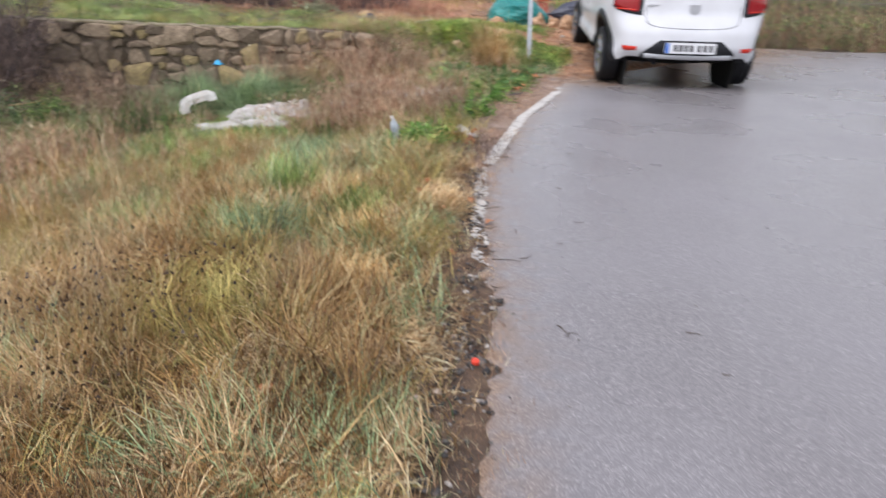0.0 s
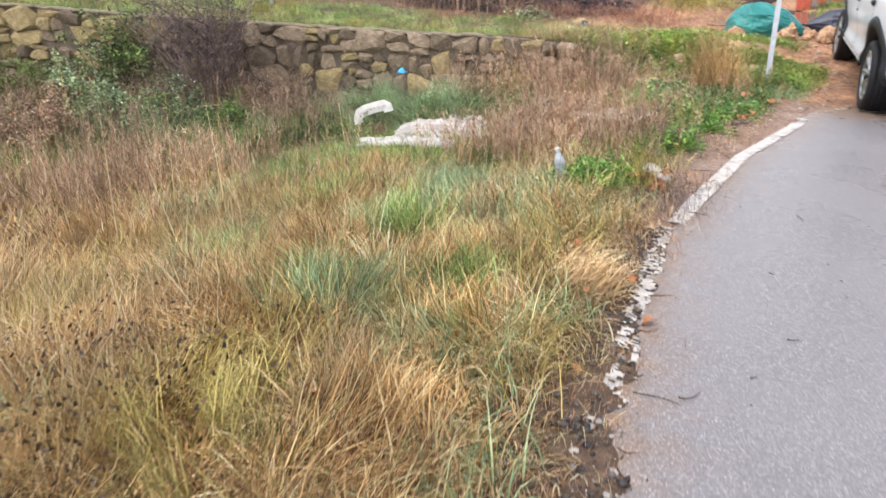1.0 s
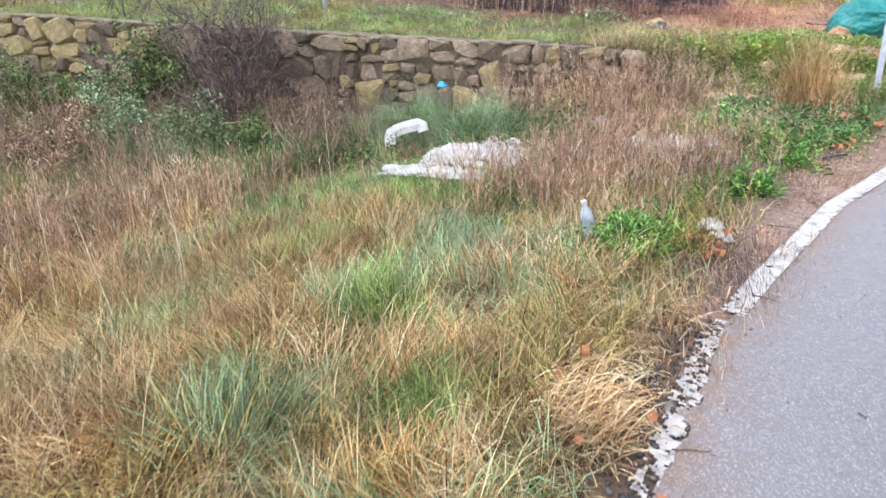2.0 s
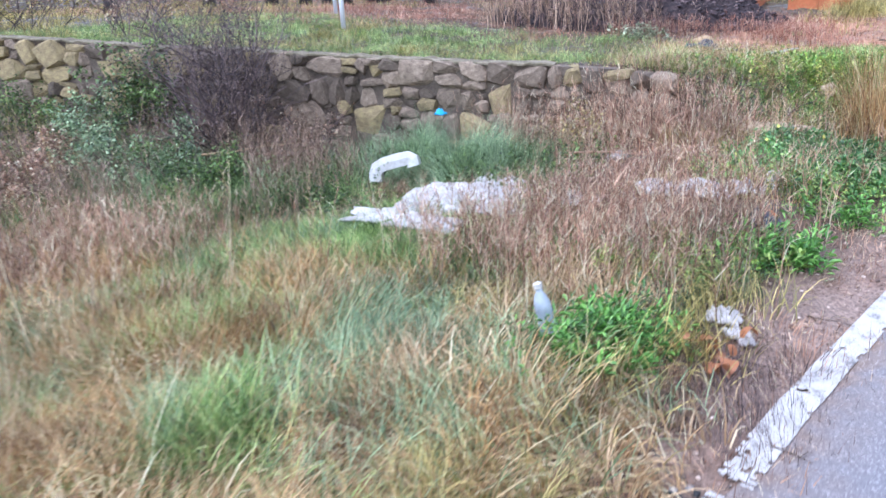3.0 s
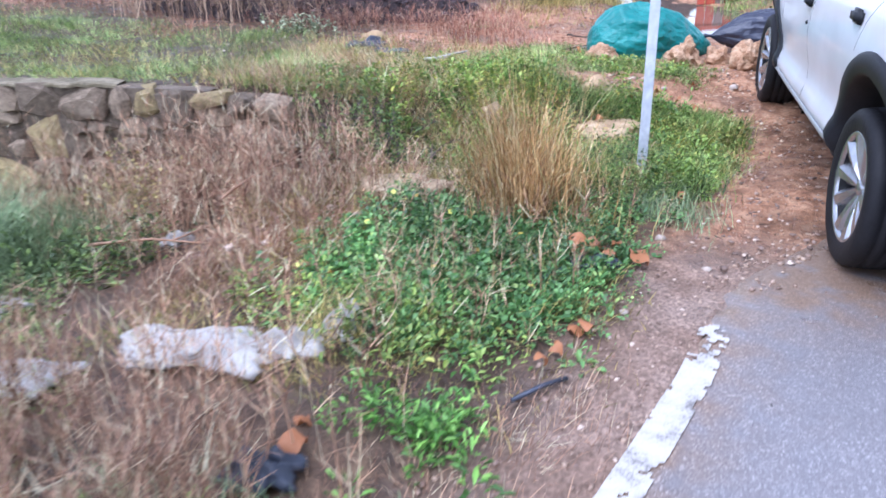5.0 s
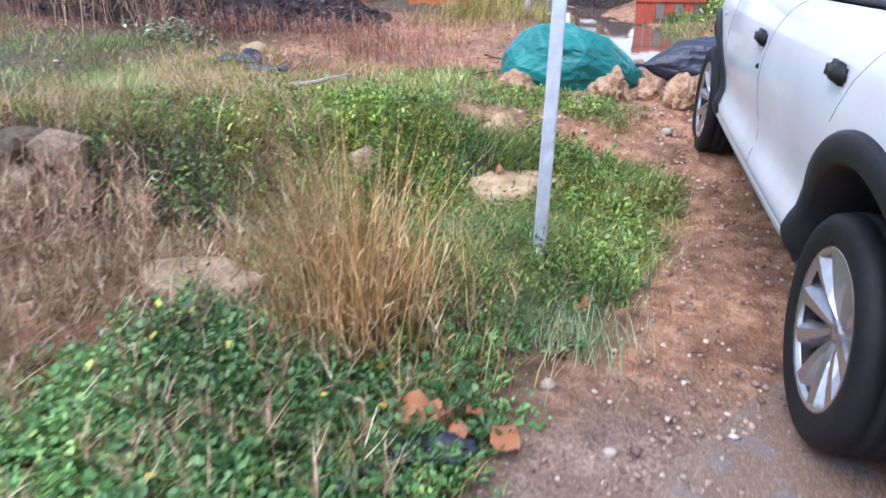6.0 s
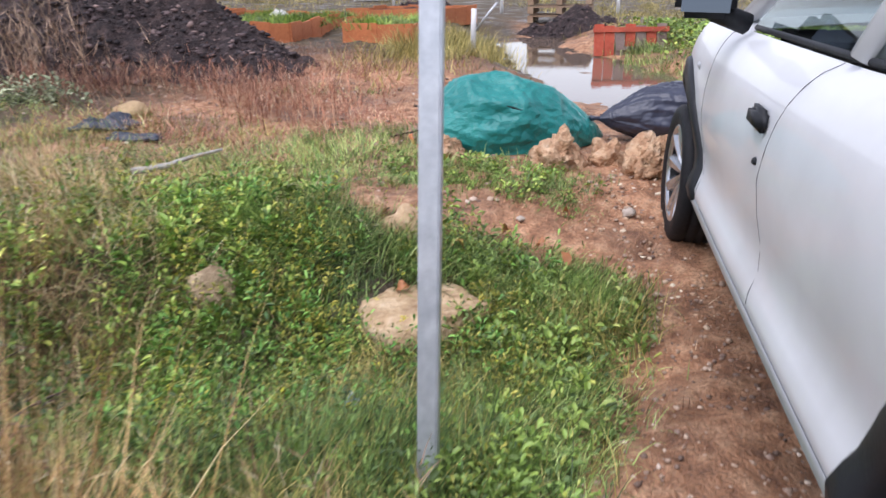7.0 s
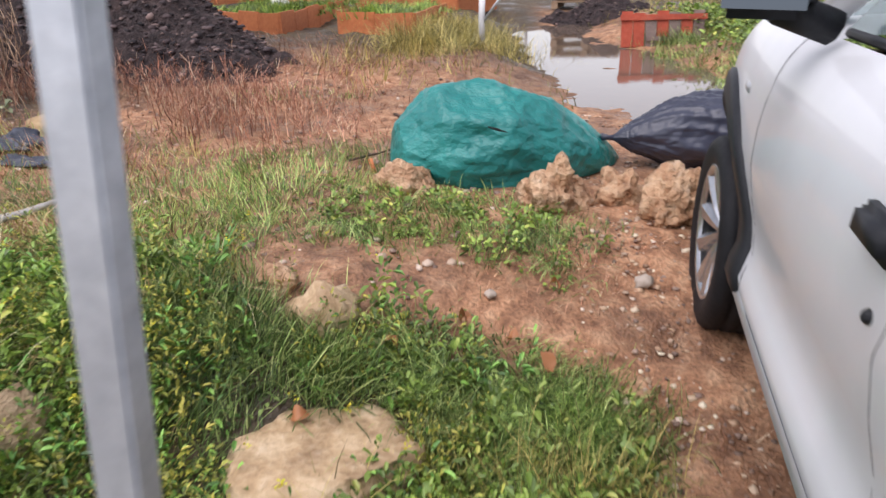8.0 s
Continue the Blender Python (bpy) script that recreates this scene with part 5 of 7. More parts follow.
meadow("green_grass", scatter(4600, -0.95, 0.15, 10.12, 10.75, 40, 0.06, lambda x, y: not_track(x, y) * (patchy(x, y, 5.0, 141) > 0.55)), (0.04, 0.12), (0.003, 0.006), 0.6, (0.4, 1.6), GREEN_BLADE, "patches of green grass before the sack", segs=3)
herbs("low_weeds", scatter(90, -0.9, 0.1, 10.15, 10.7, 30, 0.06, lambda x, y: not_track(x, y)), 0.07, 16, (0.02, 0.045), FRESH_LEAF, "low leafy weeds before the sack", 0.6)
meadow("green_grass", scatter(12000, -0.15, 0.42, 9.3, 9.86, 60, 0.06, lambda x, y: np.exp(-(((x - 0.1) / 0.26) ** 2 + ((y - 9.62) / 0.22) ** 2))), (0.05, 0.15), (0.003, 0.006), 0.6, (0.4, 1.6), GREEN_BLADE, "lush green grass at the track edge")
herbs("low_weeds", scatter(420, -1.1, 0.05, 6.7, 7.5, 170, 0.05, lambda x, y: np.exp(-(((x + 0.5) / 0.38) ** 2 + ((y - 7.05) / 0.32) ** 2)) * (edge_gap(x, y) > 0.3)), 0.11, 16, (0.022, 0.046), CLOVER, "round-leaved bright green weeds beside the road", 0.85)
leaves("low_weeds", scatter(34, -1.0, 0.0, 6.7, 7.5, 22, 0.03), 0.1, (0.025, 0.038), LEMON_LEAF, "yellowing leaves among round green weeds", slim=0.8)
herbs("low_weeds", scatter(220, -1.2, 0.1, 5.0, 6.6, 60, 0.07, lambda x, y: (edge_gap(x, y) > 0.4) * (patchy(x, y, 3.5, 77) > 0.55)), 0.14, 18, (0.02, 0.05), FRESH_LEAF, "green leafy weeds on the verge")
herbs("low_weeds", scatter(500, -4.8, -2.0, 5.3, 7.2, 110, 0.1, lambda x, y: (y < np.interp(x, WALL_X, WALL_Y) - 0.2) * (patchy(x, y, 2.0, 79) > 0.4)), 0.3, 26, (0.025, 0.06), DARK_GREEN, "dark green leafy weeds in the ditch")
meadow("green_grass", scatter(24000, -9.0, -3.6, 3.6, 6.3, 420, 0.14, lambda x, y: (y < np.interp(x, WALL_X, WALL_Y) - 0.15) * (0.3 + patchy(x, y, 1.5, 65))), (0.2, 0.5), (0.003, 0.007), 0.45, (0.4, 1.6), DARK_GREEN, "tall dark green grass deep in the ditch")
weeds("brown_weeds", scatter(200, -1.3, 0.1, 6.3, 8.2, 60, 0.08, lambda x, y: (edge_gap(x, y) > 0.3) * 1.0), (0.1, 0.32), 16, BROWN_WEED, "brown stalks through green weeds")
weeds("tall_stalks", scatter(34, -3.9, -2.0, 2.2, 3.8, 14, 0.1, None), (0.6, 1.05), 5, PALE_STRAW, "tall thin pale stalks above dry grass", (0.04, 0.12), (0.002, 0.0045))
weeds("brown_weeds", scatter(330, -8.5, -3.8, 4.2, 6.4, 60, 0.16, lambda x, y: (y < np.interp(x, WALL_X, WALL_Y) - 0.15) * (patchy(x, y, 1.6, 43) > 0.4)), (0.35, 0.75), 26, STALK, "tangled brown stalks deep in the ditch", (0.06, 0.18), (0.002, 0.0045))
ROSETTE_GREEN = leafy("large_weed_leaves", [(0.0, (0.0575, 0.149, 0.024)), (0.5, (0.127, 0.31, 0.054)), (1.0, (0.276, 0.506, 0.108))], rough=0.4)
for wx, wy, k in ((-0.27, 5.42, 40), (-0.4, 4.4, 60), (-0.15, 6.1, 30), (-0.5, 4.2, 30)):
    herbs("low_weeds", (veg.normal(wx, 0.11, k), veg.normal(wy, 0.09, k)), 0.17, 22, (0.03, 0.07), ROSETTE_GREEN, "tufts of green leafy weeds at the verge edge", 0.26)
LIME = leafy("lime_foliage", [(0.0, (0.09, 0.104, 0.015)), (0.5, (0.26, 0.272, 0.035)), (1.0, (0.5, 0.448, 0.09))], rough=0.45, patch=2.0)
herbs("low_weeds", scatter(420, -1.9, 0.1, 8.3, 9.9, 60, 0.07, lush), 0.2, 36, (0.014, 0.036), LIME, "yellow-green feathery weeds between rocks", 0.3)
herbs("low_weeds", scatter(420, -1.6, 0.1, 8.3, 9.2, 200, 0.06, lush), 0.1, 22, (0.014, 0.034), FRESH_LEAF, "low green ground cover between rocks", 0.6)
meadow("green_grass", scatter(14000, -1.7, 0.2, 8.25, 9.4, 260, 0.06, lush), (0.06, 0.18), (0.0025, 0.005), 0.6, (0.4, 1.8), DARK_GREEN, "soft green grass between rocks")
herbs("low_weeds", scatter(260, -1.9, 0.0, 8.35, 9.7, 70, 0.08, lush), 0.2, 20, (0.025, 0.055), ROSETTE_GREEN, "large-leaved green weeds between rocks", 0.3)
herbs("low_weeds", scatter(260, -0.9, 0.2, 7.75, 8.45, 60, 0.07, lambda x, y: (edge_gap(x, y) > 0.35) * 1.0), 0.26, 34, (0.016, 0.04), DARK_GREEN, "dark leafy weeds round the post", 0.3)
# pale and green grass through the verge
meadow("bleached_grass", scatter(15000, -2.6, -0.3, 2.7, 4.7, 420, 0.07, lambda x, y: (edge_gap(x, y) > 0.5) * (0.2 + patchy(x, y, 2.4, 108))), (0.12, 0.3), (0.003, 0.006), 0.6, (0.6, 2.2), PALE_STRAW, "bleached grass locks on the verge")
meadow("green_grass", scatter(22000, -3.4, -0.3, 2.6, 4.8, 320, 0.09, lambda x, y: (edge_gap(x, y) > 0.45) * (patchy(x, y, 2.2, 109) > 0.35)), (0.12, 0.3), (0.003, 0.006), 0.5, (0.4, 1.8), GREEN_BLADE, "green grass growing through dry weeds")
meadow("green_grass", scatter(9000, -3.0, -0.1, 3.0, 5.6, 200, 0.09, lambda x, y: (edge_gap(x, y) > 0.45) * (patchy(x, y, 2.6, 110) > 0.5)), (0.12, 0.28), (0.003, 0.006), 0.5, (0.4, 1.8), BLUE_BLADE, "blue-green grass tufts in dry weeds")
weeds("brown_weeds", scatter(300, -3.4, -1.9, 6.8, 8.1, 60, 0.1, lambda x, y: (y < np.interp(x, WALL_X, WALL_Y) - 0.12) * (y > np.interp(x, WALL_X, WALL_Y) - 0.7)), (0.3, 0.75), 24, BROWN_WEED, "dry brown stems hiding the wall foot")
weeds("brown_weeds", scatter(420, -8.6, -4.9, 4.6, 7.2, 60, 0.14, lambda x, y: (y < np.interp(x, WALL_X, WALL_Y) - 0.12) * (y > np.interp(x, WALL_X, WALL_Y) - 1.1)), (0.35, 0.85), 26, STALK, "dark tangled stems against the wall")
meadow("tall_stalks", scatter(130, -7.4, -5.6, 4.6, 5.6, 5, 0.08, None), (0.8, 1.3), (0.004, 0.007), 0.8, (0.1, 0.5), OLIVE_BLADE, "long yellow-green arching stalks in the ditch", segs=5)
meadow("green_grass", scatter(15000, -7.6, -4.4, 4.9, 6.6, 150, 0.13, lambda x, y: (y < np.interp(x, WALL_X, WALL_Y) - 0.2) * 1.0), (0.3, 0.7), (0.003, 0.006), 0.5, (0.6, 1.7), BLUE_BLADE, "drooping blue-green grass deep in the ditch")
meadow("green_grass", scatter(15000, -7.8, -3.6, 4.6, 6.4, 170, 0.13, lambda x, y: (y < np.interp(x, WALL_X, WALL_Y) - 0.2) * 1.0), (0.25, 0.55), (0.003, 0.006), 0.6, (0.5, 1.7), DARK_GREEN, "dark tangled grass deep in the ditch")
meadow("tall_stalks", scatter(160, -8.4, -7.0, 4.5, 5.5, 5, 0.07, None), (0.9, 1.5), (0.004, 0.007), 0.85, (0.1, 0.5), OLIVE_BLADE, "long yellow arching stalks beside the wall", segs=5)
meadow("green_grass", scatter(26000, -26, -11.5, 4.5, 15, 500, 0.2, lambda x, y: smooth(0.0, 0.15, y - np.interp(x, WALL_X, WALL_Y) - 0.1)), (0.1, 0.26), (0.006, 0.012), 0.5, (0.3, 1.4), OLIVE_BLADE, "rough green grass on the far terrace", segs=2)
# tuft beside the post
tn = 950
tuft_r, tuft_a = np.abs(veg.normal(0, 0.1, tn)), veg.uniform(0, 6.28, tn)
tuft_x, tuft_y = -0.36 + tuft_r * np.cos(tuft_a), 7.6 + tuft_r * np.sin(tuft_a)
tuft_az = np.where(veg.random(tn) < 0.35, veg.normal(2.9, 0.5, tn), tuft_a + veg.normal(0, 1.1, tn))
tuft_me = blade_mesh("dry_tuft", tuft_x, tuft_y, height(tuft_x, tuft_y) - 0.01, veg.uniform(0.3, 0.92, tn) * veg.uniform(0.7, 1.05, tn), veg.uniform(0.002, 0.0042, tn), tuft_az, 0.04 + np.abs(veg.normal(0, 0.26, tn)), veg.uniform(-0.1, 0.8, tn), STRAW, 4)
tagged(new("dry_tuft", tuft_me), "tall feathery dry grass tuft near the steel post", "grass tuft", kind="stuff")
weeds("dry_tuft", (veg.normal(-0.34, 0.13, 210), veg.normal(7.58, 0.11, 210)), (0.2, 0.55), 16, STRAW, "brown seeded stalks in a dry tuft", (0.03, 0.09), (0.0018, 0.0035), "grass tuft")
meadow("green_tuft", (veg.normal(-0.06, 0.17, 4600), veg.normal(8.32, 0.13, 4600)), (0.12, 0.32), (0.0025, 0.005), 0.5, (0.4, 1.5), DARK_GREEN, "lush green grass round the post foot", "grass tuft")
meadow("green_tuft", (veg.normal(0.12, 0.11, 900), veg.normal(7.95, 0.1, 900)), (0.1, 0.26), (0.0025, 0.005), 0.8, (0.5, 1.6), BLUE_BLADE, "flattened grey-green grass at the track edge", "grass tuft")
meadow("olive_tuft", (veg.normal(-0.25, 0.16, 1300), veg.normal(8.15, 0.13, 1300)), (0.15, 0.4), (0.002, 0.004), 0.5, (0.4, 1.4), OLIVE_BLADE, "olive grass mixed round the post", "grass tuft")
meadow("dry_tuft", scatter(4200, -2.6, -0.9, 7.9, 9.6, 100, 0.08, lambda x, y: not_track(x, y) * (patchy(x, y, 2.4, 131) > 0.4)), (0.1, 0.3), (0.0025, 0.0045), 0.6, (0.6, 1.8), BROWN_WEED, "brown dead grass through green weeds", "grass tuft")
meadow("dry_tuft", (veg.normal(-1.25, 0.35, 3000), veg.normal(8.35, 0.2, 3000)), (0.12, 0.35), (0.0025, 0.0045), 0.6, (0.6, 1.8), PALE_STRAW, "dry straw clump above the ditch", "grass tuft")
meadow("dry_tuft", scatter(6500, -2.7, -0.7, 8.25, 9.7, 170, 0.08, lambda x, y: smooth(0.0, 0.15, y - np.interp(x, WALL_X, WALL_Y) - 0.1) * (1 - 0.6 * smooth(-1.3, -0.8, x))), (0.12, 0.34), (0.002, 0.004), 0.6, (0.3, 1.7), PALE_STRAW, "pale dry grass above the wall end", "grass tuft")
meadow("green_grass", scatter(14000, -3.2, -0.9, 8.4, 10.2, 230, 0.08, lambda x, y: smooth(0.0, 0.15, y - np.interp(x, WALL_X, WALL_Y) - 0.1) * (patchy(x, y, 3.2, 151) > 0.4)), (0.05, 0.16), (0.003, 0.006), 0.6, (0.4, 1.6), GREEN_BLADE, "patchy light green grass above the wall end")
for gx0, gy0, k in ((-0.18, 9.6, 900), (-0.45, 9.52, 700), (-0.75, 9.5, 700), (0.2, 9.7, 800), (-1.0, 9.35, 700)):
    meadow("green_tuft", (veg.normal(gx0, 0.07, k), veg.normal(gy0, 0.06, k)), (0.1, 0.26), (0.003, 0.006), 0.5, (0.4, 1.6), GREEN_BLADE, "bright arching grass clump among weeds", "grass tuft")
# terrace
over = lambda x, y: smooth(0.0, 0.15, y - np.interp(x, WALL_X, WALL_Y) - 0.1)
meadow("green_grass", scatter(60000, -12, -1.0, 5.0, 11.3, 1500, 0.09, lambda x, y: over(x, y) * (1 - smooth(10.0, 11.3, y)) * (0.15 + patchy(x, y, 1.8, 83))), (0.06, 0.16), (0.003, 0.006), 0.5, (0.3, 1.4), GREEN_BLADE, "short green grass on the terrace")
meadow("dry_grass", scatter(34000, -12, -1.0, 5.0, 11.3, 900, 0.1, lambda x, y: over(x, y) * (1 - smooth(10.2, 11.3, y)) * patchy(x, y, 1.6, 87)), (0.06, 0.2), (0.003, 0.005), 0.6, (0.5, 1.8), OLIVE_BLADE, "yellowing grass on the terrace")
meadow("russet_mat", scatter(60000, -14, -0.9, 9.4, 14.5, 1500, 0.12, lambda x, y: smooth(9.8, 10.8, y) * (1 - smooth(-1.9, -0.9, x) * smooth(9.5, 10.5, y)) * (0.2 + patchy(x, y, 2.0, 91))), (0.05, 0.18), (0.003, 0.006), 0.9, (0.4, 1.8), RED_MAT, "matted russet dead grass before the compost heap")
weeds("dry_stalks", scatter(330, -7.0, -4.0, 11.5, 12.6, 40, 0.12, lambda x, y: patchy(x, y, 2.2, 93)), (0.2, 0.72), 7, STALK, "tall dry brown stalks before the compost heap", (0.08, 0.25), (0.003, 0.007))
weeds("dry_stalks", scatter(120, -6.8, -3.4, 10.9, 12.0, 16, 0.14, lambda x, y: 0.15 + 0.85 * smooth(-3.6, -4.4, x)), (0.4, 1.15), 16, TAN_STALK, "tall tan dead stalks before the compost heap", (0.08, 0.28), (0.003, 0.006))
herbs("pale_weeds", (veg.normal(-3.8, 0.17, 34), veg.normal(11.0, 0.12, 34)), 0.2, 14, (0.04, 0.09), SAGE_LEAF, "pale grey-green leafy weed clump before the compost heap", 0.5)
meadow("dry_grass", scatter(8000, -2.4, -0.4, 9.9, 12.5, 200, 0.09, lambda x, y: patchy(x, y, 2.6, 95) > 0.6), (0.04, 0.12), (0.003, 0.005), 0.6, (0.4, 1.4), GREEN_BLADE, "thin green tufts on bare clay")
weeds("dry_stalks", scatter(700, -4.6, -1.7, 10.9, 12.8, 110, 0.1, lambda x, y: patchy(x, y, 2.2, 94) * (np.hypot(x + 3.0, y - 10.9) > 0.75)), (0.08, 0.26), 12, RED_MAT, "short russet stalks before the compost heap", (0.04, 0.12), (0.002, 0.005))
weeds("brown_weeds", scatter(520, -7.2, -3.6, 4.0, 6.4, 70, 0.14, lambda x, y: (y < np.interp(x, WALL_X, WALL_Y) - 0.2) * (patchy(x, y, 1.8, 47) > 0.35)), (0.3, 0.65), 24, STALK, "dark dead brush filling the ditch", (0.05, 0.15), (0.002, 0.0045))
# beyond the sacks
meadow("russet_mat", scatter(34000, -26, -8, 9.5, 22, 900, 0.2, lambda x, y: 0.2 + patchy(x, y, 1.0, 92)), (0.08, 0.25), (0.006, 0.012), 0.9, (0.3, 1.5), RED_MAT, "matted russet dead grass across the field", segs=2)
wet_away = lambda x, y: 1 - np.exp(-(((x + 0.9 - (16 - y) * 0.38) / 1.15) ** 6))
meadow("green_grass", scatter(60000, -20, 6, 12.6, 32, 1500, 0.16, lambda x, y: wet_away(x, y) * (0.2 + patchy(x, y, 1.0, 97)) * ((x > -2.6) | (y > 16.5))), (0.06, 0.22), (0.006, 0.012), 0.5, (0.3, 1.4), OLIVE_BLADE, "yellow-green grass round the garden plots", segs=2)
meadow("green_tuft", (veg.normal(-2.0, 0.32, 5000), veg.normal(14.9, 0.6, 5000)), (0.15, 0.4), (0.004, 0.008), 0.5, (0.4, 1.5), OLIVE_BLADE, "yellow-green grass clump beside the puddle", "grass tuft")
leaves("low_weeds", scatter(15000, -0.2, 3.2, 14.0, 18.0, 240, 0.15, lambda x, y: wet_away(x, y) * (x > 0.6 - 0.38 * (y - 15)) * ((y > 16.7) | (x > 0.45)) * 1.0), 0.26, (0.03, 0.08), FRESH_LEAF, "green leafy weeds on the bank beside the puddle")
meadow("green_grass", scatter(12000, -0.6, 2.6, 13.6, 17.2, 200, 0.12, lambda x, y: (x > -0.12 + (16 - y) * 0.38) * 1.0), (0.08, 0.24), (0.005, 0.01), 0.5, (0.3, 1.4), GREEN_BLADE, "green grass on the bank beside the puddle", segs=2)
for bx0, bx1, by0, by1, k in ((-3.25, -2.6, 15.25, 16.3, 2500), (-6.2, -4.3, 15.7, 17.5, 7000)):
    xx, yy = scatter(k, bx0, bx1, by0, by1, 60, 0.12)
    meadow("bed_crop", (xx, yy), (0.06, 0.18), (0.01, 0.02), 0.6, (0.2, 1.2), FRESH_LEAF, "rows of young green crops in a raised bed", "crops", 2, lift=0.15)
leaves("far_scrub", scatter(26000, -36, -22, 1, 34, 420, 0.5), 2.1, (0.1, 0.24), OLIVE_BLADE, "olive scrub at the far field edge", "hedge")
weeds("far_scrub", scatter(900, -34, -22, 3, 34, 120, 0.4), (0.6, 1.5), 12, STALK, "brown stems of far scrub", (0.15, 0.4), (0.008, 0.016), "hedge")
leaves("hedge", scatter(26000, 2.4, 9.0, 11.7, 14.0, 300, 0.2), 0.9, (0.02, 0.06), DARK_GREEN, "dark scrubby hedge beyond the road bend", "hedge")
weeds("hedge", scatter(900, 2.4, 9.0, 11.6, 13.0, 80, 0.2), (0.4, 1.1), 22, BROWN_WEED, "brown stems of a scrubby hedge", (0.08, 0.25), (0.003, 0.006), "hedge")


def shrub(x, y, tall, spread, stems, seed, material, label, leaf=None, leaf_n=0, leaf_size=(0.015, 0.04)):
    """A bare branching shrub of tapered twigs, with some leaves."""
    r = random.Random(seed)
    g = float(height(x, y))
    root = thing("shrub", pose(x, y, g), label, "shrub")
    vs, fs, tips = [], [], []

    def limb(p, d, length, rad, depth):
        pts = [p]
        for k in range(4):
            d = (d + Vector((r.gauss(0, 0.16), r.gauss(0, 0.16), r.gauss(0.04, 0.1)))).normalized()
            pts.append(pts[-1] + d * length / 4)
        base = len(vs)
        for k, q in enumerate(pts):
            t = (pts[min(k + 1, 4)] - pts[max(k - 1, 0)]).normalized()
            a = t.cross(Vector((0.3, 0.5, 0.8))).normalized()
            b = t.cross(a)
            rr = rad * (1 - 0.15 * k)
            for j in range(3):
                w = 2.094 * j
                vs.append(q + (a * math.cos(w) + b * math.sin(w)) * rr)
        fs.extend(tuple(base + i for i in f) for f in grid_faces(5, 3, True))
        tips.extend(pts[2:])
        if depth:
            for _ in range(r.randint(2, 4)):
                q = pts[r.randint(1, 4)]
                nd = (d + Vector((r.gauss(0, 0.55), r.gauss(0, 0.55), r.gauss(0.1, 0.4)))).normalized()
                limb(q, nd, length * r.uniform(0.45, 0.75), rad * 0.6, depth - 1)

    for _ in range(stems):
        a = r.uniform(0, 6.28)
        limb(Vector((r.gauss(0, spread * 0.25), r.gauss(0, spread * 0.25), -0.03)), Vector((math.cos(a) * spread, math.sin(a) * spread, 1.0)).normalized(), tall * r.uniform(0.4, 0.62), 0.009, 3)
    tagged(part("branchwork", mesh_from("branchwork", vs, fs, material, False), None, root), kind="stuff")
    if leaf_n:
        o = np.array([tips[i] for i in veg.integers(0, len(tips), leaf_n)]) + veg.normal(0, 0.03, (leaf_n, 3))
        s = veg.uniform(*leaf_size, leaf_n)[:, None]
        d = veg.normal(0, 1, (leaf_n, 3))
        d /= np.linalg.norm(d, axis=1)[:, None]
        q = np.cross(d, veg.normal(0, 1, (leaf_n, 3)))
        q /= np.linalg.norm(q, axis=1)[:, None]
        v = np.stack([o, o + d * s * 0.5 + q * s * 0.25, o + d * s, o + d * s * 0.5 - q * s * 0.25], 1).reshape(-1, 3)
        part("foliage", strip_mesh("foliage", v, (np.arange(leaf_n)[:, None, None] * 4 + np.array([(0, 1, 2), (0, 2, 3)])[None]).reshape(-1, 3), leaf), None, root)
    return root


shrub(-5.75, 6.25, 2.0, 0.34, 46, 1, DARK_TWIG, "bare purple-brown shrub against the stone wall", DARK_TWIG, 9000, (0.01, 0.028))
shrub(-5.0, 6.5, 0.8, 0.6, 12, 2, DARK_TWIG, "low bare brown shrub in the ditch", BROWN_WEED, 1500, (0.01, 0.03))
shrub(-6.9, 5.6, 1.0, 0.8, 16, 3, DARK_TWIG, "olive green shrub in the ditch", BLUE_BLADE, 9000, (0.02, 0.05))
shrub(-7.9, 5.2, 1.1, 0.8, 16, 4, DARK_TWIG, "dark green shrub in the ditch", DARK_GREEN, 9000, (0.02, 0.05))
shrub(-4.9, 5.4, 0.7, 0.8, 12, 8, DARK_TWIG, "low tangled olive shrub in the ditch", DARK_GREEN, 5000, (0.015, 0.04))
shrub(-5.9, 5.3, 0.8, 0.8, 14, 9, DARK_TWIG, "grey-green shrub in the ditch", BLUE_BLADE, 7000, (0.02, 0.05))
shrub(-6.4, 4.5, 0.8, 0.8, 14, 5, DARK_TWIG, "tangled brown shrub in the ditch", BROWN_WEED, 6000, (0.015, 0.04))
shrub(-6.95, 6.05, 1.25, 0.3, 14, 6, DARK_TWIG, "ivy-like dark green growth on the stone wall", DARK_GREEN, 5000, (0.03, 0.06))
shrub(-1.5, 8.25, 0.6, 0.7, 12, 12, DARK_TWIG, "leafy dark green weed bush at the wall end", DARK_GREEN, 2600, (0.016, 0.036))
shrub(-2.05, 7.95, 0.55, 0.9, 12, 13, STALK, "dry brown brush hiding the wall end", BROWN_WEED, 2600, (0.012, 0.03))
shrub(-2.6, 7.75, 0.5, 0.9, 10, 14, STALK, "dry olive brush against the stone wall", OLIVE_BLADE, 2200, (0.012, 0.03))
shrub(-12.3, 6.9, 1.5, 0.9, 9, 15, DARK_TWIG, "forked dark shrub on the far terrace", BROWN_WEED, 500, (0.02, 0.05))
shrub(-12.9, 6.3, 1.2, 0.8, 14, 16, DARK_TWIG, "olive bush above the wall", OLIVE_BLADE, 7000, (0.02, 0.05))
shrub(-8.8, 6.9, 1.3, 0.7, 12, 7, DARK_TWIG, "bare dark shrub behind the wall end", BROWN_WEED, 1500, (0.02, 0.04))


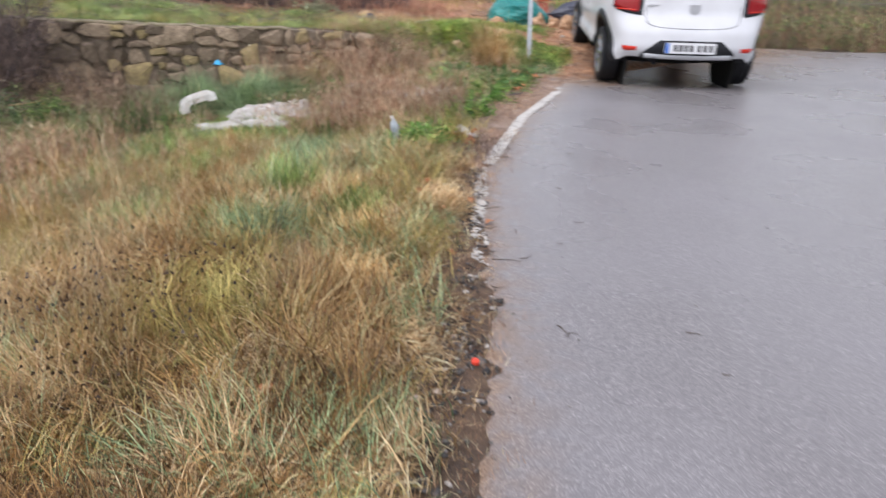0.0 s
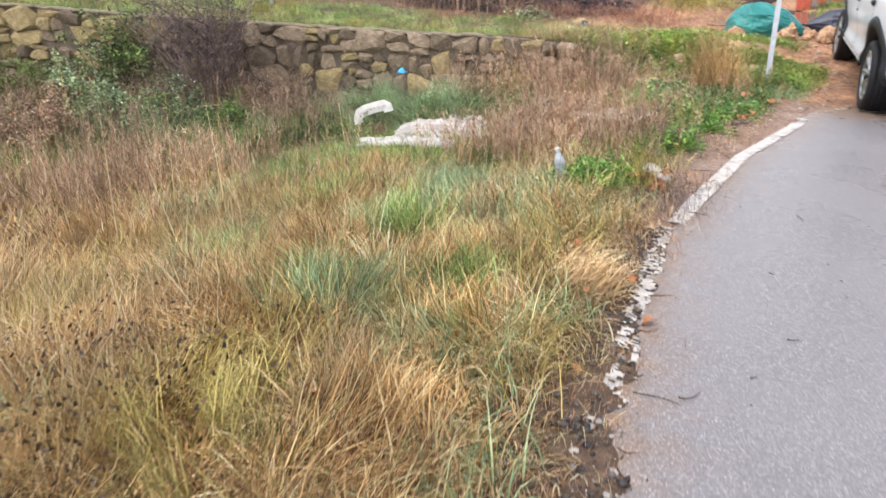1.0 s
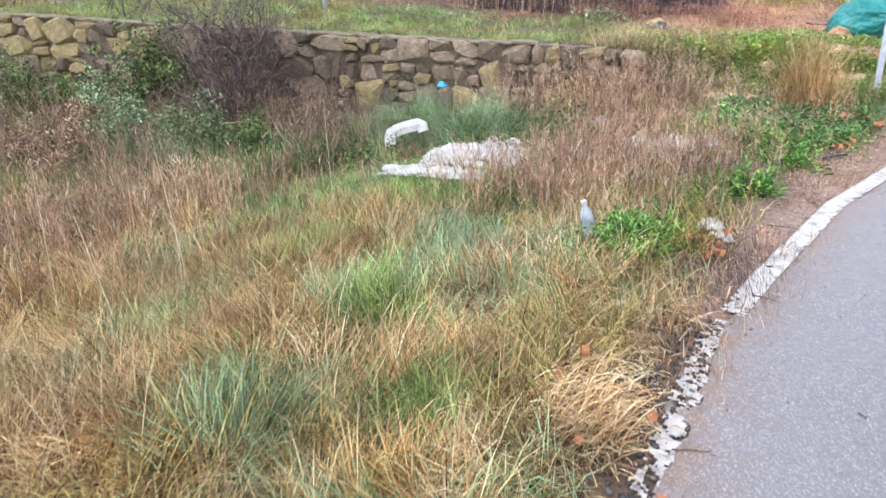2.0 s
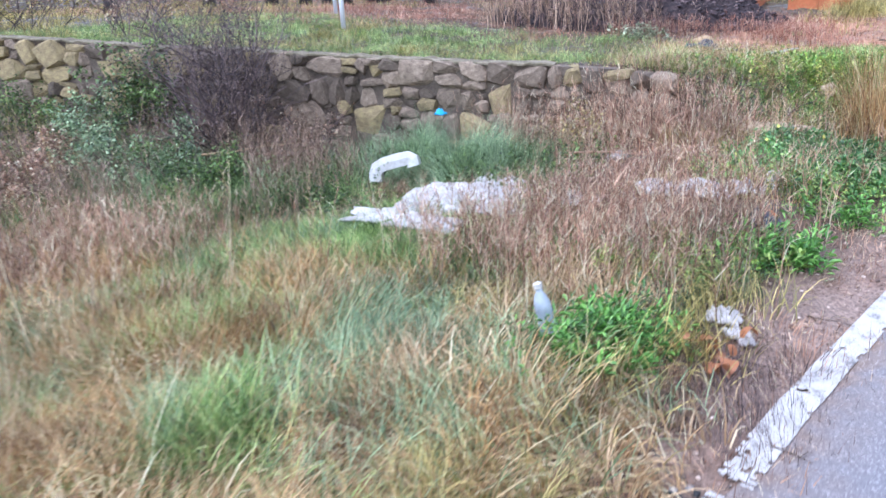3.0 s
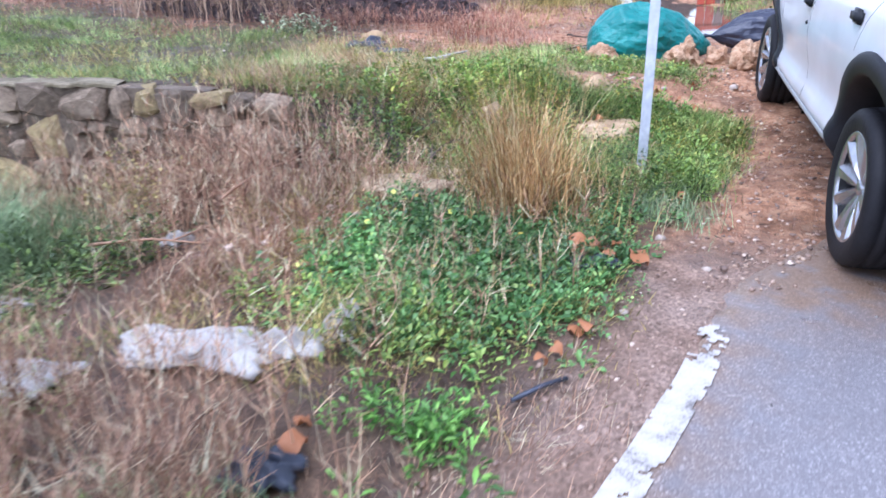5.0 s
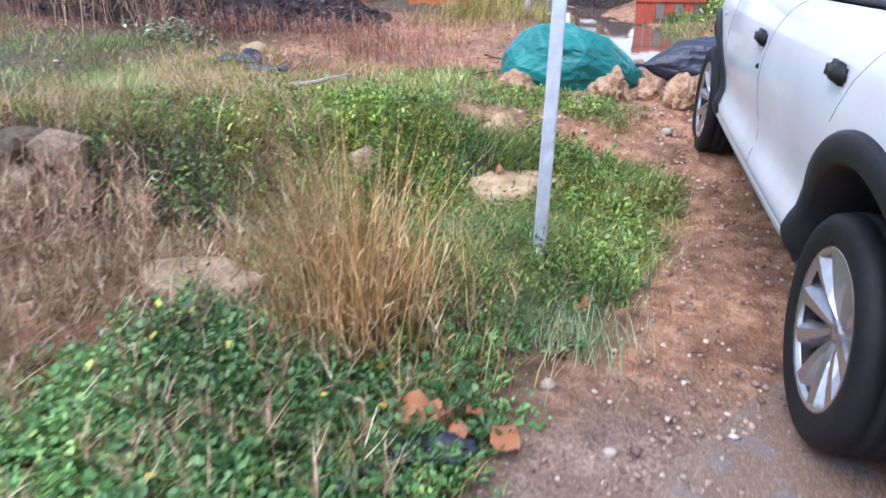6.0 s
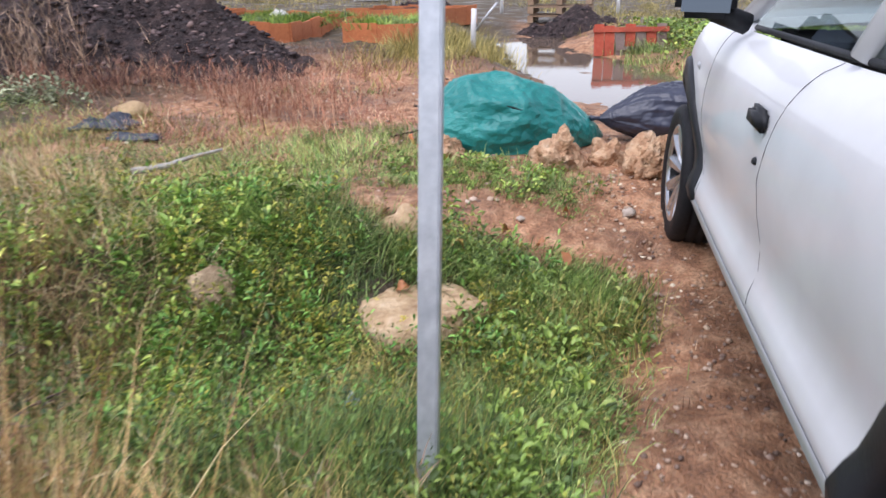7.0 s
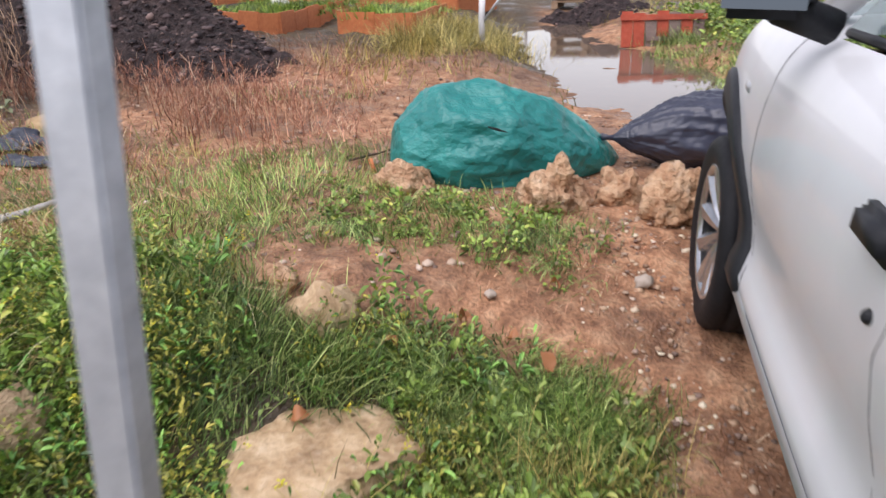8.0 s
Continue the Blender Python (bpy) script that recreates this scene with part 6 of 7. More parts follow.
def tree(x, y, tall, seed):
    """An orchard tree: a tapered trunk that forks into limbs, with a loose crown of small leaves."""
    r = random.Random(seed)
    root = thing("orchard_tree", pose(x, y, float(height(x, y)) - 0.05, 0, 0, r.uniform(0, 360)), "dark-trunked orchard tree at the far field edge", "tree", "orchard trees")
    lean = r.uniform(-0.12, 0.12)
    stem = [Vector((lean * t * t, 0.04 * math.sin(3 * t + seed), t)) for t in (0, 0.25, 0.6, 0.95, 1.25)]
    part("trunk", tube_mesh("trunk", stem, [0.2, 0.15, 0.125, 0.115, 0.1], BARK_DARK, 9), None, root)
    ends = []
    for k in range(5):
        a = k * 1.257 + r.uniform(-0.3, 0.3)
        p = [stem[3].lerp(stem[4], 0.2 * k)]
        for q in range(4):
            p.append(p[-1] + Vector((math.cos(a) * 0.26 + r.gauss(0, 0.05), math.sin(a) * 0.26 + r.gauss(0, 0.05), (tall - 1.3) / 4 * r.uniform(0.6, 1))))
        part("limb", tube_mesh("limb", p, [0.07, 0.055, 0.04, 0.025, 0.012], BARK_DARK, 6), None, root)
        ends += p[2:]
    n = 1500
    o = np.array([ends[i] for i in veg.integers(0, len(ends), n)]) + veg.normal(0, 0.26, (n, 3))
    d, q = veg.normal(0, 1, (n, 3)), veg.normal(0, 1, (n, 3))
    d, q = d / np.linalg.norm(d, axis=1)[:, None] * 0.09, q / np.linalg.norm(q, axis=1)[:, None] * 0.03
    v = np.stack([o, o + d * 0.5 + q, o + d, o + d * 0.5 - q], 1).reshape(-1, 3)
    part("crown", strip_mesh("crown", v, (np.arange(n)[:, None, None] * 4 + np.array([(0, 1, 2), (0, 2, 3)])[None]).reshape(-1, 3), DARK_GREEN), None, root)


BARK_DARK = mottled("dark_tree_bark", [(0.3, (0.02, 0.016, 0.015)), (0.7, (0.07, 0.055, 0.05))], 9, 0.9, 40, 0.8, distance=0.03)
for k, (x, y) in enumerate(((-16.15, 12.5), (-15.4, 13.8), (-15.1, 14.6), (-14.6, 14.95), (-14.3, 15.3), (-13.9, 15.85), (-13.7, 16.1), (-12.9, 16.9), (-11.8, 18.2), (-16.5, 10.2))):
    tree(x, y, 3.2 + 0.25 * math.sin(k * 2.1), 200 + k)

ROSETTE_LEAF = leafy("broad_weed_leaves", [(0.0, (0.04, 0.12, 0.02)), (0.5, (0.09, 0.24, 0.04)), (1.0, (0.2, 0.4, 0.08))], rough=0.35)


def rosette(x, y, count, size, seed, label):
    """A clump of long arching leaves rising from one root."""
    r = np.random.default_rng(seed)
    root = thing("weed_plant", pose(x, y, float(height(x, y)) - 0.01), label, "plant", "broad-leaved roadside weeds")
    for k in range(count):
        a, lean, curl, ln, w = r.uniform(0, 6.28), r.uniform(0.15, 0.95), r.uniform(0.4, 1.3), size * r.uniform(0.35, 0.75), size * r.uniform(0.05, 0.1)
        vs = []
        p = Vector((math.cos(a) * 0.02, math.sin(a) * 0.02, 0))
        side = Vector((-math.sin(a), math.cos(a), 0))
        for i in range(7):
            t = i / 6
            ww = w * math.sin(math.pi * min(0.97, 0.12 + 0.86 * t)) ** 0.8 * 0.5
            vs += [p - side * ww + Vector((0, 0, ww * 0.35)), p.copy(), p + side * ww + Vector((0, 0, ww * 0.35))]
            e = lean + curl * t
            p = p + Vector((math.sin(e) * math.cos(a), math.sin(e) * math.sin(a), math.cos(e))) * ln / 6
        part("leaf", mesh_from("leaf", vs, grid_faces(7, 3), ROSETTE_LEAF), None, root)
    return root


rosette(-0.42, 4.42, 110, 0.25, 1, "bright green broad-leaved weed beside litter")
rosette(-0.3, 4.25, 70, 0.2, 2, "bright green broad-leaved weed at the verge")
rosette(-0.6, 4.32, 60, 0.22, 3, "bright green broad-leaved weed in dry grass")
rosette(-0.17, 5.5, 90, 0.2, 4, "glossy green broad-leaved weed beside the road line")
rosette(-0.36, 5.35, 50, 0.18, 5, "green broad-leaved weed in dry stalks")
rosette(-0.14, 6.1, 40, 0.13, 6, "green broad-leaved weed at the gravel edge")
rosette(-0.95, 9.75, 18, 0.22, 7, "green broad-leaved weed behind pale rocks")
rosette(-0.55, 8.75, 18, 0.22, 8, "green broad-leaved weed beside flat rock")


# ---- litter and rubble ----
FOAM = mottled("white_foam", [(0.3, (0.5, 0.47, 0.42)), (0.6, (0.74, 0.73, 0.7))], 8, 0.8, 60, 0.25)
PLASTER = mottled("dirty_white_plaster", [(0.3, (0.213, 0.186, 0.154)), (0.45, (0.426, 0.401, 0.37)), (0.75, (0.638, 0.633, 0.616))], 6, 0.8, 30, 0.5, distance=0.02)
CLEAR = mottled("cloudy_plastic", [(0.3, (0.26, 0.3, 0.34)), (0.7, (0.55, 0.6, 0.64))], 14, 0.25, 50, 0.3)
RAG = mottled("white_rag", [(0.3, (0.4, 0.367, 0.338)), (0.7, (0.64, 0.608, 0.578))], 10, 0.85, 60, 0.4)
LITTER_BLACK = mottled("dark_plastic_film", [(0.3, (0.02, 0.025, 0.04)), (0.7, (0.07, 0.08, 0.11))], 12, 0.4, 40, 0.5)
DEAD_LEAF = leafy("dead_orange_leaf", [(0.0, (0.2, 0.06, 0.025)), (0.5, (0.4, 0.15, 0.06)), (1.0, (0.52, 0.27, 0.13))])
BARK = mottled("wet_bark", [(0.3, (0.035, 0.022, 0.016)), (0.7, (0.12, 0.08, 0.055))], 12, 0.8, 60, 0.5)
PEBBLE = mottled("pale_pebbles", [(0.3, (0.26, 0.2, 0.16)), (0.5, (0.48, 0.4, 0.33)), (0.75, (0.7, 0.64, 0.56))], 3, 0.7, 20, 0.3)
CRUMB = mottled("asphalt_crumbs", [(0.3, (0.018, 0.017, 0.018)), (0.7, (0.09, 0.085, 0.085))], 6, 0.7, 40, 0.5)


def crumpled(name, x, y, size, seed, material, label, category, z=0.0, turn=0.0, n=22, wave=1.0):
    """A crumpled sheet with thickness, lying loosely on what is below."""
    top = []
    for i in range(n):
        for j in range(n):
            a, b = 2 * i / (n - 1) - 1, 2 * j / (n - 1) - 1
            edge = 1 + 0.42 * noise.noise((a * 1.5 + seed, b * 1.5, 7)) + 0.25 * noise.noise((a * 3.7 + seed, b * 3.7, 2))
            h = 0.5 + 0.6 * noise.noise((a * 1.6 * wave + seed, b * 1.6 * wave, 0)) + 0.4 * wave * abs(noise.noise((a * 3.5 * wave + seed, b * 3.5 * wave, 3))) + 0.08 * noise.noise((a * 7 + seed, b * 7, 5))
            fall = max(0.0, 1 - max(abs(a), abs(b)) ** 3)
            top.append((a * size[0] / 2 * edge, b * size[1] / 2 * edge, size[2] * max(0.02, h * (0.25 + 0.75 * fall))))
    low = [(p[0] * 0.97, p[1] * 0.97, max(0.0, p[2] - 0.012)) for p in top]
    fs = grid_faces(n, n)
    fs += [tuple(k + n * n for k in reversed(f)) for f in grid_faces(n, n)]
    rim = [i * n for i in range(n)] + [(n - 1) * n + j for j in range(1, n)] + [i * n + n - 1 for i in range(n - 2, -1, -1)] + [j for j in range(n - 2, 0, -1)]
    for a, b in zip(rim, rim[1:] + rim[:1]):
        fs.append((a, b, b + n * n, a + n * n))
    ob = new(name, mesh_from(name, top + low, fs, material))
    ob.matrix_world = pose(x, y, float(height(x, y)) + z, 0, 0, turn)
    return tagged(ob, label, category)


# arched foam piece
fv, fs_ = [], []
arch_pts = [(-0.2, 0.0), (-0.2, 0.07), (-0.17, 0.13), (-0.1, 0.165), (0.05, 0.185), (0.17, 0.195), (0.215, 0.17), (0.225, 0.11)]
for i, (a, b) in enumerate(arch_pts):
    a2, b2 = arch_pts[min(i + 1, 7)]
    a1, b1 = arch_pts[max(i - 1, 0)]
    t = Vector((a2 - a1, 0, b2 - b1)).normalized()
    q = Vector((-t.z, 0, t.x))
    for du, dv in ((-0.08, -0.068), (0.08, -0.068), (0.088, 0.0), (0.08, 0.06), (-0.08, 0.06), (-0.088, 0.0)):
        p = Vector((a, du, b)) + q * dv
        fv.append(p + Vector((0.008 * noise.noise(p * 20), 0, 0.008 * noise.noise(p * 20 + Vector((5, 0, 0))))))
foam = new("foam_block", mesh_from("foam_block", fv, grid_faces(8, 6, True) + [(5, 4, 3, 2, 1, 0), (42, 43, 44, 45, 46, 47)], FOAM, False))
foam.matrix_world = pose(-3.45, 6.28, float(height(-3.45, 6.28)) + 0.1, -12, -4, 38) @ Matrix.Diagonal((0.76, 0.9, 0.85, 1))
tagged(foam, "curved white polystyrene foam piece in the ditch", "foam block")

for k, (x, y, sx, sy, sz, tn) in enumerate(((-2.72, 5.42, 0.42, 0.24, 0.08, 20), (-2.2, 5.32, 0.42, 0.24, 0.09, 12), (-2.5, 5.72, 0.5, 0.36, 0.14, 30), (-2.6, 6.02, 0.48, 0.44, 0.17, 25), (-2.25, 6.05, 0.4, 0.42, 0.16, -10), (-2.45, 6.4, 0.4, 0.3, 0.14, 20), (-1.98, 5.75, 0.26, 0.24, 0.08, 0), (-1.55, 5.95, 0.34, 0.18, 0.07, 15))):
    crumpled("rubble_sheet", x, y, (sx, sy, sz), k * 3.1, PLASTER, "crumpled dirty white plaster sheet on grass", "rubble", 0.05, tn, 26, 0.6)
crumpled("rubble_sheet", -1.0, 6.22, (0.5, 0.26, 0.11), 31, PLASTER, "crumpled dirty white sheet in weeds", "rubble", 0.03, 14, 26, 0.6)
crumpled("rubble_sheet", -0.72, 6.32, (0.22, 0.14, 0.08), 34, PLASTER, "small crumpled white sheet in weeds", "rubble", 0.02, 30)
crumpled("rubble_sheet", -0.62, 6.5, (0.1, 0.16, 0.13), 37, PLASTER, "torn white scrap standing in weeds", "rubble", 0.0, 10)
crumpled("white_scrap", -1.92, 7.1, (0.13, 0.1, 0.09), 41, PLASTER, "grey-white scrap lying in the ditch", "litter", 0.03)
crumpled("white_scrap", -4.0, 5.7, (0.1, 0.07, 0.05), 43, RAG, "white scrap lying in the ditch", "litter", 0.05)
crumpled("rag", -0.19, 4.75, (0.11, 0.1, 0.06), 45, RAG, "crumpled white rag at the verge edge", "litter", 0.02, 10)
crumpled("rag", -0.1, 4.67, (0.12, 0.06, 0.04), 47, RAG, "torn strip of white rag on gravel", "litter", 0.012, -35)
crumpled("plastic_scrap", -0.43, 5.8, (0.17, 0.12, 0.09), 51, LITTER_BLACK, "crumpled dark blue-black plastic beside weeds", "litter", 0.02, 20)
crumpled("plastic_scrap", 0.02, 7.2, (0.2, 0.1, 0.05), 53, LITTER_BLACK, "torn black plastic among orange leaves", "litter", 0.02, 30)
crumpled("plastic_sheet", -2.85, 10.62, (0.34, 0.26, 0.09), 55, LITTER_BLACK, "crumpled black plastic sheet on dead grass", "litter", 0.01, 20)
crumpled("plastic_sheet", -2.5, 10.45, (0.36, 0.12, 0.05), 57, LITTER_BLACK, "flat strip of black plastic in grass", "litter", 0.01, 8)
crumpled("blue_scrap", -3.49, 6.9, (0.07, 0.06, 0.07), 59, shader("sky_blue_plastic", 0.4, 0, (0.05, 0.42, 0.75))[0], "small bright blue plastic scrap on ditch grass", "litter", float(0.2 - height(-3.49, 6.9)))
crumpled("blue_scrap", -0.35, 8.72, (0.05, 0.05, 0.05), 61, shader("dull_blue_plastic", 0.4, 0, (0.25, 0.35, 0.6))[0], "small dull blue scrap in weeds", "litter", 0.06)

# plastic bottle standing in the weeds
bottle = thing("plastic_bottle", pose(-0.59, 4.25, float(height(-0.59, 4.25)) + 0.06, 6, -10, 0), "crushed cloudy plastic bottle standing in weeds", "bottle")
bprof = [(0.0, 0.0), (0.03, 0.0), (0.034, 0.01), (0.033, 0.05), (0.029, 0.07), (0.033, 0.09), (0.031, 0.12), (0.022, 0.15), (0.012, 0.165), (0.012, 0.18), (0.0, 0.18)]
bv = [(r * math.cos(q) * (1 + 0.15 * noise.noise((q, z * 30, 0))), r * math.sin(q) * 0.75, z) for q in np.linspace(0, 2 * math.pi, 20, endpoint=False) for r, z in bprof]
bk = len(bprof)
part("bottle_body", mesh_from("bottle_body", bv, [(i * bk + j, ((i + 1) % 20) * bk + j, ((i + 1) % 20) * bk + j + 1, i * bk + j + 1) for i in range(20) for j in range(bk - 1)], CLEAR), None, bottle)
bm = bmesh.new()
bmesh.ops.create_cone(bm, cap_ends=True, segments=14, radius1=0.014, radius2=0.014, depth=0.018, matrix=Matrix.Translation((0, 0, 0.186)))
part("cap", bm, FOAM, bottle)
bm = bmesh.new()
bmesh.ops.create_cone(bm, cap_ends=True, segments=18, radius1=0.016, radius2=0.014, depth=0.012)
cap = part("bottle_cap", bm, shader("red_plastic", 0.4, 0, (0.75, 0.06, 0.03))[0], None)
cap.matrix_world = pose(0.5, 1.34, float(height(0.5, 1.34)) + 0.014, 14, 6, 0)
tagged(cap, "bright red plastic bottle cap on gravel", "bottle cap")


def twig(x, y, length, turn, seed, label="dark wet twig lying on the road", lift=0.018, thick=0.005, fork=True, material=None, category="twig"):
    r = random.Random(seed)
    g = float(height(x, y)) + lift
    pts = [Vector((0, 0, 0))]
    a = 0.0
    for k in range(6):
        a += r.gauss(0, 0.25)
        pts.append(pts[-1] + Vector((math.cos(a), math.sin(a), 0)) * length / 6)
    mid = pts[3].copy()
    pts = [p - mid for p in pts]
    root = new("twig", tube_mesh("twig", pts, [thick * (1 - 0.1 * k) for k in range(7)], material or BARK, 5))
    root.matrix_world = pose(x, y, g, 0, 0, turn)
    if fork:
        q = pts[4]
        part("side_twig", tube_mesh("side_twig", [q, q + Vector((0.18, 0.22, 0.02)) * length, q + Vector((0.3, 0.3, 0.0)) * length], [thick * 0.6, thick * 0.5, thick * 0.3], material or BARK, 4), None, root)
    return tagged(root, label, category)


for k, (x, y, ln, tn) in enumerate(((0.82, 1.64, 0.16, -50), (1.34, 1.75, 0.09, -40), (1.43, 1.47, 0.05, -30), (0.84, 2.91, 0.07, 5), (0.72, 4.31, 0.08, -60), (0.69, 3.49, 0.05, 0), (0.75, 2.57, 0.04, 60), (0.5, 2.3, 0.22, 5), (0.6, 2.35, 0.14, -8), (0.5, 1.98, 0.1, -10), (0.24, 4.15, 0.16, 20), (0.1, 5.0, 0.22, 15), (0.05, 4.55, 0.3, 25), (0.28, 7.85, 0.14, -75), (0.45, 7.75, 0.12, -65), (0.62, 8.05, 0.1, 20), (0.34, 8.35, 0.12, 40), (0.1, 6.5, 0.14, 55), (0.18, 8.9, 0.12, 30), (1.1, 5.2, 0.05, 30), (0.9, 5.9, 0.06, 70), (0.32, 3.05, 0.16, 10), (0.36, 2.72, 0.12, -12))):
    twig(x, y, ln * 0.7, tn, k, fork=k % 5 == 0, thick=0.0026)
twig(-5.3, 6.1, 0.9, 60, 101, "pale dead branch leaning in the ditch", 0.35, 0.012, True, PALE_STRAW, "branch")
twig(-5.0, 6.35, 0.6, 15, 102, "reddish dead branch lying in the ditch", 0.3, 0.01, True, BROWN_WEED, "branch")
twig(-1.9, 6.95, 0.6, 20, 103, "dead brown branch across the ditch", 0.12, 0.008, True, BROWN_WEED, "branch")
twig(-1.55, 7.3, 0.7, 80, 104, "dead stalk standing in the ditch", 0.2, 0.007, True, BROWN_WEED, "branch")
twig(-1.0, 11.2, 0.5, 60, 105, "thin dead branch on clay", 0.03, 0.006, True, BARK, "branch")
twig(-1.2, 11.9, 0.45, -30, 106, "dark dead branch on clay", 0.03, 0.01, True, BARK, "branch")
# pipe on the terrace
twig(-1.66, 9.77, 0.5, 48, 107, "dirty white plastic pipe lying on grass", 0.1, 0.017, False, PLASTER, "pipe")
hose = [(0.06 + 0.16 * math.cos(a), 7.02 + 0.13 * math.sin(a), float(height(0, 7.0)) + 0.05 + 0.02 * math.sin(a * 2)) for a in np.linspace(1.2, 3.6, 14)]
tagged(new("hose", tube_mesh("hose", hose, 0.011, LITTER_BLACK, 8)), "short curved piece of black hose in weeds", "hose")
strap = [(0.02, 6.3, 0), (0.08, 6.4, 0), (0.13, 6.46, 0)]
tagged(new("plastic_strip", tube_mesh("plastic_strip", [(x, y, float(height(x, y)) + 0.02) for x, y, _ in strap], 0.007, LITTER_BLACK, 6)), "thin black plastic strip at the gravel edge", "litter")


def dead_leaf(x, y, size, seed, lift=0.03):
    r = random.Random(seed)
    vs = []
    for i in range(6):
        t = i / 5
        w = size * 0.42 * math.sin(math.pi * min(0.98, 0.06 + 0.92 * t)) * r.uniform(0.8, 1.2)
        vs += [(t * size, -w, 0.3 * w + 0.02 * math.sin(t * 5 + seed)), (t * size, 0, 0.02 * math.sin(t * 4)), (t * size, w, 0.45 * w)]
    ob = new("dead_leaf", mesh_from("dead_leaf", vs, grid_faces(6, 3), DEAD_LEAF))
    ob.matrix_world = pose(x, y, float(height(x, y)) + lift, r.uniform(-25, 25), r.uniform(-25, 25), r.uniform(0, 360))
    return tagged(ob, "curled orange-brown dead leaf on the ground", "leaf", "fallen leaves")


lr = random.Random(9)
for cx, cy, sp, k, sz in ((0.0, 7.29, 0.035, 5, 0.1), (0.13, 7.36, 0.025, 2, 0.08), (-0.13, 4.42, 0.06, 6, 0.07), (-0.1, 4.62, 0.06, 4, 0.06), (0.05, 6.65, 0.1, 4, 0.06), (-0.45, 5.9, 0.05, 2, 0.07), (-0.35, 9.38, 0.1, 3, 0.07), (0.2, 8.05, 0.12, 5, 0.06), (-0.6, 8.9, 0.25, 5, 0.05), (0.0, 1.3, 0.4, 6, 0.06), (-0.5, 2.2, 0.5, 7, 0.06), (-0.05, 9.85, 0.15, 4, 0.06), (-0.2, 3.2, 0.3, 5, 0.06), (-2.3, 5.9, 0.4, 4, 0.07)):
    for _ in range(k):
        dead_leaf(lr.gauss(cx, sp), lr.gauss(cy, sp), sz * lr.uniform(0.6, 1.2), lr.randint(0, 999), lr.uniform(0.015, 0.07))


def gravel(name, place, size, material, label, category="gravel", lift=0.0):
    """Many small uneven stones in one mesh."""
    x, y = place
    n = len(x)
    phi = (1 + 5 ** 0.5) / 2
    ico = np.array([(-1, phi, 0), (1, phi, 0), (-1, -phi, 0), (1, -phi, 0), (0, -1, phi), (0, 1, phi), (0, -1, -phi), (0, 1, -phi), (phi, 0, -1), (phi, 0, 1), (-phi, 0, -1), (-phi, 0, 1)]) / 1.9
    tri = np.array([(0, 11, 5), (0, 5, 1), (0, 1, 7), (0, 7, 10), (0, 10, 11), (1, 5, 9), (5, 11, 4), (11, 10, 2), (10, 7, 6), (7, 1, 8), (3, 9, 4), (3, 4, 2), (3, 2, 6), (3, 6, 8), (3, 8, 9), (4, 9, 5), (2, 4, 11), (6, 2, 10), (8, 6, 7), (9, 8, 1)])
    s = size[0] + (size[1] - size[0]) * veg.random(n) ** 2.5
    q = ico[None] * (1 + veg.normal(0, 0.22, (n, 12, 1))) * np.stack([s, s * veg.uniform(0.6, 1, n), s * veg.uniform(0.4, 0.7, n)], 1)[:, None, :]
    a = veg.uniform(0, 6.28, n)
    c, d = np.cos(a)[:, None], np.sin(a)[:, None]
    v = np.stack([q[..., 0] * c - q[..., 1] * d + x[:, None], q[..., 0] * d + q[..., 1] * c + y[:, None], q[..., 2] + (height(x, y) + lift)[:, None]], 2)
    me = strip_mesh(name, v.reshape(-1, 3), (np.arange(n)[:, None, None] * 12 + tri[None]).reshape(-1, 3), material)
    return tagged(new(name, me), label, category, kind="stuff")


GRIT = leafy("mixed_grit", [(0.0, (0.2, 0.13, 0.1)), (0.5, (0.32, 0.22, 0.17)), (0.85, (0.4, 0.29, 0.21)), (1.0, (0.58, 0.48, 0.4))], rough=0.6, glow=0.0)
TARRY = leafy("tarry_crumbs", [(0.0, (0.015, 0.014, 0.014)), (0.6, (0.06, 0.056, 0.055)), (0.85, (0.13, 0.12, 0.11)), (1.0, (0.34, 0.31, 0.28))], rough=0.6, glow=0.0)
gravel("gravel", scatter(1700, -0.4, 0.9, 3.8, 7.4, 0, 0, lambda x, y: (edge_gap(x, y) > -0.03) * (edge_gap(x, y) < 0.42)), (0.002, 0.011), GRIT, "pale grit and small stones on the road shoulder", lift=0.002)
gravel("gravel", scatter(4600, -0.3, 0.95, -0.8, 3.9, 240, 0.05, lambda x, y: (edge_gap(x, y) > -0.13) * (edge_gap(x, y) < 0.36)), (0.003, 0.018), TARRY, "black asphalt crumbs and grit along the broken road edge", lift=0.004)
gravel("gravel", scatter(8000, -0.4, 1.6, 7.3, 12.6, 0, 0, lambda x, y: (1 - not_track(x, y)) * (edge_gap(x, y) > -0.05)), (0.002, 0.014), GRIT, "small stones on the muddy track", lift=0.0)
gravel("gravel", scatter(1600, -4.0, -0.2, 9.6, 13.0, 0, 0, None), (0.004, 0.022), GRIT, "small stones on bare clay", lift=0.0)
gravel("gravel", scatter(170, 0.45, 1.1, 7.3, 8.6, 50, 0.05, lambda x, y: np.abs(edge_gap(x, y)) < 0.1), (0.004, 0.016), GRIT, "grit along the end of the asphalt", lift=0.016)
gravel("gravel", scatter(500, 0.3, 4.0, -0.5, 8.0, 0, 0, lambda x, y: edge_gap(x, y) < -0.03), (0.002, 0.006), TARRY, "loose grit scattered on the wet road", lift=0.014)
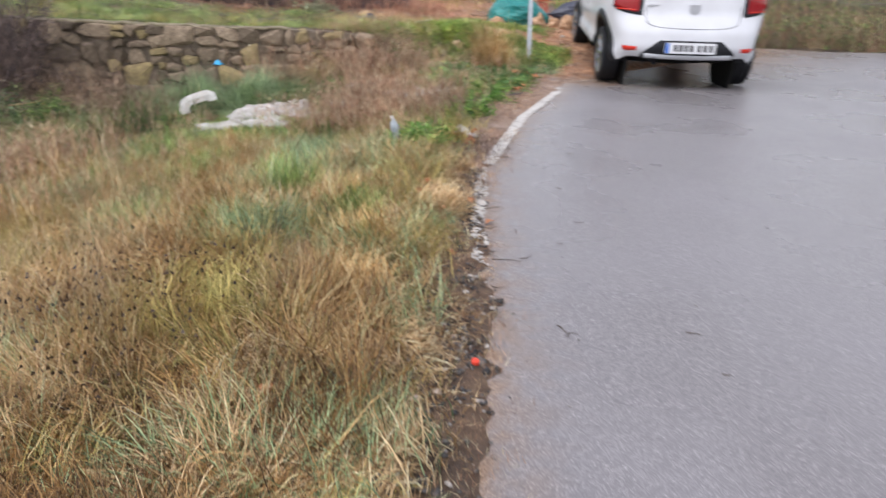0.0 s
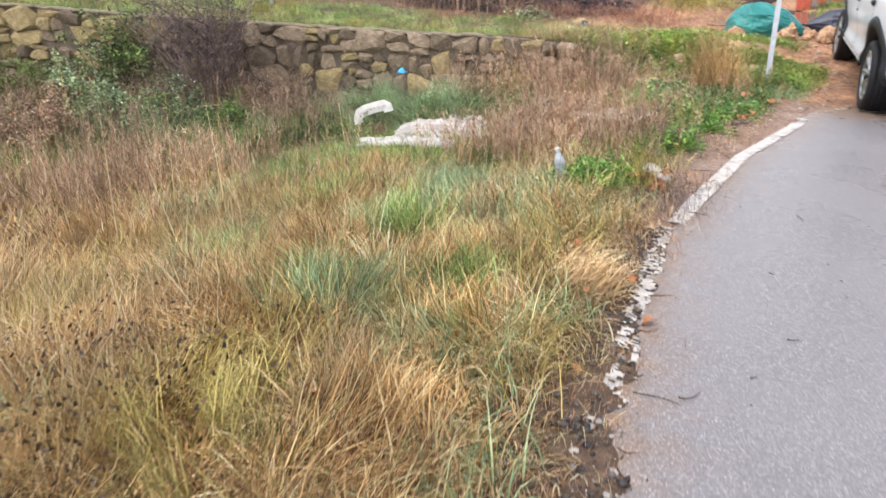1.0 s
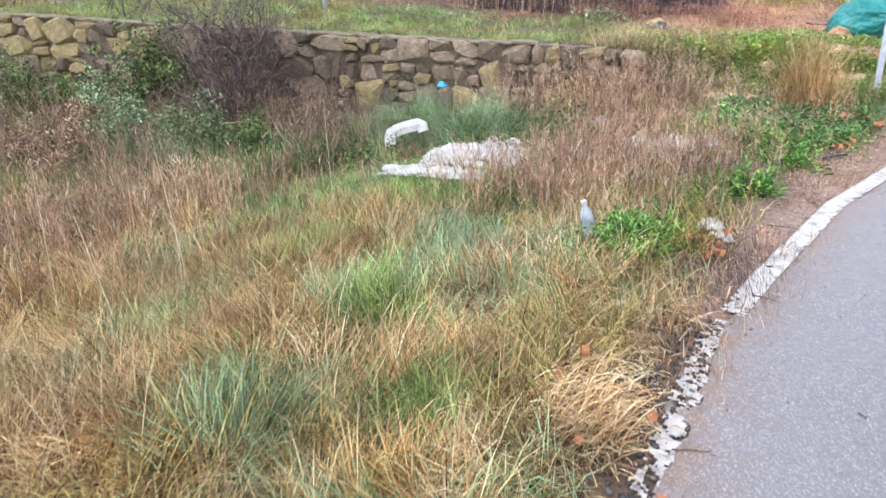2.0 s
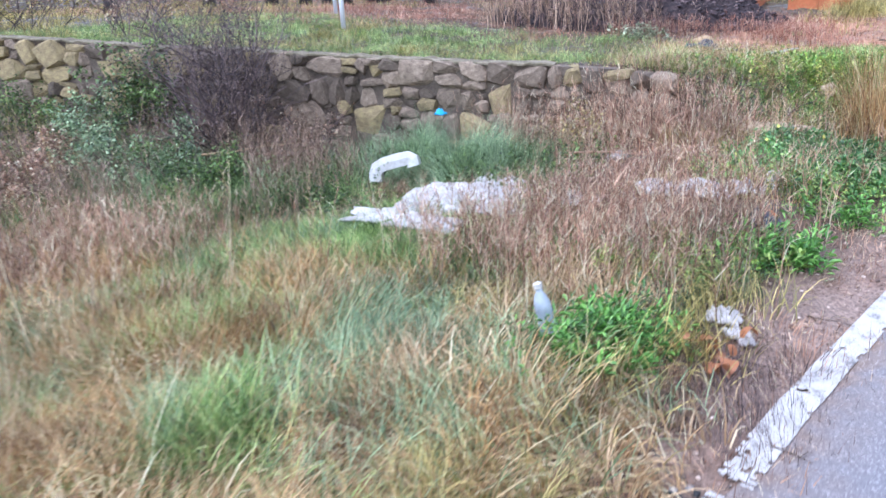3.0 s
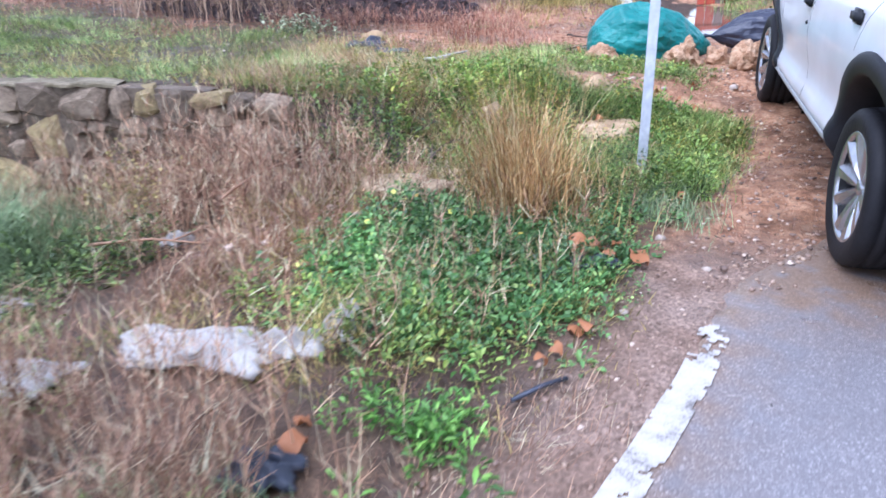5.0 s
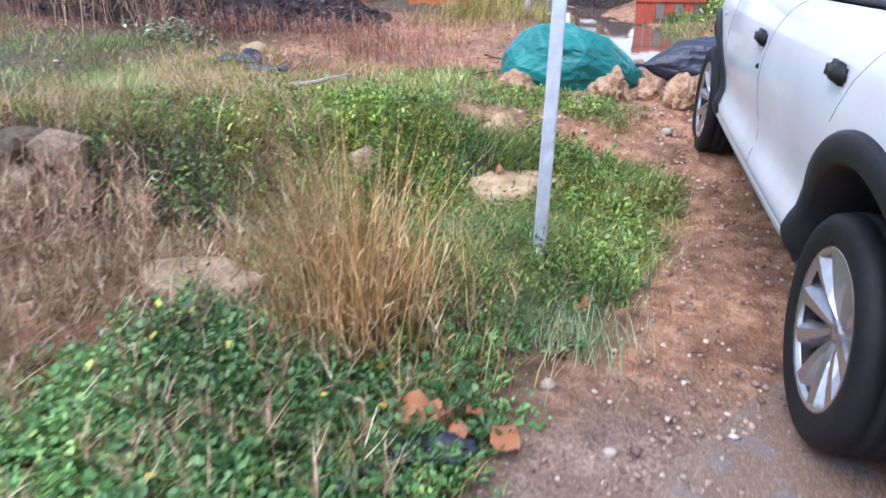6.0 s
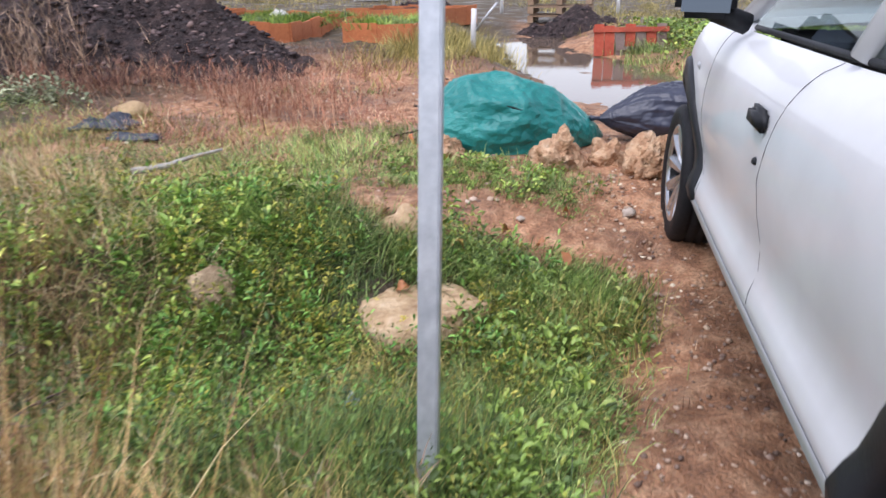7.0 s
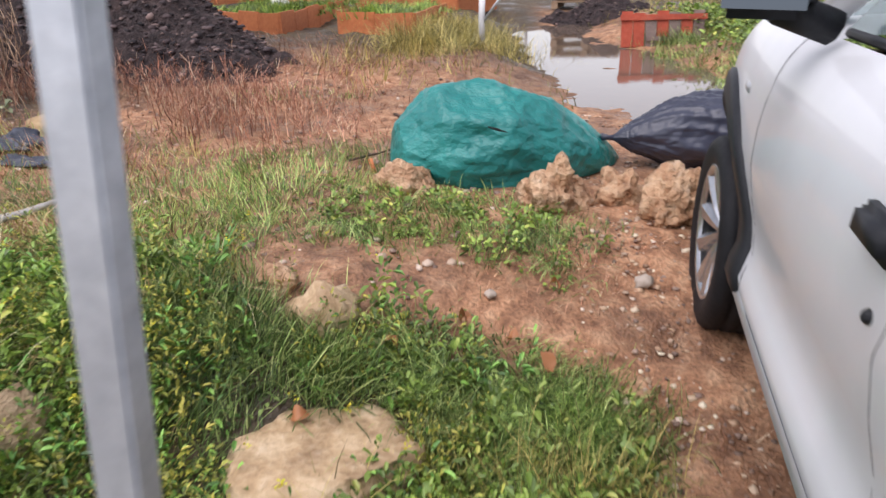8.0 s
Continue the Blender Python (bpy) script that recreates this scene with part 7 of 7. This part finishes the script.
meadow("straw_litter", scatter(18000, -0.4, 0.9, -0.8, 5.0, 900, 0.05, lambda x, y: (edge_gap(x, y) > -0.1) * (edge_gap(x, y) < 0.5)), (0.03, 0.1), (0.002, 0.004), 1.45, (0.0, 0.3), BROWN_WEED, "flattened brown straw litter at the road edge", "litter", 2)
meadow("straw_litter", scatter(2600, -0.2, 0.35, 4.0, 4.7, 60, 0.06, lambda x, y: (edge_gap(x, y) > -0.05) * (edge_gap(x, y) < 0.4)), (0.05, 0.14), (0.0015, 0.003), 1.42, (0.0, 0.2), DARK_TWIG, "pile of dark pine needles across the shoulder", "litter", 2)
meadow("straw_litter", scatter(3000, -0.5, 0.25, 5.3, 6.6, 90, 0.07, lambda x, y: (edge_gap(x, y) > 0.1) * (edge_gap(x, y) < 0.6)), (0.04, 0.12), (0.0015, 0.003), 1.4, (0.0, 0.3), BROWN_WEED, "dead stalks lying at the gravel edge", "litter", 2)
meadow("straw_litter", scatter(5000, -0.3, 0.6, 7.6, 10.6, 200, 0.08, None), (0.03, 0.09), (0.0015, 0.003), 1.45, (0.0, 0.3), RED_MAT, "fine russet litter trodden into the track", "litter", 2)
for k, (x, y, sz) in enumerate(((0.2, 6.93, 0.035), (0.42, 7.43, 0.04), (0.215, 7.64, 0.05), (0.35, 8.53, 0.035), (0.255, 8.56, 0.05), (0.32, 10.33, 0.075), (-0.12, 10.02, 0.045), (0.05, 6.0, 0.03), (0.33, 1.05, 0.05), (0.4, 1.12, 0.035))):
    rock(x, y, (sz, sz * 0.8, sz * 0.5), 40 + k, PEBBLE, "small pale stone on wet ground", 0.004, k * 47, rough=0.4, level=2)
gravel("gravel", scatter(620, -0.3, 0.9, 9.6, 11.2, 0, 0, lambda x, y: 1 - not_track(x, y)), (0.004, 0.02), leafy("track_stones", [(0.0, (0.3, 0.17, 0.1)), (0.6, (0.5, 0.33, 0.21)), (1.0, (0.68, 0.55, 0.42))], rough=0.5, glow=0.0), "flat tan stones in the wet track", lift=-0.003)
gravel("gravel", scatter(160, -1.7, -0.9, 6.85, 7.45), (0.008, 0.035), GRIT, "stones in the reddish clay bank")
fl_x, fl_y = scatter(40, -1.9, 0.1, 8.5, 9.9)
YELLOW = leafy("yellow_petals", [(0.0, (0.7, 0.5, 0.02)), (1.0, (0.85, 0.68, 0.05))])
leaves("yellow_flowers", (np.repeat(fl_x, 7) + veg.normal(0, 0.006, 280), np.repeat(fl_y, 7) + veg.normal(0, 0.006, 280)), 0.02, (0.008, 0.013), YELLOW, "tiny yellow flowers among green weeds", "flowers")
for o in scene.objects:
    if o.name.startswith("yellow_flowers"):
        o.location.z = 0.12

# clods and shredded bark over the compost
CLOD = leafy("compost_clods", [(0.0, (0.012, 0.008, 0.01)), (0.5, (0.045, 0.03, 0.032)), (0.85, (0.1, 0.068, 0.066)), (1.0, (0.22, 0.15, 0.13))], rough=0.8, glow=0.0)
for big_heap, k in [(o, 9000 if o.dimensions.x > 4 else 500) for o in scene.objects if o.name.startswith("compost_heap")]:
    spots = np.array([tuple(v.co) for v in big_heap.data.vertices])
    spots = spots[spots[:, 2] > height(spots[:, 0], spots[:, 1]) + 0.02]
    spots = spots[veg.integers(0, len(spots), k)]
    gravel("compost_clods", (spots[:, 0] + veg.normal(0, 0.02, k), spots[:, 1] + veg.normal(0, 0.02, k)), (0.006, 0.04), CLOD, "dark clods of compost on the heap", "compost", spots[:, 2] - height(spots[:, 0], spots[:, 1]))

# ---- far garden ----
WOOD = mottled("weathered_planks", [(0.3, (0.2, 0.12, 0.07)), (0.7, (0.42, 0.3, 0.2))], 6, 0.8, 40, 0.4)
RED_PAINT = mottled("faded_red_paint", [(0.3, (0.26, 0.04, 0.02)), (0.55, (0.46, 0.075, 0.035)), (0.8, (0.42, 0.16, 0.1))], 5, 0.7, 30, 0.3)
GREY_PAINT = mottled("grey_brown_paint", [(0.3, (0.16, 0.11, 0.1)), (0.7, (0.28, 0.2, 0.17))], 5, 0.75)
WHITE_PIPE = mottled("white_pipe", [(0.3, (0.6, 0.6, 0.6)), (0.7, (0.78, 0.78, 0.78))], 5, 0.5)

stack = thing("pallet_stack", pose(-1.65, 20.6, float(height(-1.65, 20.6)), 0, 0, 4), "stack of weathered wooden pallets beyond the puddle", "pallet")
for lv in range(3):
    for k in range(5):
        part("plank", block(-0.55, 0.55, -0.42 + k * 0.2, -0.3 + k * 0.2, 0.1 + lv * 0.15, 0.122 + lv * 0.15, 0.003), WOOD, stack)
    for k in (-0.5, 0.0, 0.5):
        part("bearer", block(k - 0.05, k + 0.05, -0.42, 0.5, 0.0 + lv * 0.15, 0.1 + lv * 0.15, 0.003), WOOD, stack)
panel = thing("red_panel", pose(-0.18, 16.5, float(height(-0.18, 16.5)) - 0.02, -10, 0, 14) @ Matrix.Diagonal((0.82, 1, 1, 1)), "faded red and grey slatted panels leaning by the puddle", "panel")
for k in range(7):
    part("slat", block(-0.48 + k * 0.155, -0.335 + k * 0.155, -0.02, 0.02, 0.0, 0.38 - 0.02 * (k % 3), 0.004), RED_PAINT if k in (0, 1, 3, 5) else GREY_PAINT, panel)
part("crossbar", block(-0.5, 0.62, -0.045, -0.021, 0.28, 0.34, 0.004), RED_PAINT, panel)
part("crossbar", block(-0.15, 0.62, -0.045, -0.021, 0.06, 0.11, 0.004), GREY_PAINT, panel)
tap = thing("standpipe", pose(-1.72, 15.0, float(height(-1.72, 15.0)), 0, 0, 0), "white standpipe with an angled arm in the grass", "standpipe")
part("riser", tube_mesh("riser", [(0, 0, -0.05), (0, 0, 0.25), (0.01, 0, 0.46)], 0.03, WHITE_PIPE, 10), None, tap)
part("arm", tube_mesh("arm", [(0.02, 0, 0.22), (0.14, 0.02, 0.38), (0.26, 0.03, 0.52)], 0.014, SILVER, 8), None, tap)
for x, y, hh, lean in ((-7.68, 9.5, 0.85, 1), (-9.6, 11.0, 0.8, -2), (-3.2, 22.5, 0.7, 2), (-6.4, 24.5, 0.6, 0), (-0.9, 23.5, 0.7, -1)):
    stake = thing("stake", pose(x, y, float(height(x, y)) - 0.05, 0, lean, 0), "thin pale stake standing in grass", "stake", "garden stakes")
    part("shaft", tube_mesh("shaft", [(0, 0, 0), (0.004, 0, hh * 0.5), (0, 0, hh)], 0.035, WHITE_PIPE, 8), None, stake)
crumpled("white_scrap", -5.4, 17.2, (0.22, 0.2, 0.14), 71, FOAM, "white scrap on the raised bed", "litter", 0.2)
crumpled("white_scrap", -4.55, 15.4, (0.16, 0.1, 0.08), 73, FOAM, "white scrap beside the raised bed", "litter", 0.02)
tank = thing("white_container", pose(-7.8, 26.5, float(height(-7.8, 26.5)), 0, 0, 8), "white plastic container standing in far grass", "container")
part("body", block(-0.5, 0.5, -0.4, 0.4, 0, 0.7, 0.05), WHITE_PIPE, tank)
part("lid", block(-0.45, 0.45, -0.35, 0.35, 0.7, 0.74, 0.02), GREY_PAINT, tank)
